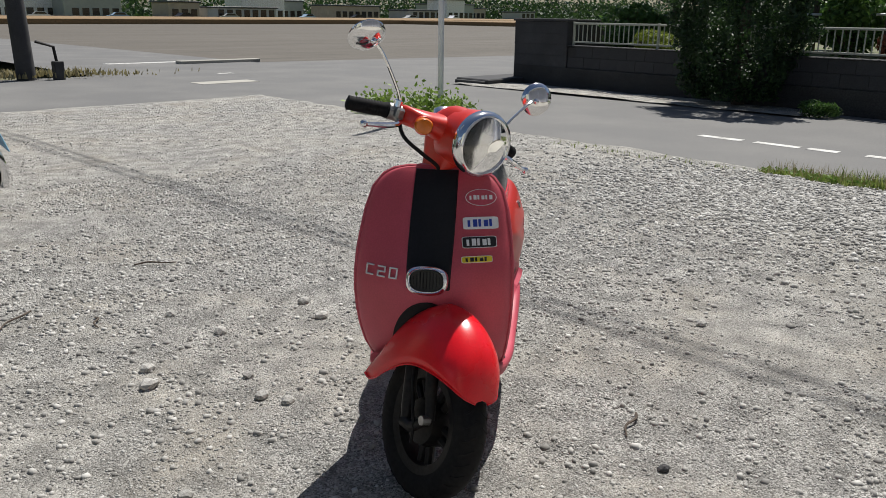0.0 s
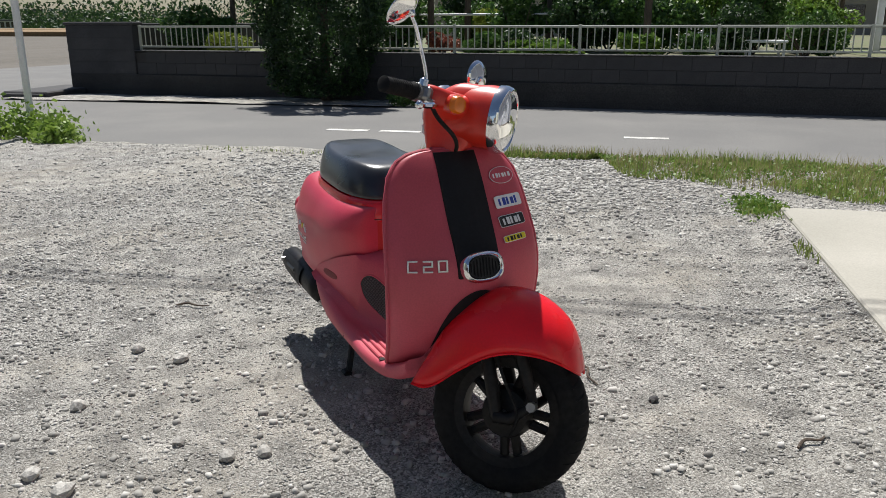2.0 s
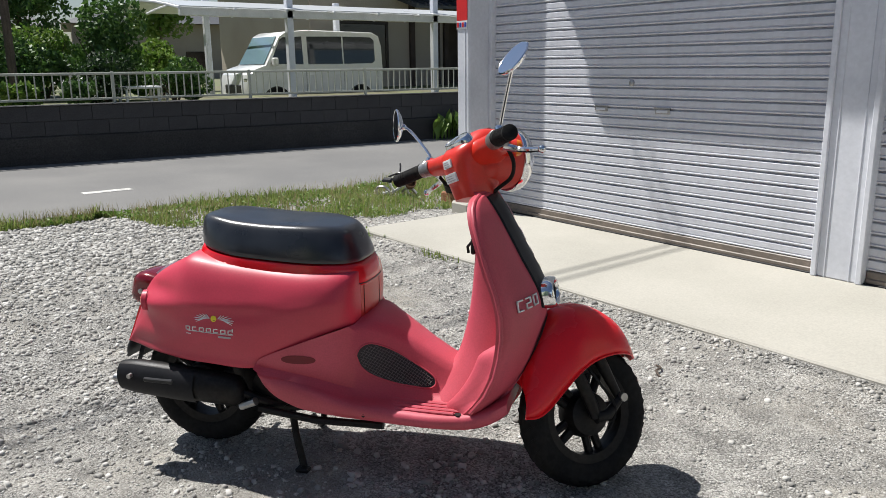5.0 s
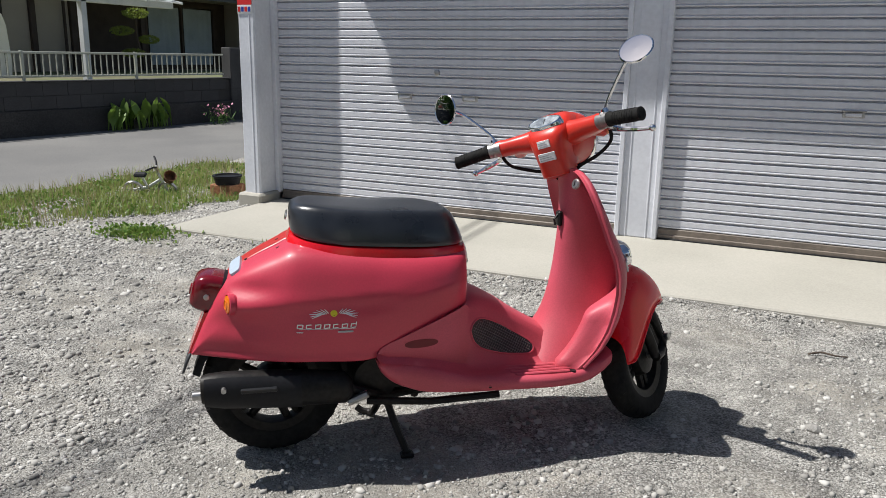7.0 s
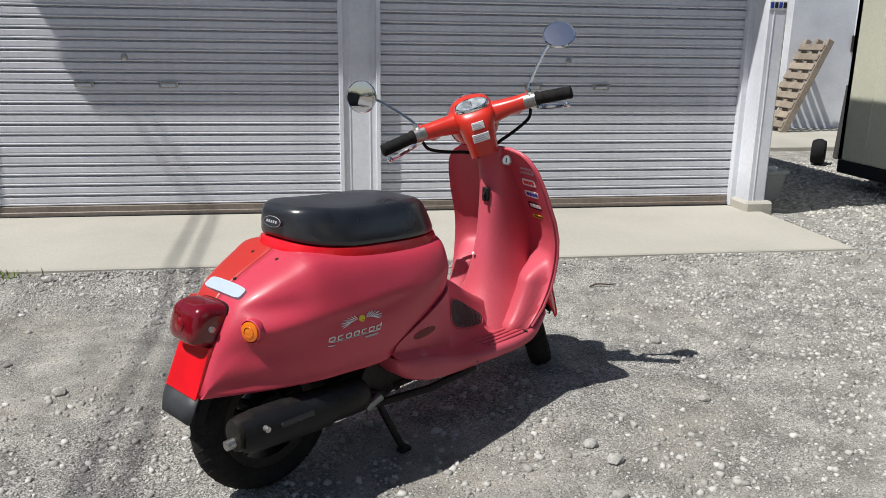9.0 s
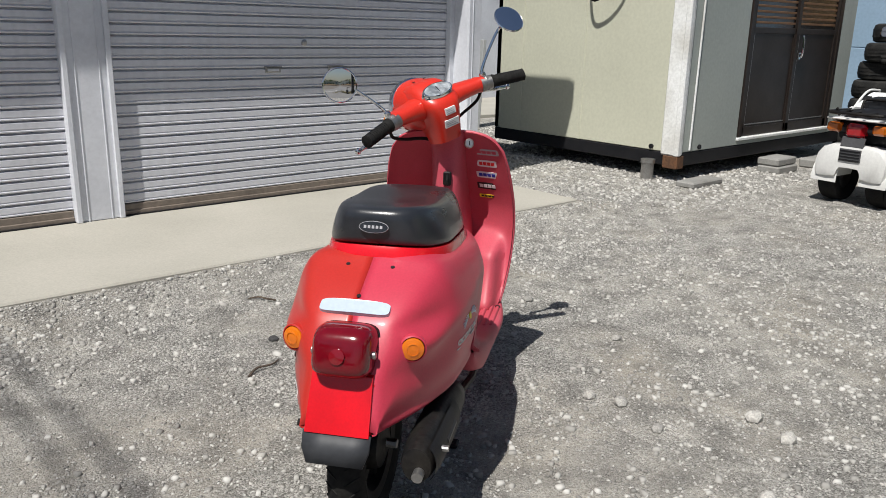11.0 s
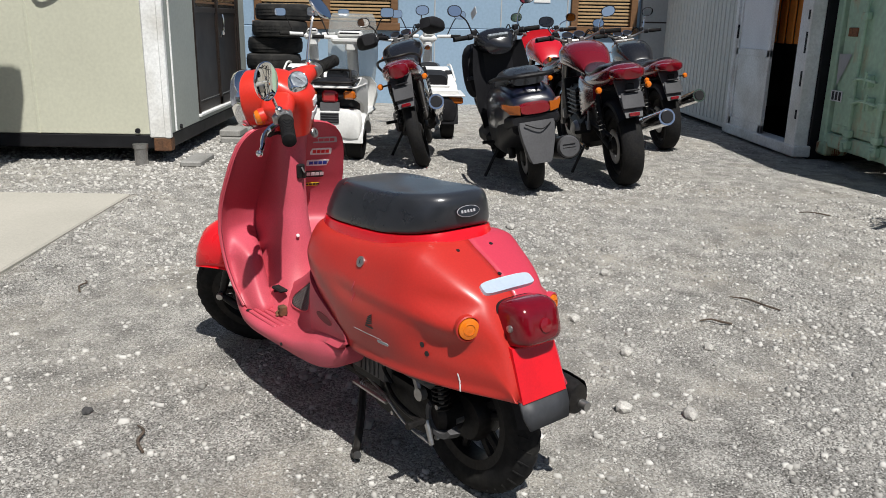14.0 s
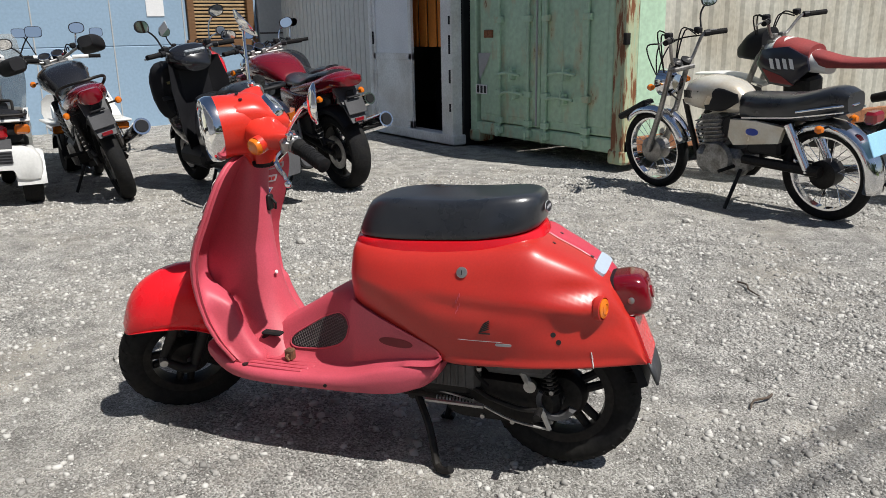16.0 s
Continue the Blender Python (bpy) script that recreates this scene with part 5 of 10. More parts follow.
# black sheet laid on the shield, painting the shaded gap round the front wheel
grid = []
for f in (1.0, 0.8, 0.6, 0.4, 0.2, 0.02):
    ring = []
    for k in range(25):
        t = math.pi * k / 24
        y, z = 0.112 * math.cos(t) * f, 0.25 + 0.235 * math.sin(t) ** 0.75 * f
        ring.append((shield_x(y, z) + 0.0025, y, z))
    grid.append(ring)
part("wheel_recess", loft(grid, False), M["black"], scooter, "black sheet painting the shaded gap behind the fender")


# ---- steered parts, turned to the left ----
RAKE, LOCK, HEAD = 24.0, 48.5, Vector((0.178, -0.006, 0.92))
AXIS = Vector((-math.sin(radians(RAKE)), 0, math.cos(radians(RAKE))))
STEER, STEER_LOW = (Matrix.Translation(HEAD) @ Matrix.Rotation(radians(a), 4, AXIS) @ Matrix.Translation(-Vector((0.18, 0, 0.92))) for a in (LOCK, LOCK - 4.5))


def steered(name, form, material, parent=scooter, label="", sharp=40, m=None):
    mm = Matrix() if parent is not scooter else STEER if name == "handlebar_cover" else STEER_LOW
    return part(name, form, material, parent, label, sharp, m=mm @ m if m is not None else mm)


def hoop(profile, n=40):
    """A closed ring of a profile of (radius, offset) about the y axis."""
    form = lathe(profile, n, "y")
    faces = form[1][:-2]
    k = len(profile) - 1
    return form[0], faces + [(k * n + i, k * n + (i + 1) % n, (i + 1) % n, i) for i in range(n)]


def wheel_forms(R, half, rim_r):
    """Tyre, rim and disc of a small wheel about the y axis."""
    prof = [(rim_r, -half * 0.72), (rim_r + 0.012, -half * 0.95), (R - 0.030, -half * 1.0), (R - 0.014, -half * 0.86), (R - 0.005, -half * 0.55), (R, -half * 0.22), (R, half * 0.22), (R - 0.005, half * 0.55), (R - 0.014, half * 0.86), (R - 0.030, half * 1.0), (rim_r + 0.012, half * 0.95), (rim_r, half * 0.72)]
    tyre = hoop(prof, 48)
    rim = hoop([(rim_r - 0.020, -half * 0.66), (rim_r + 0.004, -half * 0.78), (rim_r + 0.006, -half * 0.70), (rim_r - 0.004, -half * 0.55), (rim_r - 0.012, 0), (rim_r - 0.004, half * 0.55), (rim_r + 0.006, half * 0.70), (rim_r + 0.004, half * 0.78), (rim_r - 0.020, half * 0.66), (rim_r - 0.024, 0.0)], 40)
    return tyre, rim


def small_wheel(add, centre, spin=0.0):
    """Black five-spoke scooter wheel."""
    tyre, rim = wheel_forms(0.200, 0.040, 0.132)
    m = Matrix.Translation(centre)
    wheel = add("wheel", rim, M["iron"], scooter, "black five-spoke wheel", 40, m)
    part("tyre", tyre, M["rubber"], wheel)
    grooves = []
    for k in range(36):
        a = 2 * math.pi * k / 36
        for s in (-1, 1):
            b = a + (0.07 if s > 0 else 0)
            grooves.append(tube([(0.1990 * math.sin(b), s * 0.008, 0.1990 * math.cos(b)), (0.1925 * math.sin(b + 0.06), s * 0.026, 0.1925 * math.cos(b + 0.06)), (0.182 * math.sin(b + 0.09), s * 0.036, 0.182 * math.cos(b + 0.09))], 0.0028, 5))
    part("tread", join(*grooves), M["rubber"], wheel)
    for k in range(5):
        a = 2 * math.pi * k / 5 + spin
        c, s = math.cos(a), math.sin(a)
        for side in (-1, 1):
            d = side * 0.021
            pts = [(0.04 * s + d * 0.55 * c, 0.0, 0.04 * c - d * 0.55 * s), (0.118 * s + d * 0.85 * c, 0.0, 0.118 * c - d * 0.85 * s)]
            part("spoke", tube(pts, [0.0135, 0.0115], 8), M["iron"], wheel)
    part("hub", lathe([(0.0, -0.045), (0.030, -0.045), (0.058, -0.036), (0.066, -0.01), (0.066, 0.02), (0.055, 0.04), (0.02, 0.046), (0.0, 0.046)], 26, "y"), M["iron"], wheel)
    part("axle", lathe([(0.0, -0.07), (0.011, -0.07), (0.011, 0.07), (0.0, 0.07)], 8, "y"), M["steel"], wheel)
    return wheel


WHEEL = Vector((0.556, 0, 0.200))
small_wheel(steered, WHEEL, 0.35)
small_wheel(part, Vector((-0.612, 0.0, 0.201)), 0.15)

# front fender
CREST = [(0.338, 0.30), (0.355, 0.375), (0.392, 0.437), (0.455, 0.486), (0.52, 0.505), (0.59, 0.494), (0.65, 0.462), (0.685, 0.420), (0.707, 0.368), (0.714, 0.346)]
EDGE = [(0.318, 0.214), (0.355, 0.215), (0.39, 0.236), (0.43, 0.275), (0.49, 0.325), (0.55, 0.354), (0.615, 0.364), (0.665, 0.360), (0.703, 0.347), (0.714, 0.338)]
FW = [0.082, 0.088, 0.092, 0.096, 0.098, 0.095, 0.087, 0.072, 0.048, 0.018]
crest, edge = smooth_line([(x, 0, z) for x, z in CREST], 3), smooth_line([(x, 0, z) for x, z in EDGE], 3)
wide = [p[0] for p in smooth_line([(w, 0, 0) for w in FW], 3)]
rings = []
for c, e, w in zip(crest, edge, wide):
    ring = []
    for k in range(21):
        f = -1 + 2 * k / 20
        u = 1 - math.cos(abs(f) * math.pi / 2)
        p = c + (e - c) * u ** 1.15
        y = w * math.sin(f * math.pi / 2) * (1 + 0.05 * u)
        ring.append((p.x, y, p.z + 0.004 * max(0, 1 - abs(f) / 0.16)))
    rings.append(ring)
fender = thick(steered("front_fender", loft(rings[::-1], False), M["red_fender"], scooter, "glossy bright red front fender", 60), 0.004)
for s in (-1, 1):
    steered("fender_edge", tube([(e.x, s * w * 1.05, e.z) for e, w in zip(edge, wide)], 0.0024, 6), M["red_fender"], fender)

# fork
for s in (-1, 1):
    leg = steered("fork_leg", tube([(0.445, s * 0.045, 0.42), (0.47, s * 0.066, 0.38), (0.538, s * 0.073, 0.225), (0.548, s * 0.073, 0.195)], [0.015, 0.017, 0.017, 0.014], 12), M["iron"], scooter, "black fork leg")
    steered("fork_link", tube([(0.545, s * 0.076, 0.196), (0.583, s * 0.078, 0.20), (0.630, s * 0.078, 0.245)], [0.017, 0.015, 0.011], 10), M["iron"], leg)
    steered("bolt", lathe([(0.0, -0.012), (0.012, -0.012), (0.012, 0.012), (0.0, 0.012)], 8, "y"), M["steel"], leg, m=Matrix.Translation((0.630, s * 0.082, 0.245)))
    steered("damper", tube([(0.630, s * 0.066, 0.245), (0.585, s * 0.064, 0.33), (0.56, s * 0.062, 0.38)], [0.012, 0.017, 0.017], 10), M["iron"], leg)
steered("steering_tube", tube([(0.43, 0, 0.40), (0.25, 0, 0.84)], 0.018, 10), M["iron"])
steered("fork_yoke", box(0.43, 0.47, -0.05, 0.05, 0.385, 0.415, 0.01), M["iron"])
steered("brake_cable", tube(smooth_line([(0.46, -0.06, 0.42), (0.545, -0.088, 0.30), (0.60, -0.09, 0.22), (0.59, -0.07, 0.16)]), 0.004, 6), M["rubber"])

# handlebar cover
rings = []
for x, yc, zc, a, b in ((0.236, 0, 0.893, 0.030, 0.030), (0.240, 0, 0.895, 0.056, 0.058), (0.262, 0, 0.901, 0.070, 0.070), (0.29, 0, 0.908, 0.076, 0.076), (0.335, 0, 0.911, 0.081, 0.081), (0.362, 0, 0.910, 0.082, 0.082)):
    rings.append([(x, yc + a * math.copysign(abs(math.cos(t)) ** (0.9 if x > 0.3 else 0.72), math.cos(t)), zc + b * math.copysign(abs(math.sin(t)) ** 0.9, math.sin(t))) for t in [2 * math.pi * k / 32 for k in range(32)]])
head = steered("handlebar_cover", loft(rings), M["red_head"], scooter, "orange-red handlebar cover", 60)
rings = []
for z, xr, xf, hw in ((0.793, 0.197, 0.290, 0.044), (0.82, 0.186, 0.300, 0.046), (0.85, 0.175, 0.318, 0.050), (0.878, 0.167, 0.335, 0.056), (0.90, 0.165, 0.345, 0.062), (0.915, 0.168, 0.35, 0.066), (0.93, 0.181, 0.35, 0.068), (0.945, 0.198, 0.348, 0.066), (0.96, 0.217, 0.344, 0.062), (0.972, 0.234, 0.338, 0.055), (0.981, 0.252, 0.33, 0.042), (0.984, 0.268, 0.315, 0.02)):
    x, a, b = (xr + xf) / 2, (xf - xr) / 2, hw
    rings.append([(x + a * math.copysign(abs(math.cos(t)) ** 0.6, math.cos(t)), b * math.copysign(abs(math.sin(t)) ** 0.6, math.sin(t)), z) for t in [2 * math.pi * k / 36 for k in range(36)]])
part("neck", loft(rings), M["red_head"], head, "", 60)
for s in (-1, 1):
    rings = []
    for y, xc, a, zc, b in ((0.03, 0.262, 0.056, 0.912, 0.042), (0.06, 0.257, 0.052, 0.912, 0.036), (0.085, 0.250, 0.050, 0.913, 0.0305), (0.11, 0.244, 0.049, 0.914, 0.0275), (0.135, 0.238, 0.046, 0.914, 0.026), (0.148, 0.231, 0.040, 0.914, 0.025), (0.158, 0.222, 0.032, 0.9145, 0.0255), (0.17, 0.208, 0.022, 0.913, 0.0235)):
        rings.append([(px, s * y, pz) for px, pz in squircle(xc, zc, a, b, 2.5, 26)])
    part("arm", loft(rings[::s]), M["red_head"], head, "", 60)
    part("switch_box", join(tube([(0.209, s * 0.162, 0.913), (0.198, s * 0.196, 0.911)], [0.0235, 0.022], 16), box(0.205, 0.238, s * 0.165, s * 0.192, 0.897, 0.929, 0.006), box(0.185, 0.215, s * 0.168, s * 0.192, 0.89, 0.935, 0.008)), M["alloy"], head, "silver switch housing")
    grip = part("grip", tube([(0.199, s * 0.193, 0.911), (0.196, s * 0.200, 0.911), (0.192, s * 0.21, 0.9095), (0.167, s * 0.290, 0.899), (0.164, s * 0.298, 0.898), (0.163, s * 0.301, 0.898)], [0.019, 0.022, 0.0185, 0.0185, 0.0195, 0.013], 16), M["rubber"], head, "black rubber grip")
    for k in range(9):
        f = 0.08 + 0.09 * k
        part("grip_ring", tube([(0.193 - 0.027 * f, s * (0.207 + 0.086 * f), 0.910 - 0.0115 * f), (0.1915 - 0.027 * f, s * (0.2115 + 0.086 * f), 0.9095 - 0.0115 * f)], 0.0195, 14), M["rubber"], grip)
    lever = part("brake_lever", tube(smooth_line([(0.228, s * 0.175, 0.898), (0.256, s * 0.195, 0.888), (0.262, s * 0.225, 0.880), (0.257, s * 0.262, 0.871), (0.258, s * 0.290, 0.866)], 4), [0.009] * 4 + [0.0075] * 8 + [0.006] * 4 + [0.009], 8), M["chrome"], head, "chrome brake lever")
    part("lever_ball", lathe([(0.010 * math.sin(math.pi * k / 8), -0.010 * math.cos(math.pi * k / 8)) for k in range(9)], 12), M["chrome"], lever, m=Matrix.Translation((0.258, s * 0.292, 0.866)))
    ind = part("turn_signal", moved(facing(0.294, s * 0.140, 0.906, 1, s * 0.45, 0.0), loft([[(px, py, pz) for px, py in squircle(0, 0, a, b, 2.3, 24)] for pz, a, b in ((-0.012, 0.0235, 0.0215), (0.002, 0.0235, 0.0215), (0.009, 0.020, 0.018), (0.012, 0.012, 0.010))])), M["amberbody"], head, "amber front turn signal")
    part("signal_socket", tube([(0.25, s * 0.116, 0.912), (0.272, s * 0.129, 0.908), (0.290, s * 0.138, 0.906)], [0.022, 0.0235, 0.0245], 18), M["red_head"], head, "", 60)
    stem = part("mirror_stem", tube(smooth_line([(0.214, s * 0.182, 0.918), (0.216, s * 0.187, 0.955), (0.200, s * 0.255, 1.035), (0.192, s * 0.285, 1.06)], 5), 0.0045, 8), M["chrome"], head, "thin chrome mirror stem")
    part("stem_nut", lathe([(0.0, 0.0), (0.011, 0.0), (0.011, 0.016), (0.007, 0.02), (0.0, 0.02)], 10), M["chrome"], stem, m=Matrix.Translation((0.213, s * 0.182, 0.928)))
    mm = facing(0.178, s * 0.312, 1.072, *((SCOOTER @ STEER).to_3x3().transposed() @ Vector((-0.227, -0.734, 0.640) if s < 0 else (-0.42, -0.907, 0.03))))
    shell = part("mirror", moved(mm, lathe([(0.0, -0.018), (0.018, -0.0165), (0.036, -0.010), (0.048, -0.002), (0.0495, 0.002), (0.047, 0.0045), (0.0445, 0.003), (0.0, 0.003)], 32)), M["chrome"], head, "round chrome mirror", 40)
    part("mirror_glass", moved(mm, lathe([(0.0, 0.0046), (0.030, 0.0043), (0.0452, 0.0036), (0.0452, 0.002), (0.0, 0.002)], 32)), M["mirror"], shell)
    part("mirror_joint", lathe([(0.009 * math.sin(math.pi * k / 8), -0.009 * math.cos(math.pi * k / 8)) for k in range(9)], 10), M["chrome"], shell, m=Matrix.Translation((0.194, s * 0.298, 1.065)))
part("lamp_ring", lathe([(0.074, 0.352), (0.0865, 0.358), (0.088, 0.372), (0.083, 0.388), (0.076, 0.391), (0.073, 0.386), (0.073, 0.36)], 40, "x"), M["chrome"], head, "wide chrome headlamp ring", 50, m=Matrix.Translation((0, 0, 0.910)))
part("lamp_reflector", lathe([(0.073, 0.382), (0.062, 0.360), (0.042, 0.335), (0.015, 0.322), (0.0, 0.32)], 36, "x"), M["chrome"], head, "", 80, m=Matrix.Translation((0, 0, 0.910)))
part("lamp_bulb", moved(Matrix.Translation((0.345, 0, 0.910)), lathe([(0.012 * math.sin(math.pi * k / 8), -0.018 * math.cos(math.pi * k / 8)) for k in range(9)], 12, "x")), M["amberbody"], head, "amber bulb")
lens = part("lamp_lens", lathe([(0.0, 0.4000), (0.030, 0.3985), (0.055, 0.394), (0.074, 0.3865), (0.074, 0.3835), (0.055, 0.391), (0.03, 0.3955), (0.0, 0.397)], 36, "x"), M["glass"], head, "clear ribbed headlamp glass", 60, m=Matrix.Translation((0, 0, 0.910)))
lens.visible_shadow = False
part("lens_ribs", join(*[tube([(0.3855 + 0.012 * (1 - (y / 0.074) ** 2) * 0.9, y, 0.910 - math.sqrt(max(0, 0.066 ** 2 - y * y)) * 0.0 + 0.03), (0.382 + 0.008 * (1 - (y / 0.074) ** 2), y, 0.910 + math.sqrt(max(1e-6, 0.068 ** 2 - y * y)))], 0.0012, 4) for y in [-0.055 + 0.011 * k for k in range(11)]]), M["glass"], head)
clock = part("speedometer", moved(facing(0.203, 0, 0.9485, -0.66, 0, 0.75), loft([[(x, y, z) for x, y in squircle(0, 0, a, b, 2.0, 30)] for z, a, b in ((-0.012, 0.056, 0.031), (0.007, 0.053, 0.029), (0.010, 0.049, 0.0255), (0.008, 0.047, 0.024))]), ), M["chrome"], head, "small oval speedometer under glare", 50)
part("dial", moved(facing(0.203, 0, 0.9485, -0.66, 0, 0.75), slab(squircle(0, 0, 0.0475, 0.0242, 2.0, 30), 0.0, 0.0088)), M["dialglare"], clock)
part("needle", moved(facing(0.203, 0, 0.9485, -0.66, 0, 0.75), box(-0.001, 0.001, -0.012, 0.012, 0.0085, 0.0098, 0.0003)), M["darkprint"], clock)
for z, x, w, h in ((0.885, 0.1645, 0.038, 0.022), (0.848, 0.1745, 0.052, 0.025)):
    s2 = part("warning_label", moved(facing(x, 0, z, -1, 0, -0.34 if z < 0.86 else -0.18), box(-w / 2, w / 2, -h / 2, h / 2, -0.004, 0.0015, 0.0006)), M["bright"], head, "white printed label")
    for k in range(3):
        part("label_print", moved(facing(x, 0, z, -1, 0, -0.34 if z < 0.86 else -0.18), box(-w * 0.42, w * (0.40 - 0.12 * k), -h * 0.32 + k * h * 0.25, -h * 0.32 + k * h * 0.25 + h * 0.09, 0.001, 0.0022, 0.0002)), M["greyprint"], s2)
for s in (-1, 1):
    part("control_cable", tube(smooth_line([(0.235, s * 0.178, 0.898), (0.262, s * 0.165, 0.862), (0.29, s * 0.11, 0.835), (0.285, s * 0.05, 0.815), (0.27, s * 0.02, 0.79)], 6), 0.0052, 8), M["rubber"], head, "black control cable")
for y in (-0.02, 0.02):
    part("cover_screw", lathe([(0.0, 0.0), (0.005, 0.0), (0.005, 0.002), (0.0, 0.002)], 8), M["darkprint"], head, m=Matrix.Translation((0.29, y, 0.987)))

# foot brake, floor latch
part("foot_pedal", join(box(0.165, 0.225, 0.088, 0.116, 0.312, 0.322, 0.004), tube([(0.21, 0.10, 0.312), (0.245, 0.10, 0.285), (0.27, 0.10, 0.26)], 0.006, 6)), M["rubber"], scooter, "black foot pedal")
part("helmet_hook", join(box(0.115, 0.14, 0.118, 0.142, 0.256, 0.288, 0.004), tube([(0.128, 0.142, 0.275), (0.128, 0.150, 0.27), (0.118, 0.152, 0.262)], 0.004, 6)), M["rust"], scooter, "rusty bracket on the floor")

# engine, exhaust, stand
part("crankcase", join(box(-0.40, -0.24, 0.03, 0.125, 0.20, 0.335, 0.02), box(-0.36, -0.27, -0.11, 0.05, 0.17, 0.32, 0.02)), M["iron"], scooter, "oily dark crankcase")
part("fan_cover", tube([(-0.33, -0.06, 0.245), (-0.33, -0.125, 0.245)], [0.075, 0.062], 24), M["iron"], scooter)
cvt = []
for y, s in ((0.045, 1.0), (0.098, 1.0), (0.112, 0.9)):
    outline = []
    for t in [2 * math.pi * k / 40 for k in range(40)]:
        c, q = math.cos(t), math.sin(t)
        outline.append((-0.62 + 0.31 * (0.5 + 0.5 * math.copysign(abs(c) ** 0.45, c)) * s + 0.155 * (1 - s), y, 0.205 + (0.062 + 0.012 * c) * s * math.copysign(abs(q) ** 0.7, q)))
    cvt.append(outline)
part("drive_case", loft(cvt), M["iron"], scooter, "black drive case beside the rear wheel", 40)
for x, z in ((-0.6, 0.165), (-0.6, 0.245), (-0.5, 0.15), (-0.42, 0.155), (-0.36, 0.25)):
    part("case_bolt", lathe([(0.0, -0.003), (0.007, -0.003), (0.006, 0.004), (0.0, 0.004)], 8, "y"), M["steel"], scooter, m=Matrix.Translation((x, 0.113, z)))
part("air_box", box(-0.60, -0.42, 0.05, 0.14, 0.285, 0.345, 0.02), M["enginegrey"], scooter, "dull grey air cleaner box")
part("inner_mudguard", moved(Matrix.Translation((-0.612, 0, 0.205)), (lambda rr: loft(rr, False))([[((0.226 + dz) * math.sin(radians(a)), y, (0.226 + dz) * math.cos(radians(a))) for y, dz in ((-0.055, -0.02), (-0.045, 0), (0.045, 0), (0.055, -0.02))] for a in range(-75, 60, 12)])), M["black"], scooter, "black inner mudguard")
shock = part("shock_absorber", tube([(-0.60, 0.095, 0.215), (-0.575, 0.095, 0.36)], 0.008, 8), M["alloy"], scooter, "rear shock absorber with an alloy rod")
part("spring", tube([(-0.5985 + 0.0022 * k * 0.13 + 0.02 * math.cos(0.63 * k), 0.095 + 0.02 * math.sin(0.63 * k), 0.235 + 0.0011 * k) for k in range(91)], 0.0035, 5), M["iron"], shock)
part("engine_panel", box(-0.415, -0.235, 0.085, 0.128, 0.225, 0.375, 0.014), M["enginegrey"], scooter, "dull grey engine panel")
part("panel_label", box(-0.385, -0.315, 0.1275, 0.1292, 0.315, 0.345, 0.0004), M["greyprint"], scooter, "small grey label")
part("brake_plate", loft([[(-0.612 + r * math.sin(radians(a)), y, 0.222 + r * math.cos(radians(a))) for r, y in ((0.034, 0.090), (0.038, 0.119), (0.050, 0.119), (0.056, 0.090))] for a in range(60, 250, 13)]), M["enginegrey"], scooter, "alloy crescent of the rear brake drum", 40)
part("brake_cam", join(tube([(-0.575, 0.126, 0.205), (-0.60, 0.128, 0.150)], [0.008, 0.006], 8), tube(smooth_line([(-0.60, 0.128, 0.150), (-0.50, 0.132, 0.165), (-0.40, 0.125, 0.20), (-0.28, 0.11, 0.215)], 5), 0.0035, 6)), M["steel"], scooter, "brake rod and lever")
for k in range(5):
    part("cooling_rib", box(-0.300 - 0.020 * k, -0.290 - 0.020 * k, 0.127, 0.1315, 0.240, 0.300, 0.0015), M["enginegrey"], scooter)
part("fuel_hose", tube(smooth_line([(-0.43, 0.10, 0.37), (-0.45, 0.125, 0.33), (-0.41, 0.135, 0.29), (-0.44, 0.13, 0.25)], 5), 0.005, 6), M["rubber"], scooter)
part("clamp", lathe([(0.0045, -0.004), (0.0075, -0.004), (0.0075, 0.004), (0.0045, 0.004)], 10), M["steel"], scooter, m=Matrix.Translation((-0.418, 0.134, 0.297)))
part("side_bar", tube([(-0.36, -0.15, 0.192), (-0.18, -0.172, 0.186), (0.02, -0.165, 0.188)], 0.011, 8), M["iron"], scooter)
part("kick_lever", join(tube(smooth_line([(-0.40, 0.118, 0.235), (-0.45, 0.135, 0.22), (-0.52, 0.14, 0.205), (-0.575, 0.14, 0.205)]), 0.007, 8), tube([(-0.575, 0.135, 0.205), (-0.578, 0.185, 0.207)], 0.009, 8)), M["iron"], scooter, "kick starter lever")
part("brake_arm", tube([(-0.505, 0.12, 0.338), (-0.548, 0.124, 0.262)], [0.011, 0.010], 8), M["alloy"], scooter, "alloy arm")
part("arm_bolt", moved(Matrix.Translation((-0.548, 0.124, 0.262)), lathe([(0.0, -0.01), (0.016, -0.01), (0.016, 0.008), (0.007, 0.010), (0.0, 0.010)], 14, "y")), M["steel"], scooter)
rings = []
for x, r, z in ((-0.802, 0.020, 0.264), (-0.798, 0.038, 0.264), (-0.780, 0.044, 0.263), (-0.74, 0.048, 0.262), (-0.64, 0.050, 0.257), (-0.54, 0.050, 0.251), (-0.46, 0.048, 0.246), (-0.42, 0.045, 0.243), (-0.40, 0.024, 0.241)):
    rings.append([(x, -0.158 + 0.82 * r * math.cos(t), z + r * math.sin(t)) for t in [2 * math.pi * k / 24 for k in range(24)]])
pipe = part("muffler", loft(rings[::-1]), M["iron"], scooter, "black exhaust muffler", 50)
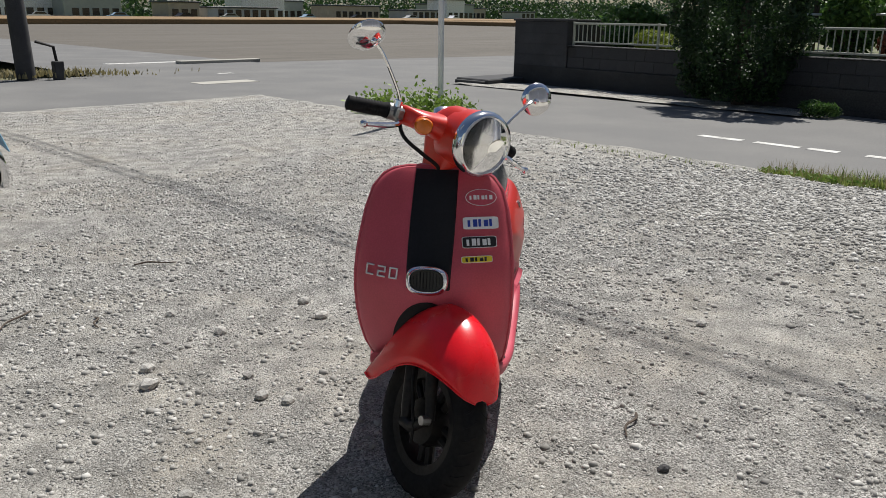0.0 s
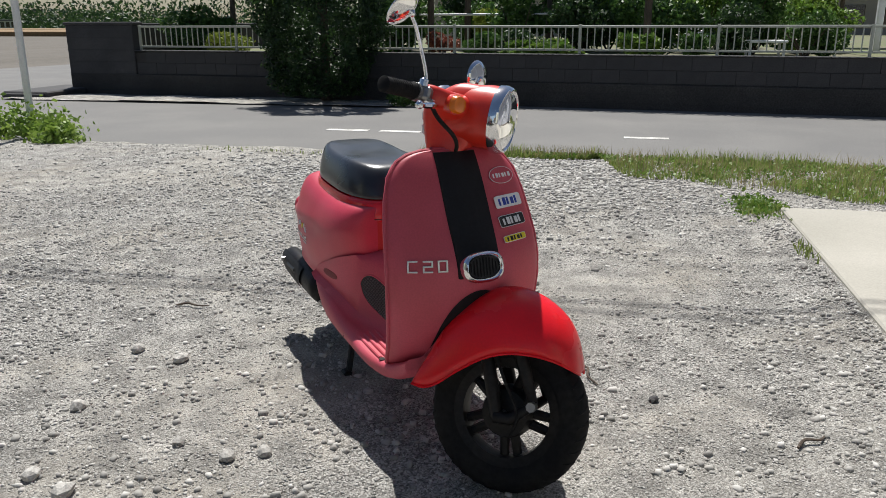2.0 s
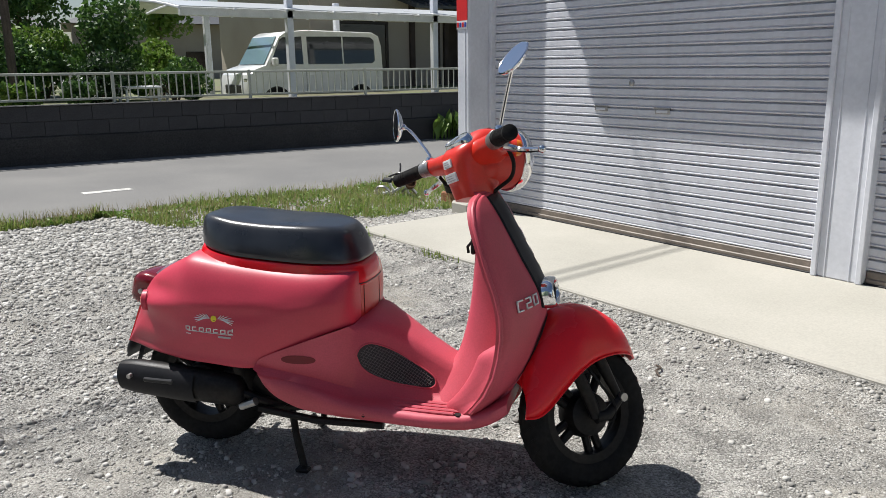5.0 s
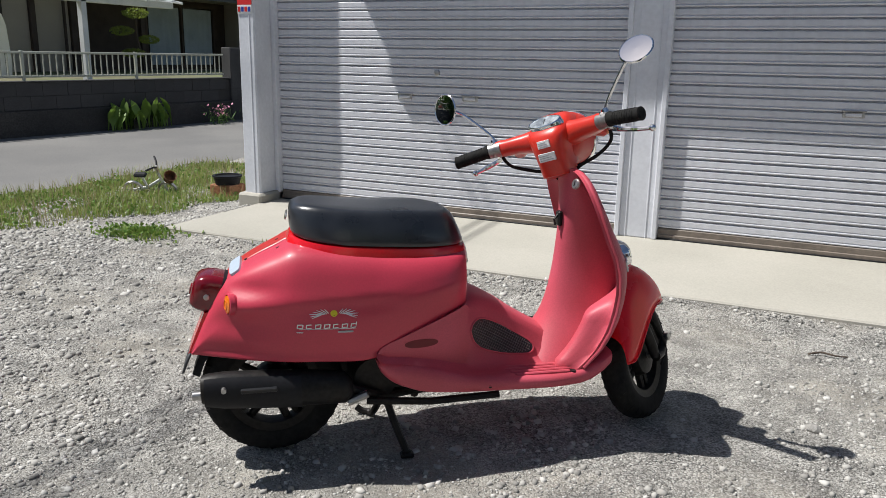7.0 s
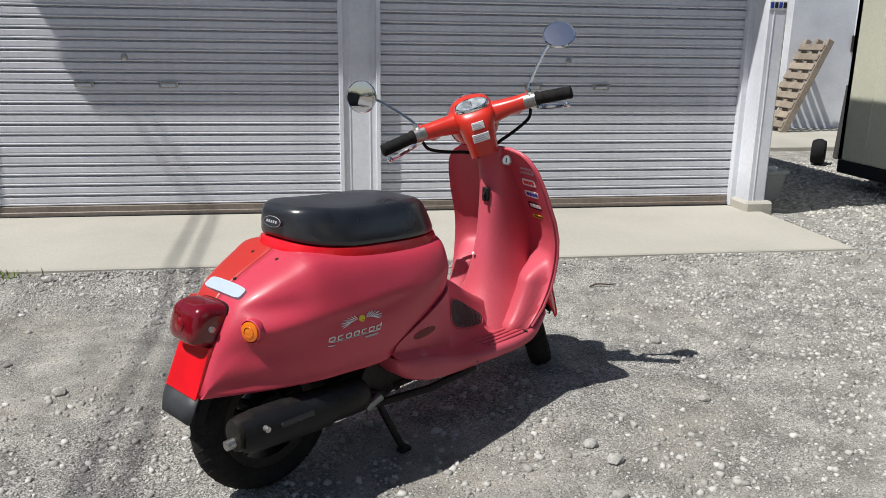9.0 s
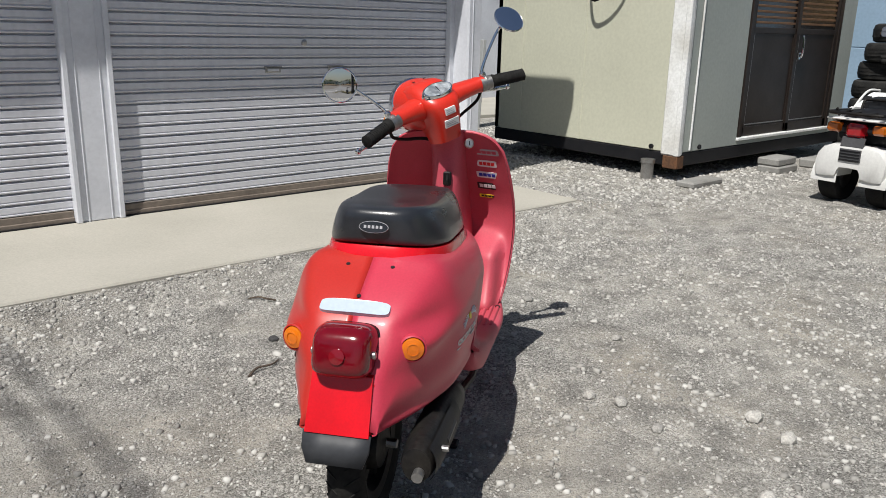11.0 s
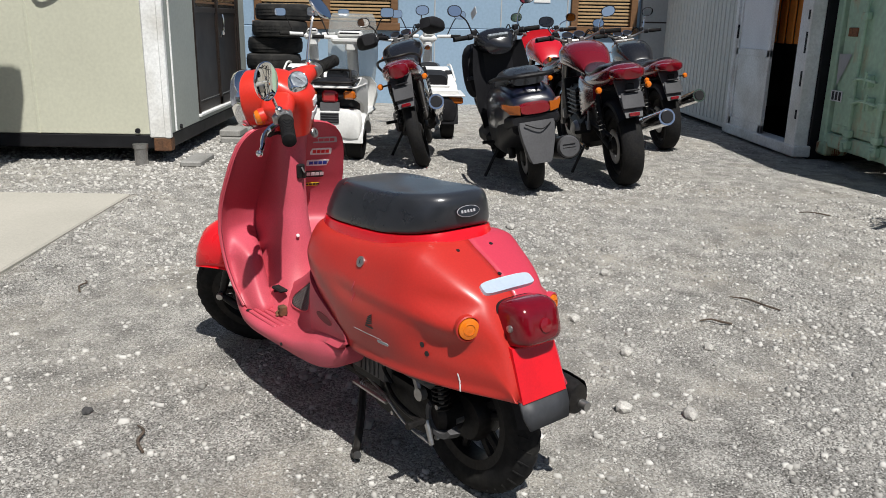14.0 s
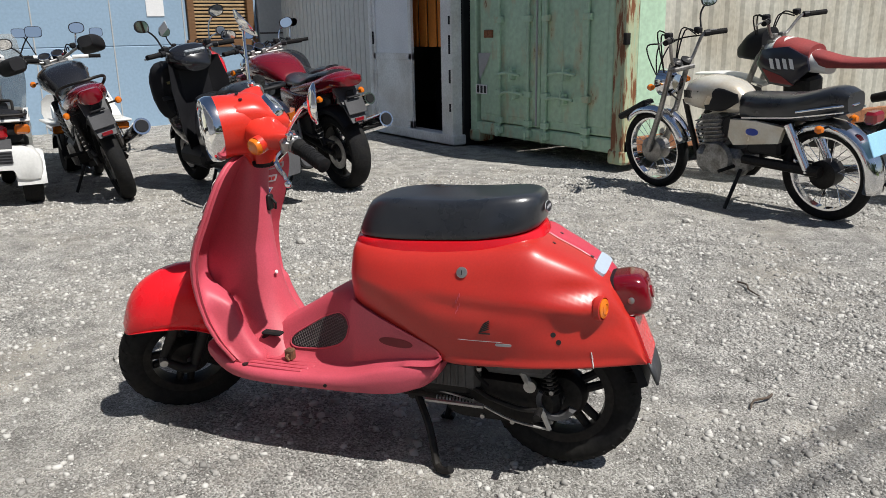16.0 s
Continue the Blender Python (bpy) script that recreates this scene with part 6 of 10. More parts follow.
part("heat_shield", loft([[(x, -0.158 - 0.82 * (r + 0.006) * math.cos(t), z + (r + 0.006) * math.sin(t)) for t in [-0.9 + 1.8 * k / 10 for k in range(11)]] for x, r, z in ((-0.79, 0.043, 0.264), (-0.74, 0.05, 0.262), (-0.62, 0.052, 0.256), (-0.54, 0.050, 0.25))], False), M["black"], pipe, "", 60)
part("shield_slot", box(-0.70, -0.60, -0.2065, -0.195, 0.260, 0.278, 0.006), M["darkprint"], pipe)
part("shield_screw", lathe([(0.0, -0.214), (0.007, -0.214), (0.007, -0.195), (0.0, -0.195)], 10, "y"), M["steel"], pipe, m=Matrix.Translation((-0.74, 0, 0.278)))
part("tail_pipe", tube([(-0.79, -0.165, 0.252), (-0.822, -0.165, 0.250)], 0.012, 12), M["steel"], pipe)
part("exhaust_pipe", tube(smooth_line([(-0.42, -0.155, 0.243), (-0.36, -0.14, 0.215), (-0.30, -0.11, 0.19), (-0.22, -0.07, 0.18), (-0.10, -0.05, 0.178)]), 0.014, 10), M["iron"], pipe)
part("frame_bar", join(tube([(-0.34, -0.085, 0.185), (0.16, -0.07, 0.183)], 0.012, 8), tube([(-0.34, 0.085, 0.185), (0.16, 0.07, 0.183)], 0.012, 8)), M["iron"], scooter)
part("engine_hanger", box(-0.30, -0.2, -0.10, 0.10, 0.19, 0.24, 0.015), M["iron"], scooter, "dark engine hanger")
part("foot_lever", join(tube([(-0.38, -0.115, 0.225), (-0.41, -0.165, 0.20)], 0.009, 8), tube([(-0.41, -0.165, 0.20), (-0.36, -0.17, 0.222)], 0.012, 8)), M["steel"], scooter)
stand = part("centre_stand", join(tube(smooth_line([(-0.22, 0.07, 0.18), (-0.27, 0.11, 0.10), (-0.30, 0.145, 0.02), (-0.315, 0.163, 0.010)]), 0.011, 8), tube(smooth_line([(-0.315, 0.163, 0.010), (-0.335, 0.172, 0.012), (-0.352, 0.178, 0.024)]), 0.011, 8), tube(smooth_line([(-0.30, -0.07, 0.18), (-0.275, -0.10, 0.10), (-0.245, -0.125, 0.02), (-0.24, -0.132, 0.010)]), 0.011, 8), box(-0.262, -0.222, -0.150, -0.122, 0.0, 0.014, 0.004), tube([(-0.21, -0.075, 0.17), (-0.21, 0.075, 0.17)], 0.013, 8)), M["iron"], scooter, "dark steel stand, lowered onto the gravel")
part("stand_spring", tube([(-0.30 - 0.009 * i / 8, 0.125 + 0.008 * math.sin(6.3 * i / 8), 0.196 + 0.008 * math.cos(6.3 * i / 8)) for i in range(89)], 0.0025, 5), M["steel"], stand, "bare steel spring")
part("stand_arm", tube([(-0.27, 0.13, 0.190), (-0.43, 0.14, 0.196)], 0.006, 6), M["steel"], stand)


# ---- wall along the road, railing, garden ----
def array_mesh(name, V, F, material, smooth=False):
    """A mesh of many small pieces from arrays of vertices and of equal faces."""
    me = bpy.data.meshes.new(name)
    k = F.shape[1]
    me.vertices.add(len(V))
    me.vertices.foreach_set("co", np.ascontiguousarray(V, dtype=np.float32).ravel())
    me.loops.add(F.size)
    me.loops.foreach_set("vertex_index", np.ascontiguousarray(F, dtype=np.int32).ravel())
    me.polygons.add(len(F))
    me.polygons.foreach_set("loop_start", np.arange(0, F.size, k, dtype=np.int32))
    me.update(calc_edges=True)
    me.materials.append(material)
    if smooth:
        me.shade_smooth()
    return me


rng = np.random.default_rng(7)


def leaf_mesh(name, centres, size, material, droop=0.3, slim=0.5):
    """Many folded leaves, one at each centre."""
    n = len(centres)
    d = rng.normal(size=(n, 3))
    d[:, 2] -= droop
    d /= np.linalg.norm(d, axis=1)[:, None]
    r = rng.normal(size=(n, 3))
    side = np.cross(d, r)
    side /= np.linalg.norm(side, axis=1)[:, None]
    up = np.cross(side, d)
    L = (size * rng.uniform(0.6, 1.3, n))[:, None]
    base, tip = centres - d * L * 0.5, centres + d * L * 0.5
    mid = centres + up * L * 0.06
    a, b = mid + side * L * slim * 0.5 - up * L * 0.12, mid - side * L * slim * 0.5 - up * L * 0.12
    V = np.stack([base, a, tip, b], 1).reshape(-1, 3)
    i = np.arange(n)[:, None] * 4
    F = np.concatenate([i + np.array([[0, 1, 2]]), i + np.array([[0, 2, 3]])])
    return array_mesh(name, V, F, material)


def crown_points(n, radii, lumps=9, hollow=0.55):
    """Points in an uneven crown made of lumps."""
    c = rng.normal(size=(lumps, 3))
    c /= np.linalg.norm(c, axis=1)[:, None]
    c = c * rng.uniform(0.25, 0.75, lumps)[:, None]
    rad = rng.uniform(0.3, 0.55, lumps)
    pick = rng.integers(0, lumps, n)
    d = rng.normal(size=(n, 3))
    d /= np.linalg.norm(d, axis=1)[:, None]
    p = c[pick] + d * (rad[pick] * rng.uniform(hollow, 1.05, n) ** 0.6)[:, None]
    return p * np.array(radii)


M.update({
    "leaf_dark": leaves("dark_conifer_leaf", (0.014, 0.036, 0.011), (0.04, 0.085, 0.02)),
    "leaf_mid": leaves("garden_leaf", (0.035, 0.09, 0.017), (0.10, 0.19, 0.04)),
    "leaf_fresh": leaves("fresh_weed_leaf", (0.15, 0.25, 0.035), (0.26, 0.36, 0.07)),
    "leaf_bright": leaves("bright_leaf", (0.09, 0.19, 0.025), (0.19, 0.28, 0.05)),
    "leaf_yellow": leaves("yellow_green_leaf", (0.17, 0.24, 0.03), (0.28, 0.32, 0.05)),
    "leaf_red": leaves("red_brown_leaf", (0.20, 0.05, 0.03), (0.30, 0.11, 0.06)),
    "grass": leaves("roadside_grass", (0.17, 0.245, 0.05), (0.31, 0.36, 0.10)),
    "straw": leaves("dry_grass", (0.24, 0.2, 0.09), (0.32, 0.28, 0.14)),
    "bark": surface("grey_brown_bark", (0.10, 0.075, 0.055), 0.9, var=0.3, scale=6, fine=40, bump=0.6, second=(0.06, 0.045, 0.035), stretch=(4, 4, 1)),
    "petal": plain("white_petals", (0.75, 0.72, 0.72), 0.6),
    "pink": plain("pink_petals", (0.6, 0.25, 0.35), 0.6),
    "soil": surface("garden_soil", (0.13, 0.12, 0.07), 0.95, var=0.25, scale=1.0, fine=20, bump=0.5, second=(0.12, 0.16, 0.05)),
})

A, B = Vector((-10.4, -8.9, 0)), Vector((-8.62, 9.5, 0))
WALL = Matrix.Translation(A) @ Matrix.Rotation(math.atan2(B.y - A.y, B.x - A.x), 4, "Z")
LEN = (B - A).length
wall = thing("wall_road", WALL, "dark stained concrete block wall along the road", "wall", "", "structure")
part("wall_base", box(0, LEN, -0.035, 0.2, -0.15, 0.30, 0.012), M["wallbase"], wall, "blackened concrete footing")
for z in (0.02, 0.155):
    part("joint", box(0, LEN, -0.0365, -0.03, z, z + 0.006, 0.001), M["darkprint"], wall)
block = mesh_of("block", box(0.002, 0.388, 0.0, 0.19, 0.002, 0.188, 0.003), M["wallblock"])
for row in range(2):
    for k in range(int((LEN - 1.4) / 0.39)):
        part("block", block, None, wall, m=pose(1.42 + 0.39 * k + (0.195 if row else 0), 0.0 + 0.002 * ((k * 7 + row) % 3), 0.302 + 0.19 * row))
part("core", box(0, LEN, 0.02, 0.18, 0.25, 0.665, 0.004), M["wallbase"], wall)
part("pier", box(0.0, 1.4, -0.03, 0.2, 0.28, 1.12, 0.012), M["wallblock"], wall, "taller end of the wall")
part("coping", box(-0.03, 1.43, -0.05, 0.23, 1.12, 1.17, 0.012), M["wallblock"], wall)
part("coping", box(1.4, LEN, -0.02, 0.215, 0.682, 0.70, 0.006), M["wallblock"], wall)
part("return_wall", box(0.0, 0.2, 0.2, 12.0, -0.15, 1.15, 0.012), M["wallblock"], wall)
part("far_wall", box(LEN, LEN + 9.0, -0.03, 0.2, -0.15, 1.22, 0.012), M["wallblock"], wall, "higher weathered wall")
for z in (0.1, 0.3, 0.5, 0.7, 0.9, 1.08):
    part("joint", box(LEN, LEN + 9.0, -0.033, -0.027, z, z + 0.008, 0.001), M["darkprint"], wall)
    part("joint", box(0.0, 1.4, -0.033, -0.027, z, z + 0.006, 0.001), M["darkprint"], wall)

PANELS = 9
span = (LEN - 1.5) / PANELS
bar = mesh_of("bar", box(-0.008, 0.008, -0.008, 0.008, 0.775, 1.075, 0.002), M["rail"])
first = thing("fence_panel", WALL @ pose(1.46, 0.1, 0), "low pale green metal railing on the wall", "railing", "railing on the wall")
part("post", box(-0.02, 0.02, -0.02, 0.02, 0.695, 1.115, 0.004), M["rail"], first)
part("top_rail", box(0.02, span - 0.02, -0.022, 0.022, 1.07, 1.105, 0.008), M["rail"], first)
part("bottom_rail", box(0.02, span - 0.02, -0.015, 0.015, 0.745, 0.775, 0.004), M["rail"], first)
for k in range(17):
    part("bar", bar, None, first, m=pose(span * (k + 1) / 18, 0, 0))
for k in range(1, PANELS):
    copy_thing(first, WALL @ pose(1.46 + span * k, 0.1, 0))

sheet("garden", [tuple((WALL @ Vector(p))[:2]) for p in ((0.1, 0.15, 0), (LEN + 9, 0.15, 0), (LEN + 9, 40, 0), (0.1, 40, 0))], 0.58, M["soil"], "garden soil with patches of grass behind the wall", "garden")


def shrub(x, y, z, radii, material, n, label, category="shrub", name="shrub", size=0.06, stem=0.02, lumps=9, slim=0.6):
    n, size = int(n * 1.25), size * 1.25
    ob = thing(name, pose(x, y, z), label, category)
    stems = []
    for k in range(5):
        a = 2 * math.pi * k / 5 + rng.uniform(0, 1)
        stems.append(tube(smooth_line([(0, 0, -0.02), (0.25 * radii[0] * math.cos(a), 0.25 * radii[1] * math.sin(a), radii[2] * 0.6), (0.6 * radii[0] * math.cos(a), 0.6 * radii[1] * math.sin(a), radii[2] * 1.3)], 3), [stem, stem, stem * 0.9, stem * 0.7, stem * 0.5, stem * 0.4, stem * 0.3], 5))
    part("stem", join(*stems), M["bark"], ob)
    p = crown_points(n, radii, lumps)
    p[:, 2] += radii[2] * 1.02
    p = p[p[:, 2] > 0.0]
    part("crown", leaf_mesh("crown", p, size, M[material], slim=slim), None, ob)
    return ob


def tree(x, y, z, height, radii, material, n, label, size=0.08, trunk=0.07, name="tree"):
    n, size = int(n * 1.3), size * 1.45
    ob = thing(name, pose(x, y, z), label, "tree")
    top = height - radii[2]
    part("trunk", tube(smooth_line([(0, 0, -0.05), (0.04, 0.02, top * 0.5), (-0.03, 0.05, top), (0, 0, height - 0.4 * radii[2])], 4), [trunk * (1 - 0.06 * k) for k in range(13)], 8), M["bark"], ob)
    for k in range(6):
        a, h = k * 2.4, top * (0.75 + 0.08 * k)
        part("limb", tube(smooth_line([(0, 0, h), (0.4 * radii[0] * math.cos(a), 0.4 * radii[1] * math.sin(a), h + 0.3 * radii[2]), (0.75 * radii[0] * math.cos(a), 0.75 * radii[1] * math.sin(a), h + 0.7 * radii[2])], 3), [trunk * 0.5 * (1 - 0.12 * i) for i in range(7)], 6), M["bark"], ob)
    p = crown_points(n, radii, 14)
    p[:, 2] += top + 0.2 * radii[2]
    part("crown", leaf_mesh("crown", p, size, M[material]), None, ob)
    return ob


# dense clipped conifer that hangs over the wall
ob = thing("conifer", pose(-9.55, -3.85, -0.06), "dense dark green conifer hanging over the wall", "tree")
part("trunk", tube([(-0.2, 0, 0.0), (-0.15, 0, 1.4), (-0.1, 0, 3.0)], [0.1, 0.08, 0.03], 8), M["bark"], ob)
n = 26000
h = rng.uniform(0.02, 1, n) ** 0.85
a = rng.uniform(0, 2 * math.pi, n)
lump = 0.84 + 0.13 * np.sin(5 * a + 11 * h) + 0.09 * np.sin(9 * a - 17 * h + 1) + 0.07 * np.sin(23 * h + 2 * a)
rad = 1.16 * (0.58 + 0.46 * np.sin(np.clip(h * 1.7, 0, 1.57)) - 0.9 * np.clip(h - 0.72, 0, 1)) * lump * rng.uniform(0.7, 1.04, n) ** 0.7
p = np.stack([rad * np.cos(a) * 0.8, rad * np.sin(a), 0.05 + h * 2.15], 1)
part("crown", leaf_mesh("crown", p, 0.075, M["leaf_dark"], 0.2, 0.45), None, ob)

shrub(-9.22, -2.45, -0.06, (0.18, 0.32, 0.13), "leaf_mid", 900, "small grassy shrub at the foot of the wall", size=0.07, stem=0.006, slim=0.25)
shrub(-10.9, -6.1, 0.58, (0.35, 0.75, 0.22), "leaf_yellow", 2600, "clipped yellow-green azalea behind the railing", size=0.045)
shrub(-11.9, -2.45, 0.58, (0.32, 0.36, 0.2), "leaf_red", 1500, "red-brown leaved shrub behind the railing", size=0.045)
shrub(-13.6, -1.75, 0.6, (0.45, 0.62, 0.42), "leaf_yellow", 4200, "clipped round yellow-green shrub", size=0.045, lumps=6)
shrub(-10.5, -0.5, 0.58, (0.3, 0.7, 0.16), "leaf_bright", 1600, "low bright green leafy perennials", "plant", "perennial", 0.09, 0.006)
shrub(-10.6, 0.9, 0.58, (0.3, 0.4, 0.2), "leaf_bright", 1000, "bright green leafy perennials", "plant", "perennial", 0.09, 0.006)
shrub(-10.4, -1.6, 0.58, (0.3, 0.45, 0.22), "leaf_mid", 1200, "low leafy green perennials", "plant", "perennial", 0.08, 0.006)
ob = shrub(-10.6, 1.75, 0.58, (0.25, 0.3, 0.22), "leaf_mid", 800, "green perennial with white flowers", "plant", "perennial", 0.07, 0.006)
fl = rng.normal(size=(40, 3)) * np.array([0.12, 0.14, 0.06]) + np.array([0, 0, 0.36])
tagged(part("flower", leaf_mesh("flower", fl, 0.05, M["petal"], 0, 0.9), None, ob), kind="stuff")
k = 0
for x, y, r, hgt, mt, nn, sz in ((-11.6, -5.0, 0.55, 0.9, "leaf_mid", 2600, 0.06), (-12.4, -0.1, 0.7, 1.1, "leaf_dark", 3200, 0.06), (-12.2, 1.2, 0.75, 1.25, "leaf_mid", 3600, 0.06), (-11.8, 2.5, 0.6, 0.9, "leaf_dark", 2600, 0.055),
                               (-11.5, 3.5, 0.55, 0.7, "leaf_mid", 2400, 0.055), (-13.4, 3.0, 0.8, 1.0, "leaf_mid", 3200, 0.07), (-14.6, 0.4, 0.9, 1.3, "leaf_mid", 3600, 0.07), (-13.0, -3.6, 0.9, 1.1, "leaf_mid", 3600, 0.07),
                               (-15.5, 4.6, 0.8, 0.9, "leaf_bright", 2600, 0.07), (-12.0, -7.3, 0.6, 0.6, "leaf_mid", 2400, 0.055), (-11.2, -1.0, 0.5, 0.5, "leaf_dark", 1800, 0.05), (-16.5, 2.2, 0.8, 1.3, "leaf_bright", 3000, 0.08)):
    shrub(x, y, 0.58, (r, r * 1.1, hgt * 0.5), mt, nn, {"leaf_mid": "leafy mid-green garden shrub", "leaf_dark": "dense dark green garden shrub", "leaf_bright": "fresh bright green garden shrub"}[mt], size=sz)
for k in range(18):
    y, x = -7.4 + 0.68 * k + rng.uniform(-0.2, 0.2), -12.6 - 1.6 * ((k * 5) % 3) + rng.uniform(-0.4, 0.4)
    mt = ("leaf_mid", "leaf_dark", "leaf_bright")[k % 3] if k % 4 else "leaf_mid"
    shrub(x, y, 0.58, (0.75, 0.8, 0.55 + 0.12 * (k % 4)), mt, 2600, {"leaf_mid": "leafy mid-green garden shrub", "leaf_dark": "dense dark green garden shrub", "leaf_bright": "fresh bright green garden shrub"}[mt], size=0.08)
for x, y, hh, rr, mt, nn in ((-14.5, -4.8, 4.2, (1.5, 1.5, 1.5), "leaf_mid", 5200), (-15.5, -0.9, 4.6, (1.7, 1.6, 1.6), "leaf_dark", 5600), (-17.5, 2.3, 3.3, (1.3, 1.3, 1.1), "leaf_mid", 4200), (-13.2, 0.9, 2.7, (0.9, 1.0, 0.8), "leaf_mid", 3600),
                             (-19.0, -3.0, 5.0, (2.0, 2.0, 1.9), "leaf_dark", 5600), (-18.5, 5.6, 2.8, (0.9, 0.9, 0.9), "leaf_bright", 2800), (-13.4, -7.2, 3.8, (1.2, 1.3, 1.4), "leaf_dark", 3800), (-23.0, 1.0, 5.0, (2.4, 2.4, 2.0), "leaf_mid", 4800)):
    tree(x, y, 0.55, hh, rr, mt, nn, "leafy green garden tree behind the wall", 0.1)
for x, y in ((-12.3, -2.75), (-13.0, -2.2), (-11.2, 1.05)):
    tagged(part("garden_post", tube([(x, y, 0.56), (x + 0.02, y, 3.4)], 0.06, 8), M["bark"]), "weathered brown wooden garden post", "post")
tagged(part("clothes_pole", tube([(-12.6, -4.5, 1.28), (-12.9, -0.4, 1.3)], 0.02, 8), M["whiteplastic"]), "white laundry pole between the garden posts", "pole")
for x, y in ((-11.5, 2.9), (-12.6, 3.9)):
    tagged(part("garden_table", join(box(x - 0.25, x + 0.25, y - 0.3, y + 0.3, 0.83, 0.87, 0.01), *[box(x + sx * 0.2 - 0.02, x + sx * 0.2 + 0.02, y + sy * 0.25 - 0.02, y + sy * 0.25 + 0.02, 0.575, 0.835, 0.004) for sx in (-1, 1) for sy in (-1, 1)]), M["framewhite"]), "small pale plant bench on the lawn", "bench")

# plants at the foot of the wall by the garage
ob = thing("broadleaf_plant", pose(-8.62, 7.35, -0.06), "broad bright green leaves growing at the wall", "plant")
blades = []
for k in range(46):
    x, y, a = rng.uniform(-0.14, 0.12), rng.uniform(-0.6, 0.6), rng.uniform(0, 6.28)
    hgt, w = rng.uniform(0.28, 0.6), rng.uniform(0.045, 0.08)
    lean = rng.uniform(0.05, 0.22)
    pts = [Vector((x + lean * t * t * math.cos(a), y + lean * t * t * math.sin(a), hgt * (t - 0.18 * t ** 3))) for t in (0, 0.35, 0.6, 0.8, 1.0)]
    sd = Vector((-math.sin(a), math.cos(a), 0))
    ws = [0.008, 0.35 * w, w, 0.75 * w, 0.004]
    rows = [[p - sd * q, p + Vector((0, 0, -0.2 * q)), p + sd * q] for p, q in zip(pts, ws)]
    blades.append(loft(rows, False))
for k, b in enumerate(blades):
    part("leaf", b, M["leaf_bright"], ob)
ob = thing("flower_tuft", pose(-8.25, 8.75, -0.06), "small tuft with pink flowers", "plant")
tagged(part("stalk", leaf_mesh("stalk", rng.normal(size=(120, 3)) * np.array([0.1, 0.14, 0.08]) + np.array([0, 0, 0.13]), 0.12, M["leaf_mid"], -2.0, 0.15), None, ob), kind="stuff")
part("flower", leaf_mesh("flower", rng.normal(size=(60, 3)) * np.array([0.1, 0.13, 0.06]) + np.array([0, 0, 0.25]), 0.045, M["pink"], 0, 0.9), None, ob)

# ---- white van, carport and house ----
M.update({
    "vanwhite": surface("white_car_paint", (0.76, 0.77, 0.78), 0.25, var=0.02, scale=2, fine=30, bump=0.0, coat=0.7),
    "carglass": surface("tinted_car_glass", (0.012, 0.016, 0.018), 0.05, var=0.05, bump=0.0, coat=0.5),
    "windscreen": surface("windscreen_glass", (0.16, 0.25, 0.30), 0.05, var=0.05, bump=0.0, coat=0.6),
    "tile": surface("dark_roof_tile", (0.06, 0.065, 0.075), 0.5, var=0.15, scale=2, fine=20, bump=0.2),
    "plaster": surface("beige_plaster", (0.42, 0.37, 0.30), 0.85, var=0.08, scale=0.7, fine=40, bump=0.1, second=(0.36, 0.31, 0.25)),
    "darkwood": surface("dark_house_timber", (0.06, 0.04, 0.03), 0.7, var=0.2, scale=3, fine=40, bump=0.15),
    "curtain": surface("pale_curtain", (0.40, 0.46, 0.50), 0.9, var=0.1, scale=3, fine=40, bump=0.1),
    "clearsheet": surface("carport_sheet", (0.55, 0.57, 0.58), 0.3, var=0.06, scale=1, bump=0.0),
})
VX, VY, VZ = -14.6, 7.5, 0.17
van = thing("white_van", pose(VX, VY, VZ, 0, 0, -90), "boxy white kei van parked behind the railing", "van")
# local x ahead (towards -y of the lot), y to the road side
side = [(-1.66, 0.30), (-1.69, 0.75), (-1.68, 1.42), (-1.62, 1.64), (-1.45, 1.72), (0.2, 1.75), (0.72, 1.71), (0.88, 1.63), (1.24, 1.02), (1.50, 0.94), (1.63, 0.82), (1.69, 0.58), (1.68, 0.30), (1.50, 0.22), (-1.5, 0.22)]
rings = []
for y, s, dz in ((-0.735, 0.985, 0.0), (-0.735, 0.99, 0.0), (-0.70, 1.0, 0.0), (0.70, 1.0, 0.0), (0.735, 0.99, 0.0), (0.735, 0.985, 0.0)):
    ring = []
    for x, z in side:
        taper = 0.055 * max(0.0, (z - 0.85) / 0.7)
        ring.append((x * s, math.copysign(abs(y) - taper, y), 0.22 + (z - 0.22) * (s if z > 0.3 else 1)))
    rings.append(ring)
body = part("body", loft(rings), M["vanwhite"], van, "", 30)


def pane(points, y, material, name="window"):
    taper = lambda z: 0.055 * max(0.0, (z - 0.85) / 0.7)
    a = [(x, y - taper(z) + 0.003, z) for x, z in points]
    b = [(x, y - taper(z) - 0.02, z) for x, z in points]
    part(name, loft([b, a]), material, van)


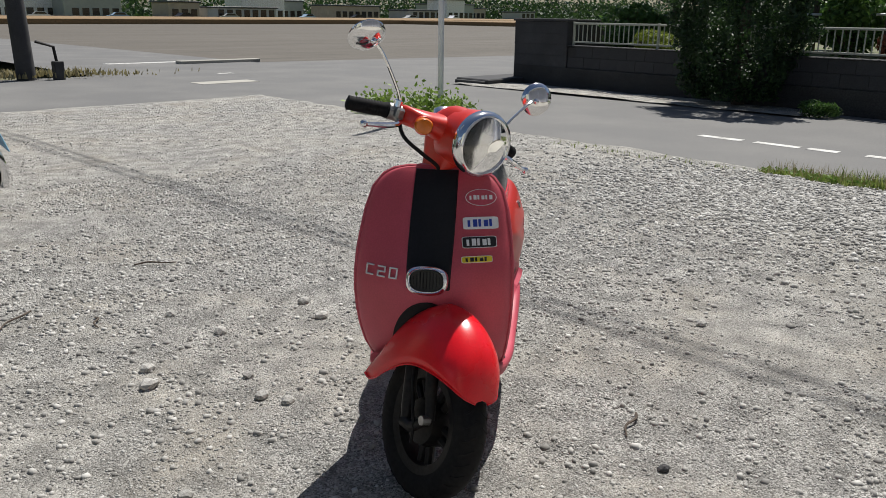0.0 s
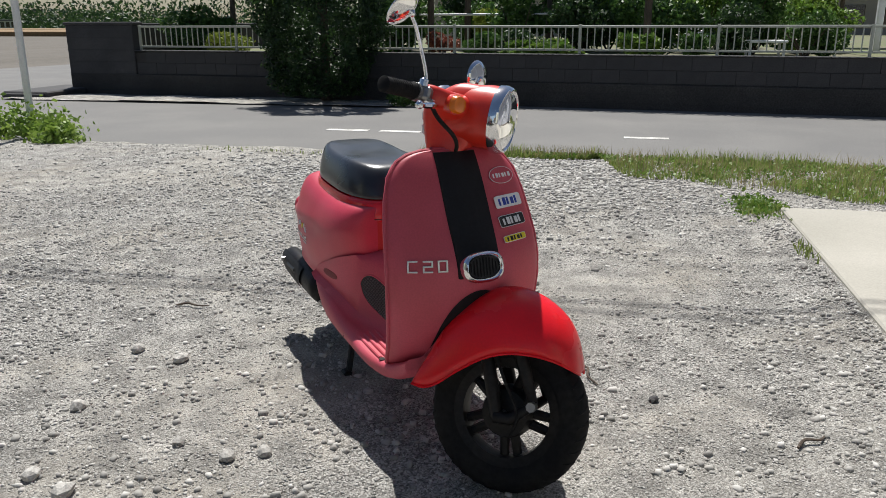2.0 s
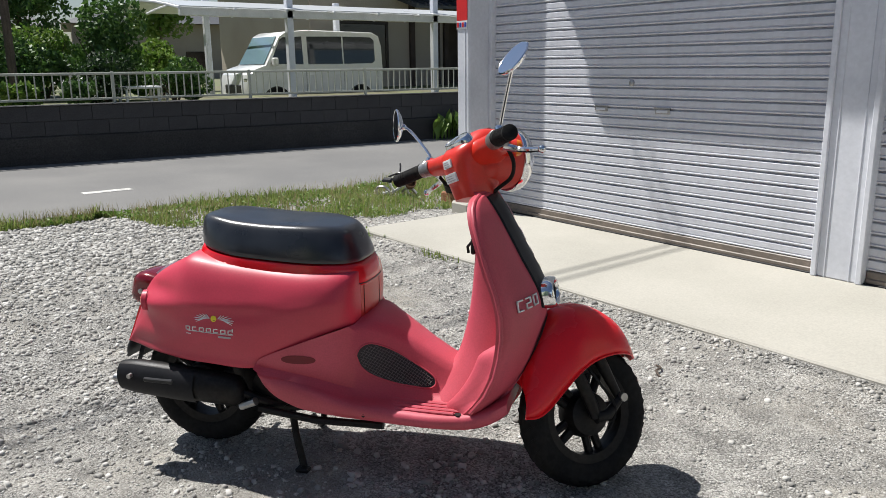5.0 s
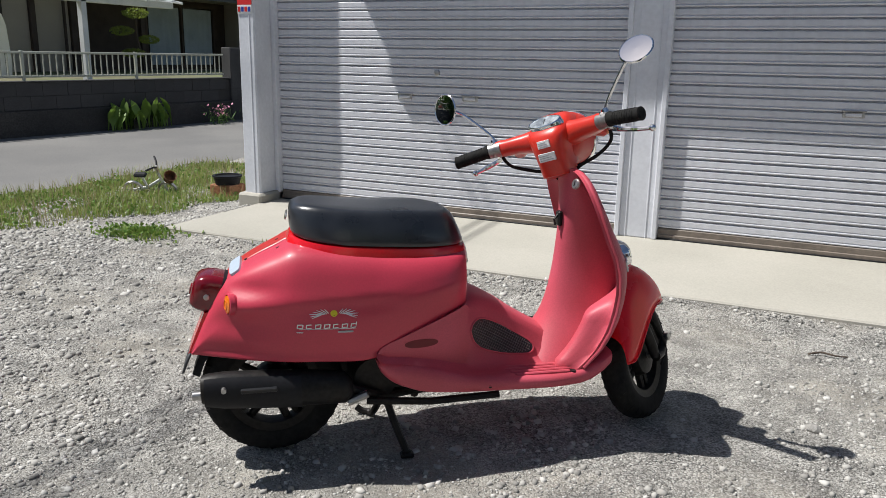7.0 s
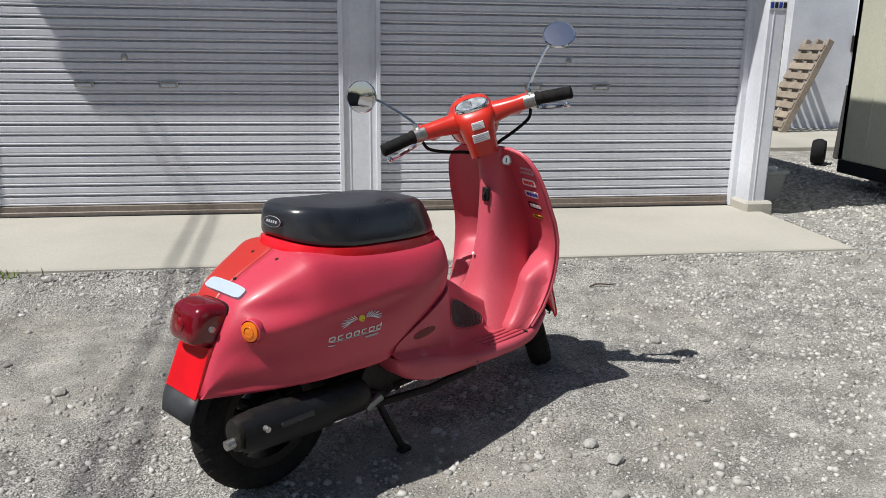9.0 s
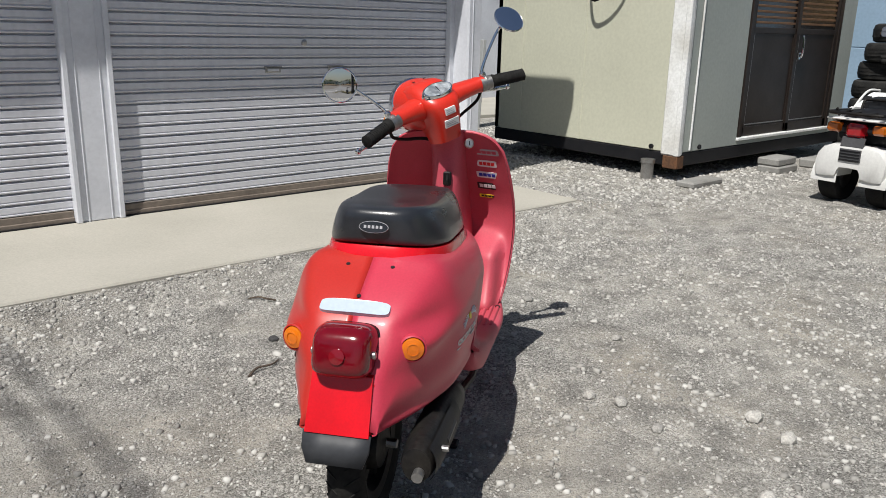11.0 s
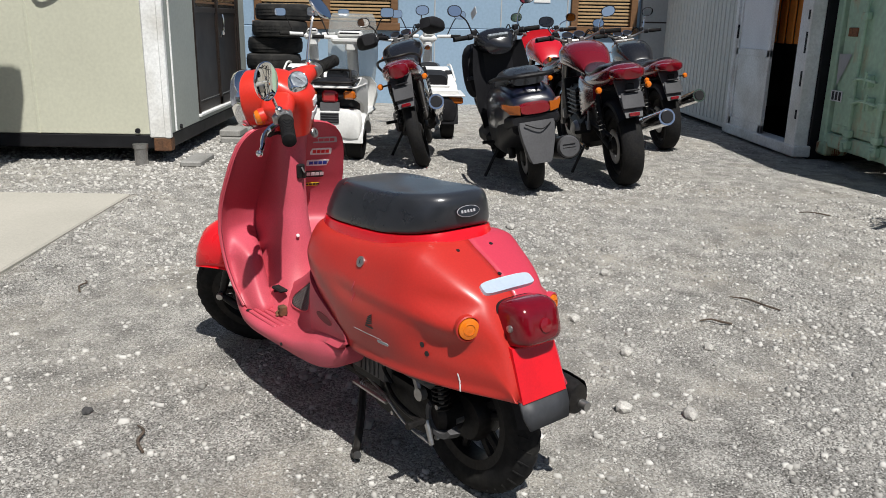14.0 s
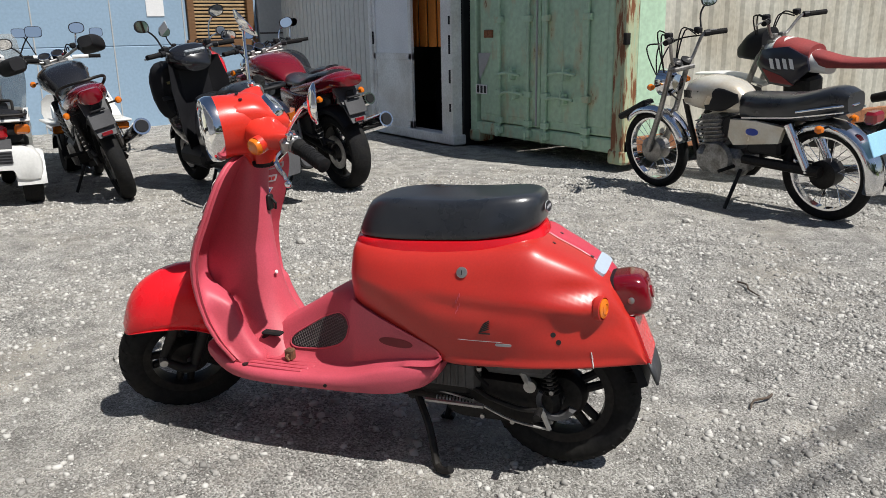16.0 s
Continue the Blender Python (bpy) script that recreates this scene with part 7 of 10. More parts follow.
pane([(0.36, 1.03), (1.13, 1.04), (0.88, 1.54), (0.80, 1.59), (0.36, 1.61)], 0.735, M["carglass"])
pane([(-0.62, 1.03), (0.24, 1.03), (0.24, 1.61), (-0.62, 1.62)], 0.735, M["carglass"])
pane([(-1.47, 1.10), (-1.40, 1.04), (-0.66, 1.03), (-0.66, 1.62), (-1.38, 1.61), (-1.47, 1.54)], 0.735, M["carglass"])
part("windscreen", loft([[(0.90 + d, y * 0.92, 1.61), (0.90 + d, -y * 0.92, 1.61), (1.235 + d, -y, 1.04), (1.235 + d, y, 1.04)] for d, y in ((0.0, 0.64), (0.014, 0.64))]), M["windscreen"], van)
for x in (-1.06, 1.02):
    arch = [(x + 0.33 * math.cos(t), 0.24 + 0.34 * math.sin(t)) for t in [math.pi * k / 14 for k in range(15)]]
    part("wheel_arch", loft([[(px, 0.70, pz) for px, pz in arch], [(px, 0.7385, pz) for px, pz in arch]]), M["darkprint"], van)
    wh = part("wheel", hoop([(0.17, -0.07), (0.27, -0.07), (0.285, -0.04), (0.285, 0.04), (0.27, 0.07), (0.17, 0.07)], 32), M["rubber"], van, "", m=pose(x, 0.672, 0.285))
    part("rim", hoop([(0.13, 0.05), (0.17, 0.075), (0.175, 0.0), (0.13, 0.0)], 28), M["alloy"], wh)
    for k in range(8):
        t = 2 * math.pi * k / 8
        part("spoke", tube([(0.03 * math.sin(t), 0.066, 0.03 * math.cos(t)), (0.16 * math.sin(t), 0.066, 0.16 * math.cos(t))], 0.016, 6), M["alloy"], wh)
    part("wheel", hoop([(0.03, -0.07), (0.27, -0.07), (0.285, -0.04), (0.285, 0.04), (0.27, 0.07), (0.03, 0.07)], 24), M["rubber"], van, "", m=pose(x, -0.66, 0.285))
part("head_lamp", box(1.53, 1.665, 0.48, 0.70, 0.62, 0.76, 0.03), M["chrome"], van)
part("fog_lamp", box(1.60, 1.69, 0.5, 0.64, 0.36, 0.44, 0.02), M["yellow"], van)
part("radiator_grille", box(1.62, 1.70, -0.42, 0.42, 0.42, 0.62, 0.02), M["darkprint"], van)
part("tail_light", box(-1.70, -1.62, 0.60, 0.70, 0.62, 0.98, 0.02), M["redlens"], van)
part("door_mirror", box(1.0, 1.12, 0.72, 0.88, 1.0, 1.17, 0.03), M["vanwhite"], van)
part("door_handle", box(0.06, 0.22, 0.735, 0.755, 0.78, 0.81, 0.006), M["vanwhite"], van)
part("door_handle", box(-0.5, -0.34, 0.735, 0.755, 0.78, 0.81, 0.006), M["vanwhite"], van)
part("side_stripe", box(-0.62, 0.0, 0.7345, 0.738, 0.90, 0.915, 0.001), M["blue"], van, "thin grey-blue print on the flank")
for x in (-0.64, 0.30, -1.53):
    part("door_seam", box(x - 0.004, x + 0.004, 0.732, 0.7365, 0.3, 0.92, 0.001), M["darkprint"], van)
part("sill", box(-1.5, 1.5, -0.71, 0.71, 0.15, 0.24, 0.02), M["black"], van)
# drive under the van
sheet("driveway", [(-20, 3.9), (-10.0, 3.9), (-9.6, 11.5), (-20, 11.5)], 0.17, M["pad"], "pale concrete drive behind the wall", "driveway")
carport = thing("carport", pose(0, 0, 0), "white aluminium carport with a curved translucent roof", "carport")
for x, y in ((-11.3, 5.55), (-11.3, 8.75), (-15.2, 5.55), (-15.2, 8.75)):
    part("post", box(x - 0.06, x + 0.06, y - 0.06, y + 0.06, 0.17, 2.6, 0.008), M["steelwhite"], carport)
part("beam", box(-11.36, -11.24, 3.6, 11.0, 1.98, 2.12, 0.01), M["steelwhite"], carport)
rings = []
for k in range(9):
    f = k / 8
    x, z = -11.0 - 4.6 * f, 2.05 + 0.42 * math.sin(math.pi * (0.12 + 0.6 * f)) - 0.1
    rings.append([(x, 3.5, z), (x, 11.0, z), (x, 11.0, z + 0.012), (x, 3.5, z + 0.012)])
part("roof_sheet", loft(rings), M["clearsheet"], carport, "", 60).visible_shadow = False
for k in range(9):
    y = 3.5 + 0.9375 * k
    part("rafter", tube([(r[0][0], y, r[0][2] - 0.02) for r in rings], 0.025, 6), M["steelwhite"], carport)

house = thing("house", pose(0, 0, 0), "older dwelling with a tiled roof and dark timber porch", "house")
HX = -17.0
part("wall", box(HX - 6, HX, 9.0, 13.4, 0.4, 3.6, 0.02), M["plaster"], house, "beige plaster wall")
part("wall", box(HX - 6, HX, 20.9, 22.0, 0.4, 3.6, 0.02), M["plaster"], house)
part("wall", box(HX - 6, HX - 1.2, 13.4, 20.9, 0.4, 3.6, 0.02), M["darkwood"], house, "dark porch wall")
part("wall", box(HX - 6, HX, 13.4, 20.9, 2.75, 3.6, 0.02), M["plaster"], house)
for y in (12.2, 13.4, 15.8, 20.85):
    part("timber_post", box(HX - 0.05, HX + 0.09, y - 0.08, y + 0.08, 0.4, 3.0, 0.01), M["darkwood"], house)
win = part("window", join(box(HX - 1.2, HX - 1.12, 17.1, 17.2, 0.7, 2.6, 0.01), box(HX - 1.2, HX - 1.12, 18.66, 18.74, 0.7, 2.6, 0.01), box(HX - 1.2, HX - 1.12, 20.2, 20.3, 0.7, 2.6, 0.01), box(HX - 1.2, HX - 1.1, 17.1, 20.3, 2.55, 2.66, 0.01)), M["darkwood"], house)
for y0 in (17.22, 18.76):
    part("pane", box(HX - 1.19, HX - 1.17, y0, y0 + 1.42, 0.7, 2.55, 0.002), M["darkglass"], win)
    part("curtain", loft([[(HX - 1.15 + 0.02 * math.sin(k * 1.6), y0 + 0.03 + 0.066 * k, z) for k in range(21)] for z in (0.72, 2.5)], False), M["curtain"], win, "pale blue-grey curtain", 60)
for y0, y1 in ((9.8, 11.4),):
    w2 = part("window", join(box(HX - 0.03, HX + 0.05, y0, y0 + 0.08, 1.1, 2.3, 0.01), box(HX - 0.03, HX + 0.05, y1 - 0.08, y1, 1.1, 2.3, 0.01), box(HX - 0.03, HX + 0.06, y0, y1, 1.02, 1.12, 0.01), box(HX - 0.03, HX + 0.06, y0, y1, 2.25, 2.33, 0.01)), M["bronze"], house)
    part("pane", box(HX + 0.004, HX + 0.012, y0 + 0.05, y1 - 0.05, 1.1, 2.3, 0.002), M["darkglass"], w2)
part("porch_roof", loft([[(HX - 2.0, y, 3.6), (HX + 1.1, y, 2.72), (HX + 1.1, y, 2.64), (HX - 2.0, y, 3.5)] for y in (11.6, 22.5)]), M["tile"], house, "dark tiled porch roof")
for k in range(40):
    y = 11.65 + 0.27 * k
    part("roof_roll", tube([(HX - 2.0, y, 3.62), (HX + 1.12, y, 2.73)], 0.035, 6), M["tile"], house)
part("roof", loft([[(HX - 6.8, y, 3.4), (HX - 3.0, y, 6.0), (HX + 0.9, y, 3.6), (HX + 0.9, y, 3.5), (HX - 3.0, y, 5.85), (HX - 6.8, y, 3.3)] for y in (8.2, 23.0)]), M["tile"], house)
part("gutter_pipe", tube([(HX + 0.16, 13.0, 2.7), (HX + 0.16, 13.05, 2.4), (HX + 0.1, 13.1, 0.6)], 0.04, 8), M["darkwood"], house)
for x, y, sc in ((-15.3, 13.9, 1.0),):
    ob = thing("cloud_pruned_tree", pose(x, y, 0.58), "small cloud-pruned tree with yellow-green pads", "tree")
    part("trunk", tube(smooth_line([(0, 0, 0), (0.08, 0.05, 0.5), (-0.05, 0.1, 0.9), (0.05, 0.0, 1.5)], 4), [0.05 - 0.003 * k for k in range(13)], 7), M["bark"], ob)
    for dx, dy, dz, r in ((0.05, 0.0, 1.5, 0.34), (-0.1, -0.35, 1.05, 0.3), (0.1, 0.36, 0.85, 0.28), (0.0, -0.1, 0.5, 0.3)):
        p = rng.normal(size=(700, 3))
        p /= np.linalg.norm(p, axis=1)[:, None]
        p = p * rng.uniform(0.7, 1.0, 700)[:, None] * np.array([r, r, r * 0.42]) + np.array([dx, dy, dz])
        part("pad", leaf_mesh("pad", p, 0.05, M["leaf_yellow"]), None, ob)

# farther houses and a tree line
for x, y, w, d, h in ((-42, 4.0, 9, 7, 3.0), (-46, 14.0, 10, 8, 3.4), (-40, -4.0, 8, 7, 2.8)):
    ob = thing("far_house", pose(x, y, 0, 0, 0, rng.uniform(-15, 15)), "distant dwelling with a grey tiled hip roof", "house", "houses across the fields")
    part("wall", box(-w / 2, w / 2, -d / 2, d / 2, -0.34, h, 0.02), M["plaster"], ob)
    part("roof", loft([[(-w / 2 - 0.5, -d / 2 - 0.5, h), (w / 2 + 0.5, -d / 2 - 0.5, h), (w / 2 + 0.5, d / 2 + 0.5, h), (-w / 2 - 0.5, d / 2 + 0.5, h)], [(-w / 4, -0.2, h + 1.7), (w / 4, -0.2, h + 1.7), (w / 4, 0.2, h + 1.7), (-w / 4, 0.2, h + 1.7)]]), M["tile"], ob)
    for k in range(4):
        part("window", box(w / 2 - 0.02, w / 2 + 0.04, -d / 2 + 0.6 + 1.6 * k, -d / 2 + 1.6 + 1.6 * k, 0.9, 2.0, 0.02), M["darkglass"], ob)

# wheat and buildings across the field
wheat = tagged(part("wheat_field", None or (lambda f: f)(box(-150, -9.9, -150, -95, -0.3, 0.42, 0.05)), M["wheat"]), "band of ripe orange-brown wheat beyond the ploughed field", "wheat field", "", "structure")
structure("far_wheat", box(-190, -82, -95, -40, -0.3, 0.35, 0.05), M["wheat"], "ripe wheat beside the ploughed field", "wheat field")
for k in range(16):
    x, y = -200 + 13.5 * k, -175 - 12 * math.sin(k * 1.3)
    w, h = 7 + 5 * ((k * 7) % 3), 2.2 + 1.0 * ((k * 5) % 4)
    ob = thing("far_building", pose(x, y, 0), "low distant roadside building", "building", "buildings across the field")
    part("wall", box(-w / 2, w / 2, -4, 4, -0.34, h, 0.05), M[("greywall", "plaster", "officegrey", "framewhite")[k % 4]], ob)
    part("roof", box(-w / 2 - 0.3, w / 2 + 0.3, -4.3, 4.3, h, h + 0.35, 0.05), M["tile"], ob)
    for j in range(int(w / 2.2)):
        part("window", box(-w / 2 + 0.6 + 2.1 * j, -w / 2 + 2.0 + 2.1 * j, 3.98, 4.06, 0.4, 1.9, 0.02), M["darkglass"], ob)
for k in range(12):
    x, y = -150 + 12.6 * k, -160 + 6 * math.cos(k)
    ob = thing("far_car", pose(x, y, -0.3, 0, 0, rng.uniform(-20, 20)), "small car parked far across the field", "car", "cars across the field")
    part("body", loft([[(px, s * 0.8, pz) for px, pz in ((-2, 0.3), (-2, 0.8), (-1.6, 0.95), (-1.1, 1.45), (0.5, 1.45), (1.1, 0.95), (2, 0.8), (2, 0.3))] for s in (-1, 1)]), M[("vanwhite", "greywall", "darkprint", "bluewall")[k % 4]], ob)
    part("glass", loft([[(px, s * 0.81, pz) for px, pz in ((-1.4, 0.98), (-1.0, 1.38), (0.45, 1.38), (0.95, 0.98))] for s in (-1, 1)]), M["carglass"], ob)
p = np.stack([rng.uniform(-420, 160, 44000), rng.uniform(-300, -230, 44000), rng.uniform(-0.3, 1, 44000) ** 2 * 8], 1)
q = np.stack([rng.uniform(-330, -250, 26000), rng.uniform(-260, 260, 26000), rng.uniform(-0.3, 1, 26000) ** 2 * 10], 1)
tagged(part("tree_line", leaf_mesh("tree_line", np.concatenate([p, q]), 1.7, M["leaf_dark"]), None), "far band of trees along the horizon", "trees", "", "stuff")


M["singlestone"] = surface("weathered_stone", (0.40, 0.385, 0.355), 0.85, var=0.25, scale=30, fine=200, bump=0.3, second=(0.30, 0.29, 0.27), random=0.25)

# ---- loose stones on the yard ----
def yard_height(x, y):
    h = 0.010 * noise.noise((x * 1.3, y * 1.3, 3.0)) + 0.005 * noise.noise((x * 5.2, y * 5.2, 9.0))
    d = x + 5.15 + 0.12 * noise.noise((0, y * 1.7, 0))
    return h - 0.07 * max(0.0, 1 - max(0.0, d) / 0.9) ** 1.5 + bank(x, y)


def stone_bed(name, xy, radius, flat, label, fine=False):
    """Angular crushed stones, each a dented chip sunk a little into the ground."""
    if fine:
        base = np.array([(1, 0.2, 0), (-1, -0.1, 0.1), (0.1, 1, 0), (-0.2, -1, 0), (0.1, 0, 1), (0, 0.1, -1)])
        faces = np.array([(0, 2, 4), (2, 1, 4), (1, 3, 4), (3, 0, 4), (2, 0, 5), (1, 2, 5), (3, 1, 5), (0, 3, 5)])
    else:
        base = np.array([(-1, -0.8, -0.7), (0.9, -1, -0.8), (1, 0.9, -0.7), (-0.8, 1, -0.8), (-0.7, -0.6, 0.8), (0.6, -0.75, 0.6), (0.75, 0.6, 0.9), (-0.6, 0.7, 0.7)]) * 0.72
        faces = np.array([(4, 5, 6), (4, 6, 7), (0, 1, 5), (0, 5, 4), (1, 2, 6), (1, 6, 5), (2, 3, 7), (2, 7, 6), (3, 0, 4), (3, 4, 7), (1, 0, 3), (1, 3, 2)])
    nv = len(base)
    n = len(xy)
    V = base[None] * (1 + rng.uniform(-0.32, 0.32, (n, nv, 3)))
    a = rng.uniform(0, 2 * np.pi, n)
    s = radius[:, None] * np.stack([rng.uniform(0.8, 1.35, n), rng.uniform(0.7, 1.0, n), rng.uniform(flat * 0.75, flat * 1.25, n)], 1)
    V = V * s[:, None, :]
    c, q = np.cos(a)[:, None], np.sin(a)[:, None]
    x, y = V[..., 0] * c - V[..., 1] * q, V[..., 0] * q + V[..., 1] * c
    z = np.array([yard_height(px, py) for px, py in xy])
    V = np.stack([x + xy[:, :1], y + xy[:, 1:], V[..., 2] + (z + 0.16 * radius * flat)[:, None]], -1).reshape(-1, 3)
    F = (faces[None] + (np.arange(n) * nv)[:, None, None]).reshape(-1, 3)
    me = array_mesh(name, V, F, M["stones"])
    return tagged(part(name, me, None), label, "gravel", "", "stuff")


def clear_of_pad(xy):
    return xy[~((np.abs(xy[:, 0]) < 2.70) & (xy[:, 1] > 1.64)) & ~((xy[:, 1] > 2.6) & (np.abs(xy[:, 0]) < 3.05))]


def yard_patch(xy, f, seed):
    return np.array([noise.noise((px * f, py * f, seed)) + 0.5 * noise.noise((px * f * 2.7, py * f * 2.7, seed + 4)) for px, py in xy])


n = 150000
r, a = 3.9 * np.sqrt(rng.uniform(0, 1, n)), rng.uniform(0, 2 * np.pi, n)
xy = clear_of_pad(np.stack([r * np.cos(a), r * np.sin(a)], 1))
keep = yard_patch(xy, 1.1, 5.0) > rng.uniform(-0.75, 0.35, len(xy))
xy = xy[keep]
stone_bed("loose_gravel", xy, rng.uniform(0.0026, 0.0065, len(xy)), 0.6, "fine crushed grey gravel over the yard", True)
n = 125000
r, a = 4.2 * np.sqrt(rng.uniform(0, 1, n)), rng.uniform(0, 2 * np.pi, n)
xy = clear_of_pad(np.stack([r * np.cos(a), r * np.sin(a)], 1))
keep = yard_patch(xy, 0.8, 15.0) + 0.35 * yard_patch(xy, 5.0, 35.0) > rng.uniform(-0.55, 0.6, len(xy))
xy = xy[keep]
stone_bed("loose_gravel", xy, 0.0046 + 0.012 * rng.uniform(0, 1, len(xy)) ** 2.8, 0.75, "loose angular grey stones over the yard")
n = 2600
r, a = 4.3 * np.sqrt(rng.uniform(0, 1, n)), rng.uniform(0, 2 * np.pi, n)
xy = clear_of_pad(np.stack([r * np.cos(a), r * np.sin(a)], 1))
xy = xy[yard_patch(xy, 1.3, 45.0) > rng.uniform(-0.5, 0.7, len(xy))]
stone_bed("loose_gravel", xy, 0.010 + 0.013 * rng.uniform(0, 1, len(xy)) ** 3, 0.6, "scattered larger crushed stones over the yard")
n = 70000
xy = np.stack([rng.uniform(-4.9, 9.0, n), rng.uniform(-8.5, 4.5, n)], 1)
xy = clear_of_pad(xy[np.hypot(xy[:, 0], xy[:, 1]) > 3.6])
xy = xy[yard_patch(xy, 0.7, 25.0) > rng.uniform(-0.8, 0.45, len(xy))]
stone_bed("loose_gravel", xy, 0.006 + 0.013 * rng.uniform(0, 1, len(xy)) ** 3, 0.55, "coarser loose gravel towards the edges of the yard")
n = 7000
xy = np.stack([rng.normal(-3.7, 0.7, n), rng.normal(-0.4, 0.9, n)], 1)
stone_bed("loose_gravel", xy[xy[:, 0] > -4.7], rng.uniform(0.010, 0.026, len(xy[xy[:, 0] > -4.7])), 0.65, "heap of clean pale gravel by the road")
xy = np.stack([rng.uniform(3.1, 5.4, 5200), rng.uniform(1.2, 5.2, 5200)], 1)
stone_bed("loose_gravel", xy, rng.uniform(0.010, 0.024, 5200), 0.65, "coarse pale gravel beside the site office")

# single larger stones and twigs that lie about
for x, y, s in ((0.51, -0.47, 0.024), (0.52, -0.21, 0.026), (0.80, -0.62, 0.035), (-0.03, 0.83, 0.02), (2.17, -0.65, 0.035), (0.40, -0.87, 0.03), (1.05, 0.56, 0.024), (1.0, 0.05, 0.022), (-0.04, -0.95, 0.03), (0.0, -0.76, 0.032), (-1.1, 0.35, 0.026), (0.56, -0.3, 0.028), (1.35, -1.0, 0.03), (0.75, -0.75, 0.03), (0.46, -1.18, 0.024), (-1.5, 1.55, 0.03), (1.2, -2.7, 0.03)):
    corner = [(px * s, py * s * 0.8, pz * s * 0.6) for px, py, pz in [(math.sin(t) * math.cos(p + 0.5 * i), math.sin(t) * math.sin(p + 0.5 * i), math.cos(t)) for i, t in enumerate((0.45, 1.1, 1.75, 2.5)) for p in [2 * math.pi * j / 6 for j in range(6)]]]
    V = [tuple(Vector(v) * (1 + 0.3 * noise.noise((v[0] / s * 1.7 + x * 9, v[1] / s * 1.7 + y * 7, v[2] / s * 2)))) for v in corner]
    F = [(i * 6 + (j + 1) % 6, i * 6 + j, (i + 1) * 6 + j, (i + 1) * 6 + (j + 1) % 6) for i in range(3) for j in range(6)] + [(0, 1, 2, 3, 4, 5), (23, 22, 21, 20, 19, 18)]
    tagged(part("stone", (V, F), M["singlestone"] if s > 0.021 else M["wallblock"], None, "", 12, m=pose(x, y, yard_height(x, y) + s * 0.3, 0, 0, 90 * noise.noise((x, y, 0)))), "single larger grey stone on the gravel", "stone", "larger stones on the yard")
for x, y, L, a in ((0.95, -1.55, 0.22, 40), (-0.5, -1.0, 0.14, 95), (-0.18, 0.62, 0.16, 20), (0.72, -1.3, 0.12, 70), (0.15, 1.25, 0.12, 130), (1.1, 1.3, 0.15, 10), (0.2, -1.9, 0.2, 150), (2.6, -2.6, 0.18, 60)):
    tagged(part("twig", tube(smooth_line([(-L / 2, 0, 0), (-L / 6, 0.012, 0.008), (L / 6, -0.006, 0.006), (L / 2, 0.01, 0.0)], 4), [0.004, 0.0042, 0.0045, 0.0045, 0.0045, 0.0042, 0.004, 0.004, 0.0038, 0.0036, 0.0033, 0.003, 0.0022], 6), M["bark"], None, m=pose(x, y, yard_height(x, y) + 0.006, 0, 0, a)), "short dry brown twig on the gravel", "twig", "twigs on the yard")

# ---- grass and weeds ----
def grass_bed(name, xy, height, material, label, width=0.007):
    n = len(xy)
    z0 = np.array([yard_height(px, py) for px, py in xy]) - 0.01
    a = rng.uniform(0, 2 * np.pi, n)
    hgt = height * rng.uniform(0.5, 1.25, n)
    lean = hgt * rng.uniform(0.1, 0.7, n)
    d = np.stack([np.cos(a), np.sin(a), np.zeros(n)], 1)
    s = np.stack([-np.sin(a), np.cos(a), np.zeros(n)], 1) * (width * rng.uniform(0.5, 1.3, n))[:, None]
    base = np.column_stack([xy, z0])
    up = np.zeros((n, 3))
    up[:, 2] = 1
    m1 = base + d * (lean * 0.3)[:, None] + up * (hgt * 0.6)[:, None]
    tip = base + d * lean[:, None] + up * hgt[:, None]
    V = np.stack([base - s, base + s, m1 + s * 0.8, m1 - s * 0.8, tip], 1).reshape(-1, 3)
    i = np.arange(n)[:, None] * 5
    F = np.concatenate([i + np.array([[0, 1, 2]]), i + np.array([[0, 2, 3]]), i + np.array([[3, 2, 4]])])
    return tagged(part(name, array_mesh(name, V, F, M[material]), None), label, "grass", "", "stuff")


def in_strip(n):
    """Places in the wedge of grass between the road and the apron."""
    y = -1.1 + 5.6 * rng.uniform(0, 1, n) ** 0.75
    far = -4.93 + 0.05 * np.sin(y * 3)
    near = np.interp(y, [-1.1, -0.6, 0.0, 0.42, 0.52, 0.6, 0.7, 1.0, 1.4, 1.8, 2.4, 4.5], [-4.62, -4.58, -4.62, -4.68, -4.90, -4.5, -3.95, -3.72, -3.60, -3.40, -3.15, -3.1]) + 0.06 * np.sin(y * 9.3)
    return np.stack([far + (near - far) * rng.uniform(0, 1, n), y], 1)


xy = in_strip(38000)
clump = np.array([noise.noise((px * 2.1, py * 2.1, 1.0)) for px, py in xy])
xy = xy[clump > rng.uniform(-0.45, 0.25, len(xy))]
grass_bed("roadside_grass", xy, 0.052, "grass", "fresh green grass strip between road and apron", 0.0042)
xy = in_strip(5000)
clump = np.array([noise.noise((px * 1.6, py * 1.6, 8.0)) for px, py in xy])
grass_bed("tall_grass", xy[clump > rng.uniform(0.0, 0.4, len(xy))], 0.12, "grass", "taller green grass tufts by the road", 0.0036)
grass_bed("dry_grass", in_strip(4200), 0.12, "straw", "pale dry stalks among the roadside grass", 0.0022)
xy = in_strip(7500)
xy = xy[np.array([noise.noise((px * 2.6, py * 2.6, 12.0)) for px, py in xy]) > rng.uniform(-0.35, 0.3, len(xy))]
p = np.column_stack([xy, np.array([yard_height(px, py) for px, py in xy]) + rng.uniform(0.004, 0.05, len(xy))])
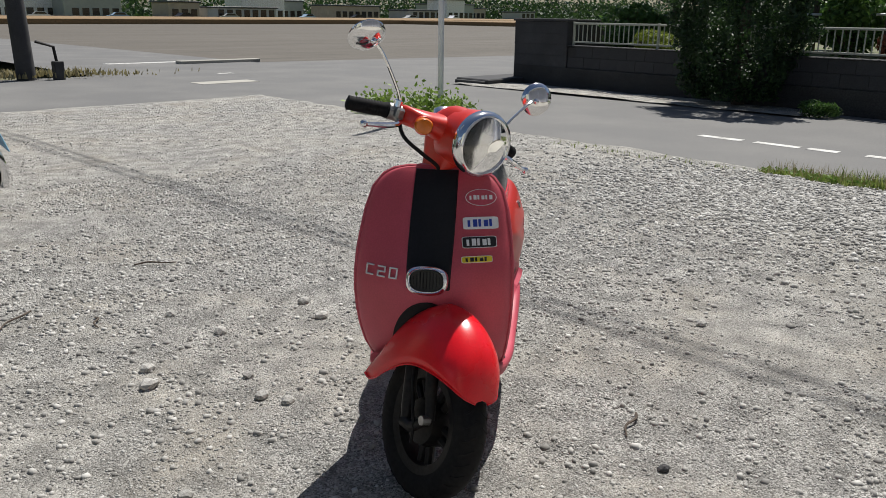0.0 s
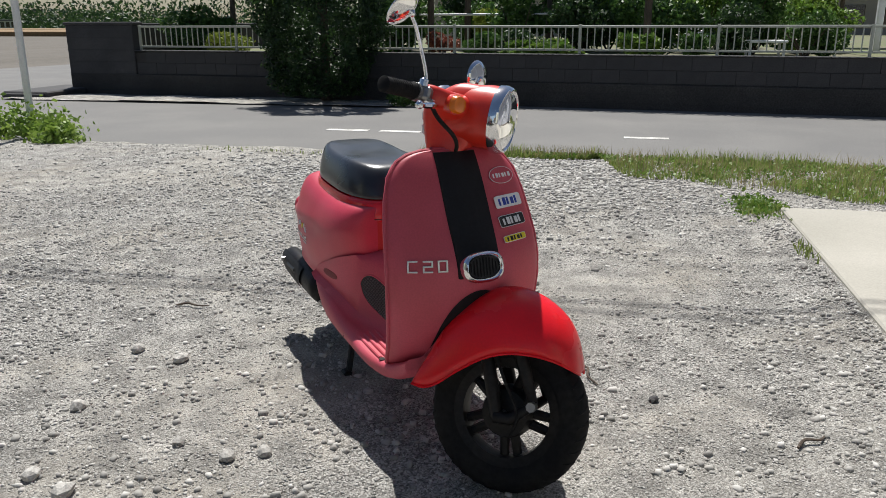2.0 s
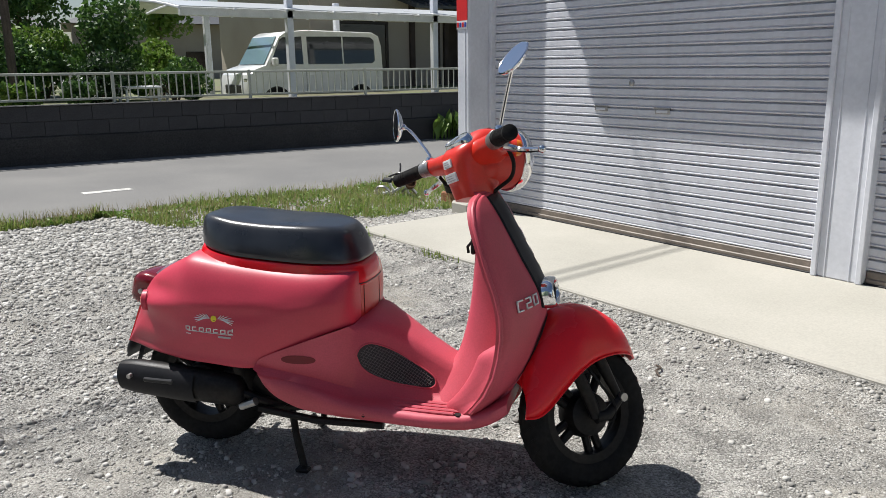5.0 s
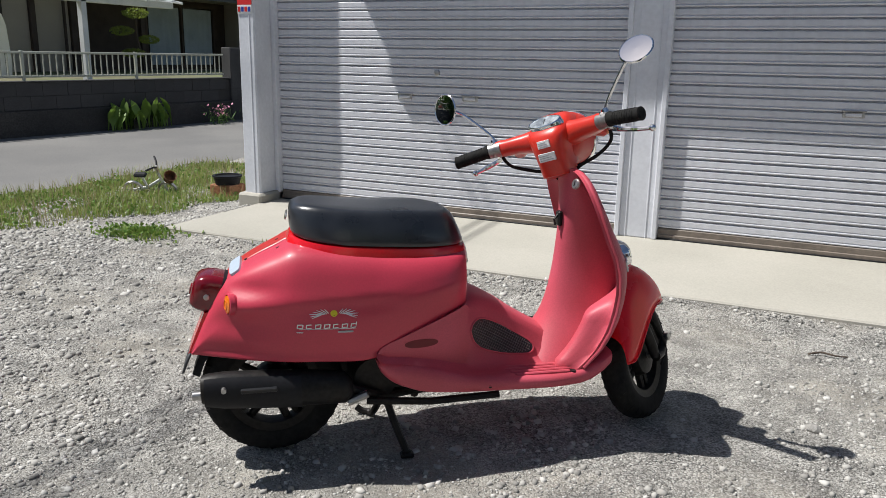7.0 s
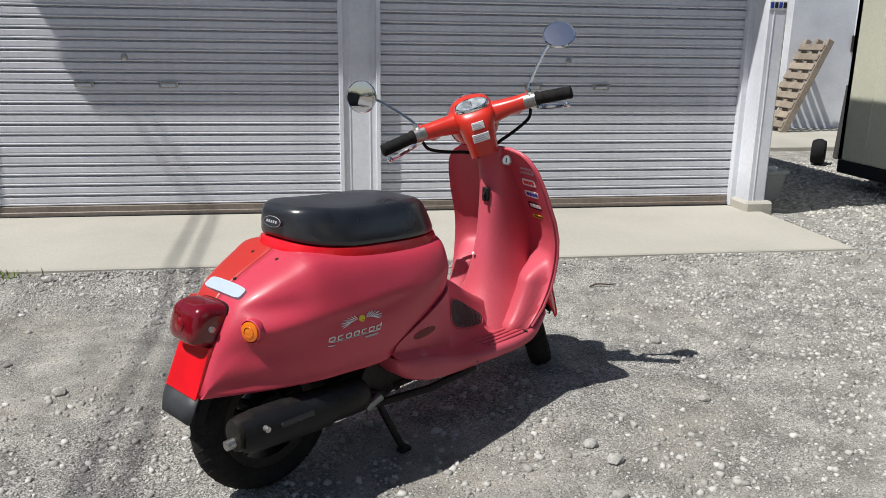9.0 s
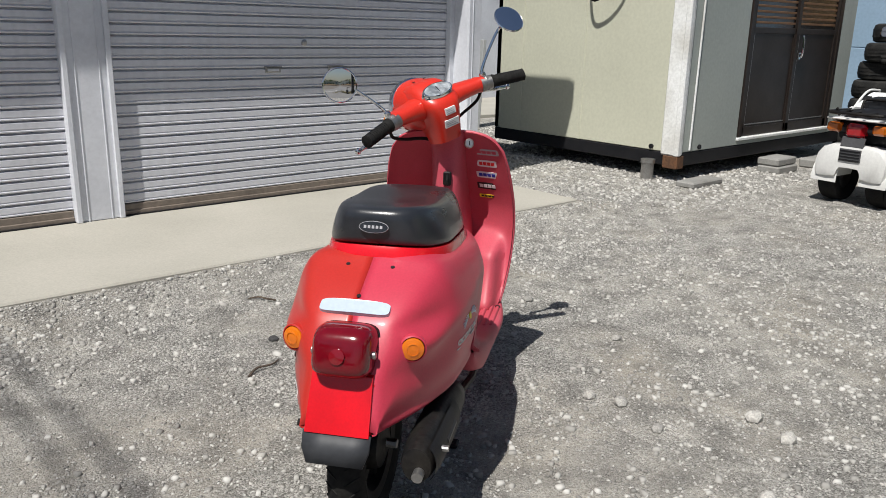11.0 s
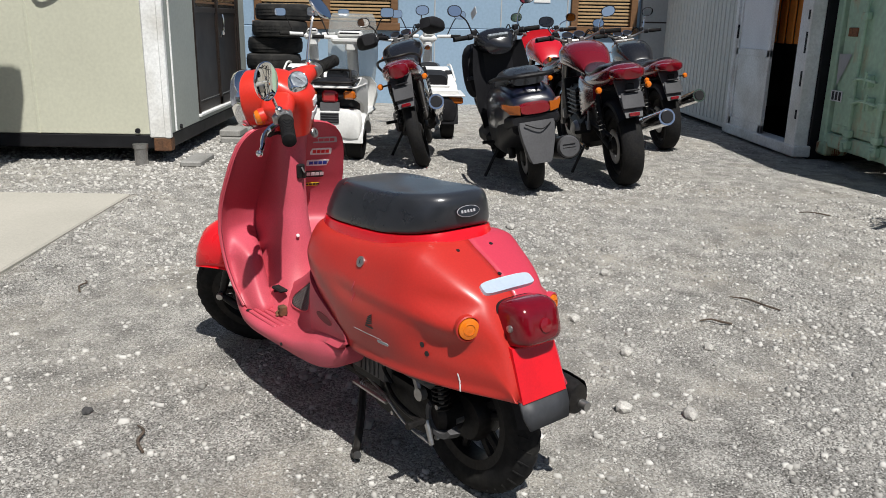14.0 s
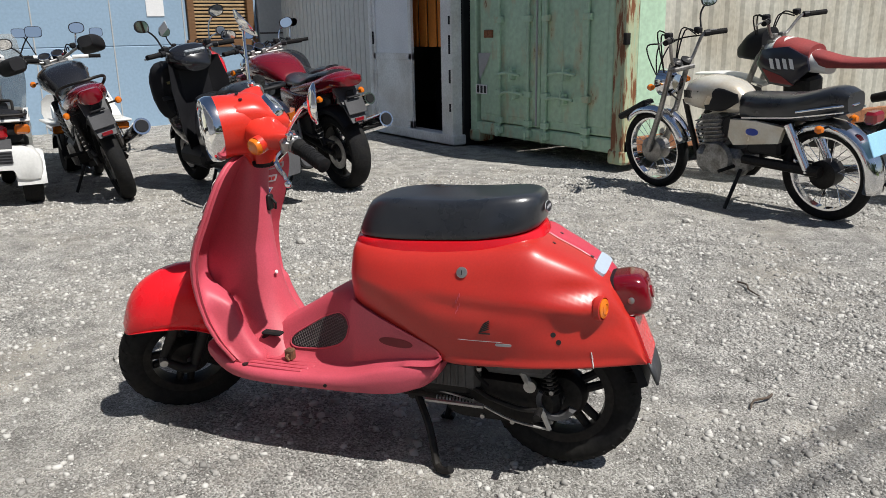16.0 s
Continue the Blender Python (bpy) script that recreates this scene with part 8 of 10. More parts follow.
tagged(part("ground_weeds", leaf_mesh("ground_weeds", p, 0.032, M["leaf_bright"], -0.2, 0.7), None), "low leafy weeds among the roadside grass", "weeds", "", "stuff")
xy = np.concatenate([np.stack([rng.normal(-2.78, 0.13, 520), rng.normal(1.55, 0.06, 520)], 1), np.stack([rng.normal(-1.75, 0.07, 70), rng.normal(1.61, 0.02, 70)], 1), np.stack([rng.normal(-4.55, 0.1, 130), rng.uniform(-3.2, -1.2, 130)], 1)])
grass_bed("edge_weeds", xy, 0.045, "grass", "short weeds along the apron's edge", 0.004)
p = np.stack([rng.normal(-2.78, 0.14, 700), rng.normal(1.55, 0.07, 700), rng.uniform(0.005, 0.07, 700)], 1)
tagged(part("apron_weeds", leaf_mesh("apron_weeds", p, 0.028, M["leaf_bright"], -0.2, 0.7), None), "low leafy weeds at the apron's corner", "weeds", "", "stuff")
for x, y, s in ((-5.0, -5.75, 0.42), (-5.05, -5.25, 0.36), (-4.75, -6.25, 0.34), (-4.7, -4.85, 0.26)):
    ob = thing("weed_clump", pose(x, y, -0.03), "bright green leafy weeds at the foot of the pole", "weed", "weeds at the pole")
    p = rng.normal(size=(620, 3)) * np.array([s * 0.42, s * 0.42, s * 0.27]) + np.array([0, 0, s * 0.28])
    p = p[p[:, 2] > 0.01]
    tagged(part("leaf_mass", leaf_mesh("leaf_mass", p, 0.07, M["leaf_fresh"], -0.2, 0.6), None, ob), kind="stuff")
    part("stem", join(*[tube([(0, 0, 0), (s * 0.3 * math.cos(t), s * 0.3 * math.sin(t), s * 0.5)], [0.006, 0.003], 5) for t in (0, 1.3, 2.5, 3.8, 5.1)]), M["leaf_mid"], ob)

# ---- poles ----
pole = thing("sign_pole", pose(-5.2, -5.55, -0.06), "slim white painted steel pole at the road's edge", "pole")
part("shaft", tube([(0, 0, 0), (0.0, 0.0, 3.6)], 0.038, 14), M["whiteplastic"], pole)
part("cap", lathe([(0.04, 3.6), (0.04, 3.63), (0.02, 3.65), (0.0, 3.65)], 14), M["whiteplastic"], pole)
part("collar", lathe([(0.0, 0.0), (0.07, 0.0), (0.07, 0.03), (0.04, 0.06), (0.0, 0.06)], 14), M["pad"], pole)
post2 = thing("utility_pole", pose(-3.05, -14.7, -0.06), "thick leaning grey concrete utility pole", "utility pole")
part("shaft", tube([(0, 0, 0), (0.15, -0.05, 7.5)], [0.17, 0.12], 18), M["wallblock"], post2)
part("stay_guard", tube([(-0.55, 0.2, 0.0), (-0.5, 0.15, 0.62), (-0.2, 0.1, 0.72)], 0.03, 8), M["iron"], post2, "dark bent guard rail")
part("stay_post", box(-0.62, -0.44, 0.1, 0.28, 0.0, 0.35, 0.01), M["wallblock"], post2)
grass_bed("verge_grass", np.stack([rng.normal(-2.2, 1.4, 1500), rng.normal(-15.2, 0.35, 1500)], 1), 0.12, "straw", "dry grass at the foot of the pole", 0.02)

# ---- small things near the garage ----
bike = thing("small_bicycle", pose(-3.98, 2.86, -0.06, 24, 0, 25) @ Matrix.Diagonal((0.85, 0.85, 0.85, 1)), "small battered white bicycle sunk in the grass", "bicycle")
for x in (-0.16, 0.17):
    w = part("wheel", hoop([(0.078, -0.012), (0.096, -0.014), (0.1, 0.0), (0.096, 0.014), (0.078, 0.012)], 24), M["steel"], bike, m=pose(x, 0, 0.1))
    part("spokes", join(*[tube([(0, 0, 0), (0.08 * math.sin(t), 0, 0.08 * math.cos(t))], 0.003, 4) for t in [2 * math.pi * k / 8 for k in range(8)]]), M["steel"], w)
part("frame", join(tube([(-0.16, 0, 0.1), (-0.02, 0, 0.13), (0.12, 0, 0.22)], 0.016, 8), tube([(-0.02, 0, 0.13), (-0.05, 0, 0.26)], 0.014, 8), tube([(0.17, 0, 0.1), (0.11, 0, 0.30)], 0.012, 8)), M["whiteplastic"], bike, "white tube frame")
part("saddle", box(-0.12, 0.0, -0.035, 0.035, 0.255, 0.29, 0.014), M["black"], bike)
part("handlebar", tube(smooth_line([(0.06, -0.13, 0.40), (0.10, -0.05, 0.385), (0.11, 0, 0.36), (0.10, 0.05, 0.385), (0.06, 0.13, 0.40)]), 0.01, 6), M["black"], bike)
part("stem", tube([(0.11, 0, 0.28), (0.11, 0, 0.375)], 0.012, 6), M["steel"], bike)
part("basket", lathe([(0.03, 0.0), (0.05, 0.01), (0.06, 0.08), (0.055, 0.08), (0.045, 0.015), (0.03, 0.01)], 14), M["rust"], bike, "rusty brown basket", m=pose(0.20, 0.0, 0.22, 20, 30, 0))
pot = thing("flower_pot", pose(-3.3, 3.0, 0), "dark flowerpot set on a red brick", "flowerpot")
part("brick", box(-0.11, 0.11, -0.09, 0.09, 0.0, 0.10, 0.008), M["rustpatch"], pot, "red brick")
part("pot", lathe([(0.0, 0.1), (0.095, 0.1), (0.11, 0.155), (0.118, 0.16), (0.118, 0.172), (0.10, 0.172), (0.095, 0.16), (0.0, 0.155)], 20), M["black"], pot)
bucket = thing("plastic_tub", pose(3.12, 3.42, 0.0, 0, 0, 15), "grey plastic tub beside the pillar", "tub")
part("tub", loft([[(x, y, z) for x, y in squircle(0, 0, a, b, 5, 24)] for z, a, b in ((0.0, 0.10, 0.14), (0.2, 0.13, 0.17), (0.205, 0.145, 0.185), (0.225, 0.145, 0.185), (0.225, 0.125, 0.165), (0.03, 0.095, 0.135))]), M["greywall"], bucket)
part("cloth", box(0.10, 0.16, -0.05, 0.05, 0.12, 0.235, 0.02), M["bright"], bucket, "white rag over the rim")
lad = thing("leaning_pallet", pose(5.72, 7.55, 0.06, -24, 0, -90), "weathered grey-brown slatted pallet leaning in the gap", "pallet")
for k in range(9):
    part("slat", box(-0.42, 0.12, -0.02, 0.0, 0.05 + 0.135 * k, 0.14 + 0.135 * k, 0.006), M["greywood"], lad)
for x in (-0.42, -0.17, 0.06):
    part("runner", box(x, x + 0.07, 0.0, 0.09, 0.0, 1.3, 0.006), M["greywood"], lad)
board = thing("leaning_plank", pose(5.2, 5.35, 0.0, 0, 3, -20), "grey weathered planks standing upright behind the office", "plank")
part("plank", box(-0.02, 0.02, -0.1, 0.1, 0.0, 1.02, 0.006), M["greywall"], board)
part("plank", box(-0.10, -0.06, -0.06, 0.06, 0.0, 0.76, 0.006), M["wallblock"], board)
tagged(part("old_tyre", hoop([(0.06, -0.05), (0.11, -0.06), (0.13, -0.02), (0.13, 0.02), (0.11, 0.06), (0.06, 0.05)], 24), M["rubber"], None, m=pose(4.66, 5.0, 0.13, 0, 0, 50)), "small old black tyre by the office", "tyre")
tagged(part("power_cable", tube(smooth_line([(4.02, 2.2, 2.7), (3.98, 2.35, 1.72), (3.97, 2.6, 1.4), (3.98, 2.75, 1.55), (4.0, 2.78, 2.7)], 6), 0.012, 6), M["black"]), "black cable hanging down the office wall", "cable")

# cables that run high over the yard along the road; their soft shadows cross the gravel
for dx in (0.0, 0.11):
    tagged(part("overhead_cable", tube([(-4.79 + dx + 2.1, -60.0, 7.2), (-4.79 + dx, -1.55, 7.2), (-4.79 + dx - 2.1, 57.0, 7.2)], 0.013, 8), M["black"]), "thick black cable strung high along the road", "cable", "overhead cables")


# ---- parked motorcycles and three-wheelers ----
def hazy(name, colour, alpha):
    """Thin weathered acrylic sheet, mostly see-through."""
    mat = plain(name, colour, 0.2)
    mat.node_tree.nodes["Principled BSDF"].inputs["Alpha"].default_value = alpha
    return mat


M.update({
    "bikered": surface("dark_red_tank_paint", (0.15, 0.004, 0.010), 0.2, var=0.04, scale=4, bump=0.0, coat=0.9),
    "bikebrightred": surface("bright_red_tank_paint", (0.5, 0.01, 0.02), 0.22, var=0.04, scale=4, bump=0.0, coat=0.8),
    "bikeblack": surface("glossy_black_paint", (0.012, 0.012, 0.014), 0.22, var=0.08, scale=4, bump=0.0, coat=0.7),
    "bikeblue": surface("dark_blue_paint", (0.006, 0.007, 0.018), 0.3, var=0.05, scale=4, bump=0.0, coat=0.7),
    "bikesilver": surface("silver_tank_paint", (0.62, 0.60, 0.54), 0.25, 0.25, var=0.05, scale=5, bump=0.02, second=(0.5, 0.42, 0.3), coat=0.5),
    "fade_red_vinyl": surface("faded_red_vinyl", (0.26, 0.036, 0.034), 0.6, var=0.12, scale=6, fine=80, bump=0.1, second=(0.2, 0.03, 0.03)),
    "plategrey": surface("grey_plastic_guard", (0.07, 0.07, 0.074), 0.6, var=0.1, scale=5, fine=60, bump=0.06),
    "dustygrey": surface("dusty_grey_plastic", (0.05, 0.05, 0.054), 0.7, var=0.1, scale=5, fine=60, bump=0.06),
    "carriergrey": surface("weathered_grey_plastic", (0.065, 0.065, 0.069), 0.65, var=0.12, scale=6, fine=80, bump=0.08, second=(0.05, 0.05, 0.054)),
    "amberdull": plain("dull_amber_lens", (0.42, 0.10, 0.006), 0.25, coat=0.4),
    "redbright": plain("red_lens", (0.34, 0.006, 0.012), 0.12, coat=0.8),
    "screen": hazy("hazy_windscreen", (0.42, 0.44, 0.43), 0.42),
    "enginealloy": surface("oily_alloy", (0.30, 0.295, 0.285), 0.5, 0.6, var=0.3, scale=12, fine=70, bump=0.15, second=(0.13, 0.12, 0.105)),
    "mitt": surface("black_nylon", (0.010, 0.010, 0.012), 0.7, var=0.2, scale=12, fine=150, bump=0.3, second=(0.018, 0.018, 0.02), spec=0.2, size=0.002),
    "skyblue": plain("pale_blue_plate", (0.30, 0.55, 0.75), 0.5),
})


def big_wheel(parent, x, R, half, rim_r, name="wheel", spoked=False, rim="iron", label=""):
    w = part(name, hoop([(rim_r - 0.012, -half * 0.55), (rim_r + 0.006, -half * 0.62), (rim_r, 0.0), (rim_r + 0.006, half * 0.62), (rim_r - 0.012, half * 0.55)], 36), M[rim], parent, label, m=pose(x, 0, R))
    part("tyre", hoop([(rim_r, -half * 0.7), (rim_r + 0.02, -half), (R - 0.03, -half), (R - 0.012, -half * 0.75), (R, -half * 0.2), (R, half * 0.2), (R - 0.012, half * 0.75), (R - 0.03, half), (rim_r + 0.02, half), (rim_r, half * 0.7)], 40), M["rubber"], w)
    part("hub", lathe([(0.0, -half * 1.1), (0.04, -half * 1.1), (0.07, -half * 0.6), (0.07, half * 0.6), (0.04, half * 1.1), (0.0, half * 1.1)], 22, "y"), M["alloy"] if spoked else M["iron"], w)
    if spoked:
        for k in range(28):
            t = 2 * math.pi * k / 28
            s, u = (1 if k % 2 else -1), t + (0.35 if k % 4 < 2 else -0.35)
            part("spoke", tube([(0.062 * math.sin(u), s * half * 0.5, 0.062 * math.cos(u)), (rim_r * math.sin(t), 0, rim_r * math.cos(t))], 0.0022, 4), M["chrome"], w)
    else:
        for k in range(5):
            t = 2 * math.pi * k / 5 + 0.3
            part("spoke", tube([(0.05 * math.sin(t), 0, 0.05 * math.cos(t)), (rim_r * math.sin(t + 0.1), 0, rim_r * math.cos(t + 0.1))], [0.02, 0.015], 8), M["iron"], w)
        part("brake_disc", hoop([(0.075, half * 0.75), (0.125, half * 0.75), (0.125, half * 0.82), (0.075, half * 0.82)], 28), M["steel"], w)
    return w


def fender_form(x, R, half, a0, a1, grow=0.025):
    rings = []
    for k in range(15):
        a = radians(a0 + (a1 - a0) * k / 14)
        ring = []
        for y, d in ((-1.25, -0.045), (-1.2, -0.02), (-0.9, 0.0), (0, 0.012), (0.9, 0.0), (1.2, -0.02), (1.25, -0.045)):
            r = R + grow + d
            ring.append((x + r * math.sin(a), y * half, R + r * math.cos(a)))
        rings.append(ring)
    return loft(rings, False)


def blob(x0, x1, z_top, z_bot, w, n=12, e=2.6):
    """A rounded body along x: tables of top, bottom and half width over 0..1."""
    rings = []
    for k in range(n + 1):
        f = k / n
        x = x0 + (x1 - x0) * f
        t, b, ww = curve_at(z_top, f), curve_at(z_bot, f), curve_at(w, f)
        rings.append([(x, py, pz) for py, pz in squircle(0, (t + b) / 2, max(0.003, ww), max(0.003, (t - b) / 2), e, 20)])
    return loft(rings)


def bar_set(ob, x, z, w, rise=0.05, back=0.12, mirror_z=0.2, square=False, mitts=False, mirrors=(-1, 1)):
    """Handlebar with grips, levers, reservoirs, cables and mirrors that have been knocked about."""
    rnd = random.Random(round(100 * ob.matrix_basis.translation.x))
    part("handlebar", tube(smooth_line([(x - back, -w, z + rise), (x - 0.05, -w * 0.6, z + rise), (x, -0.08, z), (x, 0.08, z), (x - 0.05, w * 0.6, z + rise), (x - back, w, z + rise)], 5), 0.011, 8), M["alloy"], ob)
    part("bar_clamp", join(box(x - 0.03, x + 0.03, -0.10, 0.10, z - 0.05, z - 0.02, 0.008), box(x - 0.02, x + 0.02, -0.07, -0.03, z - 0.03, z + 0.02, 0.006), box(x - 0.02, x + 0.02, 0.03, 0.07, z - 0.03, z + 0.02, 0.006)), M["alloy"], ob)
    for s in (-1, 1):
        g0, g1 = Vector((x - 0.05 - (back - 0.05) * 0.35, s * w * 0.72, z + rise)), Vector((x - back - 0.01, s * (w + 0.02), z + rise))
        part("grip", tube([g0, g1], 0.018, 10), M["rubber"], ob)
        part("switch_box", tube([g0 + (g0 - g1) * 0.35, g0 + (g0 - g1) * 0.05], 0.022, 10), M["black"], ob)
        part("lever", tube([(x - 0.03, s * w * 0.62, z + rise), (x - 0.02, s * w * 0.75, z + rise - 0.01), (x - back + 0.05, s * (w + 0.02), z + rise - 0.015)], 0.006, 6), M["alloy"], ob)
        part("reservoir", box(x - 0.045, x + 0.005, s * w * 0.52 - 0.022, s * w * 0.52 + 0.022, z + rise + 0.005, z + rise + 0.045, 0.008), M["black"], ob)
        if mitts:
            c = (g0 + g1) / 2
            part("bar_mitt", moved(pose(c.x + 0.03, c.y, c.z + 0.0, 0, rnd.uniform(-10, 25), s * rnd.uniform(5, 30)), blob(-0.14, 0.16, [(0, 0.035), (0.3, 0.06), (1, 0.05)], [(0, -0.05), (0.6, -0.06), (1, -0.02)], [(0, 0.05), (0.4, 0.09), (0.8, 0.085), (1, 0.03)], 8, 3.6)), M["mitt"], ob, "black nylon bar mitt", 60)
        top = mirror_z + rnd.uniform(-0.04, 0.03)
        out = w * rnd.uniform(0.72, 0.98)
        if s in mirrors:
            part("mirror_stem", tube(smooth_line([(x - 0.04, s * w * 0.55, z + rise), (x - 0.01, s * w * 0.66, z + rise + top * 0.65), (x - 0.03, s * out * 0.94, z + rise + top)], 4), 0.0065, 6), M["black"] if rnd.random() < 0.6 else M["chrome"], ob)
            e = 5.0 if square else 2.4
            mm = facing(x - 0.045, s * out, z + rise + top + 0.02, -1, rnd.uniform(-0.5, 0.5), rnd.uniform(-0.3, 0.25), rnd.uniform(-14, 14))
            mir = part("mirror", moved(mm, loft([[(px, py, pz) for px, py in squircle(0, 0, a, b, e, 24)] for pz, a, b in ((-0.045, 0.02, 0.014), (-0.030, 0.042, 0.030), (-0.010, 0.058, 0.041), (0.002, 0.061, 0.043), (0.0, 0.055, 0.038))])), M["black"], ob)
            part("mirror_glass", moved(mm, slab(squircle(0, 0, 0.054, 0.037, e, 24), -0.002, 0.0025)), M["mirror"], mir)
        for k in range(2):
            part("cable", tube(smooth_line([(x - 0.03, s * w * (0.5 - 0.1 * k), z + rise), (x + 0.07 + 0.03 * k, s * w * 0.42, z + rise + rnd.uniform(0.0, 0.05)), (x + 0.11, s * w * 0.2, z - 0.06), (x + 0.08, s * 0.03, z - 0.22)], 5), 0.005, 6), M["rubber"], ob)


def indicator(ob, x, y, z):
    s = 1 if y > 0 else -1
    part("indicator_stalk", tube([(x, y - s * 0.07, z), (x, y, z)], 0.007, 6), M["iron"], ob)
    part("indicator", lathe([(0.0, -0.025), (0.016, -0.022), (0.024, 0.0), (0.018, 0.018), (0.0, 0.022)], 14, "x"), M["amberbody"], ob, m=pose(x, y + s * 0.015, z))


def motorcycle(m, label, tank, tail, base=1.38, R=0.295, half=0.07, seat_z=0.78, group="row of parked motorcycles", fairing=False, tank_top=1.0, mirror_z=0.16, muffler=True, plate=True, exhaust="chrome", mitts=False, lamp=(0.115, 0.07)):
    """A road motorcycle, seen mostly from behind."""
    ob = thing("motorcycle", m, label, "motorcycle", group)
    b = base
    big_wheel(ob, 0.0, R, half, R - 0.085)
    big_wheel(ob, b, R, half * 0.75, R - 0.075)
    part("front_fender", fender_form(b, R, half * 0.75, -60, 70), M[tank], ob)
    for s in (-1, 1):
        part("fork_leg", tube([(b, s * 0.085, R), (b - 0.13, s * 0.085, R + 0.36), (b - 0.25, s * 0.085, 0.98)], [0.026, 0.021, 0.019], 10), M["alloy"], ob)
        part("swing_arm", tube([(0, s * 0.09, R), (0.5, s * 0.07, R + 0.1)], 0.02, 8), M["iron"], ob)
        part("rear_shock", tube([(0.06, s * 0.11, R + 0.06), (0.2, s * 0.11, 0.68)], [0.022, 0.028], 10), M["iron"], ob)
        part("frame_tube", tube(smooth_line([(b - 0.27, s * 0.04, 0.92), (b - 0.45, s * 0.13, 0.62), (0.5, s * 0.13, 0.4)], 4), 0.02, 8), M["iron"], ob)
        indicator(ob, -0.10, s * 0.16, seat_z - 0.09)
        indicator(ob, b - 0.16, s * 0.19, 0.86)
    part("engine", join(box(0.42, 0.86, -0.17, 0.17, 0.22, 0.46, 0.05), box(0.62, 0.86, -0.15, 0.15, 0.44, 0.68, 0.03)), M["iron"], ob)
    for k in range(6):
        part("fin", box(0.60, 0.88, -0.165, 0.165, 0.46 + 0.035 * k, 0.468 + 0.035 * k, 0.003), M["alloy"], ob)
    for s in (-1, 1):
        part("crankcase_cover", lathe([(0.0, s * 0.17), (0.095, s * 0.17), (0.08, s * 0.20), (0.0, s * 0.21)], 20, "y"), M["alloy"], ob, m=pose(0.6, 0, 0.33))
        part("side_cover", blob(0.16, 0.56, [(0, seat_z - 0.08), (1, seat_z - 0.04)], [(0, seat_z - 0.2), (1, 0.44)], [(0, 0.03), (0.5, 0.045), (1, 0.03)], 6, 4), M[tank], ob, "", 60, m=pose(0, s * 0.115, 0))
    # Black block added to fill the frame, standing in for its dark inside.
    part("battery_box", box(0.2, 0.6, -0.11, 0.11, 0.40, seat_z - 0.05, 0.02), M["black"], ob)
    part("inner_fender", fender_form(0.0, R, half * 0.95, -48, 60, 0.045), M["black"], ob)
    part("radiator", box(b - 0.46, b - 0.42, -0.16, 0.16, 0.42, 0.72, 0.01), M["black"], ob)
    part("tank", blob(0.52, b - 0.24, [(0, seat_z + 0.02), (0.25, tank_top - 0.06), (0.6, tank_top), (0.9, tank_top - 0.03), (1, tank_top - 0.08)], [(0, seat_z - 0.06), (0.4, seat_z - 0.02), (1, seat_z)], [(0, 0.10), (0.3, 0.16), (0.7, 0.185), (1, 0.13)]), M[tank], ob, "", 60)
    part("seat", blob(-0.08, 0.56, [(0, seat_z + 0.09), (0.3, seat_z + 0.07), (0.55, seat_z + 0.02), (1, seat_z + 0.05)], [(0, seat_z + 0.02), (1, seat_z - 0.06)], [(0, 0.08), (0.3, 0.12), (0.7, 0.13), (1, 0.09)]), M["seat"], ob, "", 60)
    part("tail_cowl", blob(-0.26, 0.40, [(0, seat_z + 0.055), (0.15, seat_z + 0.08), (0.5, seat_z + 0.04), (1, seat_z)], [(0, seat_z + 0.0), (0.3, seat_z - 0.07), (1, seat_z - 0.14)], [(0, 0.06), (0.2, 0.125), (0.6, 0.15), (1, 0.14)]), M[tail], ob, "", 60)
    lw, lh = lamp
    part("tail_lamp", blob(-0.295, -0.16, [(0, seat_z + 0.052), (0.5, seat_z + 0.058), (1, seat_z + 0.058)], [(0, seat_z + 0.052 - lh), (0.5, seat_z + 0.05 - lh), (1, seat_z + 0.05 - lh)], [(0, lw * 0.6), (0.3, lw * 0.9), (1, lw)], 6, 3.2), M["tailred"], ob, "", 60)
    if mitts:
        part("grab_rail", tube(smooth_line([(0.22, -0.15, seat_z + 0.0), (0.02, -0.165, seat_z + 0.065), (-0.16, -0.12, seat_z + 0.10), (-0.22, 0, seat_z + 0.105), (-0.16, 0.12, seat_z + 0.10), (0.02, 0.165, seat_z + 0.065), (0.22, 0.15, seat_z + 0.0)], 4), 0.010, 8), M["iron"], ob)
    for s in (-1, 1):
        part("shock_spring", tube([(0.085 + 0.0014 * k + 0.026 * math.cos(0.7 * k), s * 0.11 + 0.026 * math.sin(0.7 * k), R + 0.11 + 0.0033 * k) for k in range(72)], 0.0045, 4), M["chrome"], ob)
        part("foot_peg", tube([(0.36, s * 0.13, 0.36), (0.34, s * 0.25, 0.37)], 0.013, 8), M["rubber"], ob)
        part("peg_bracket", join(tube([(0.52, s * 0.12, 0.46), (0.36, s * 0.14, 0.36)], 0.012, 6), tube([(0.40, s * 0.12, 0.56), (0.36, s * 0.14, 0.36)], 0.012, 6)), M["alloy"], ob)
        part("caliper", box(b - 0.13, b - 0.05, s * 0.065, s * 0.105, R + 0.05, R + 0.14, 0.012), M["alloy"], ob)
        part("exhaust_header", tube(smooth_line([(0.84, s * 0.055, 0.58), (0.99, s * 0.07, 0.46), (0.93, s * 0.085, 0.24), (0.6, s * 0.10, 0.19)], 4), 0.018, 8), M["chrome"], ob)
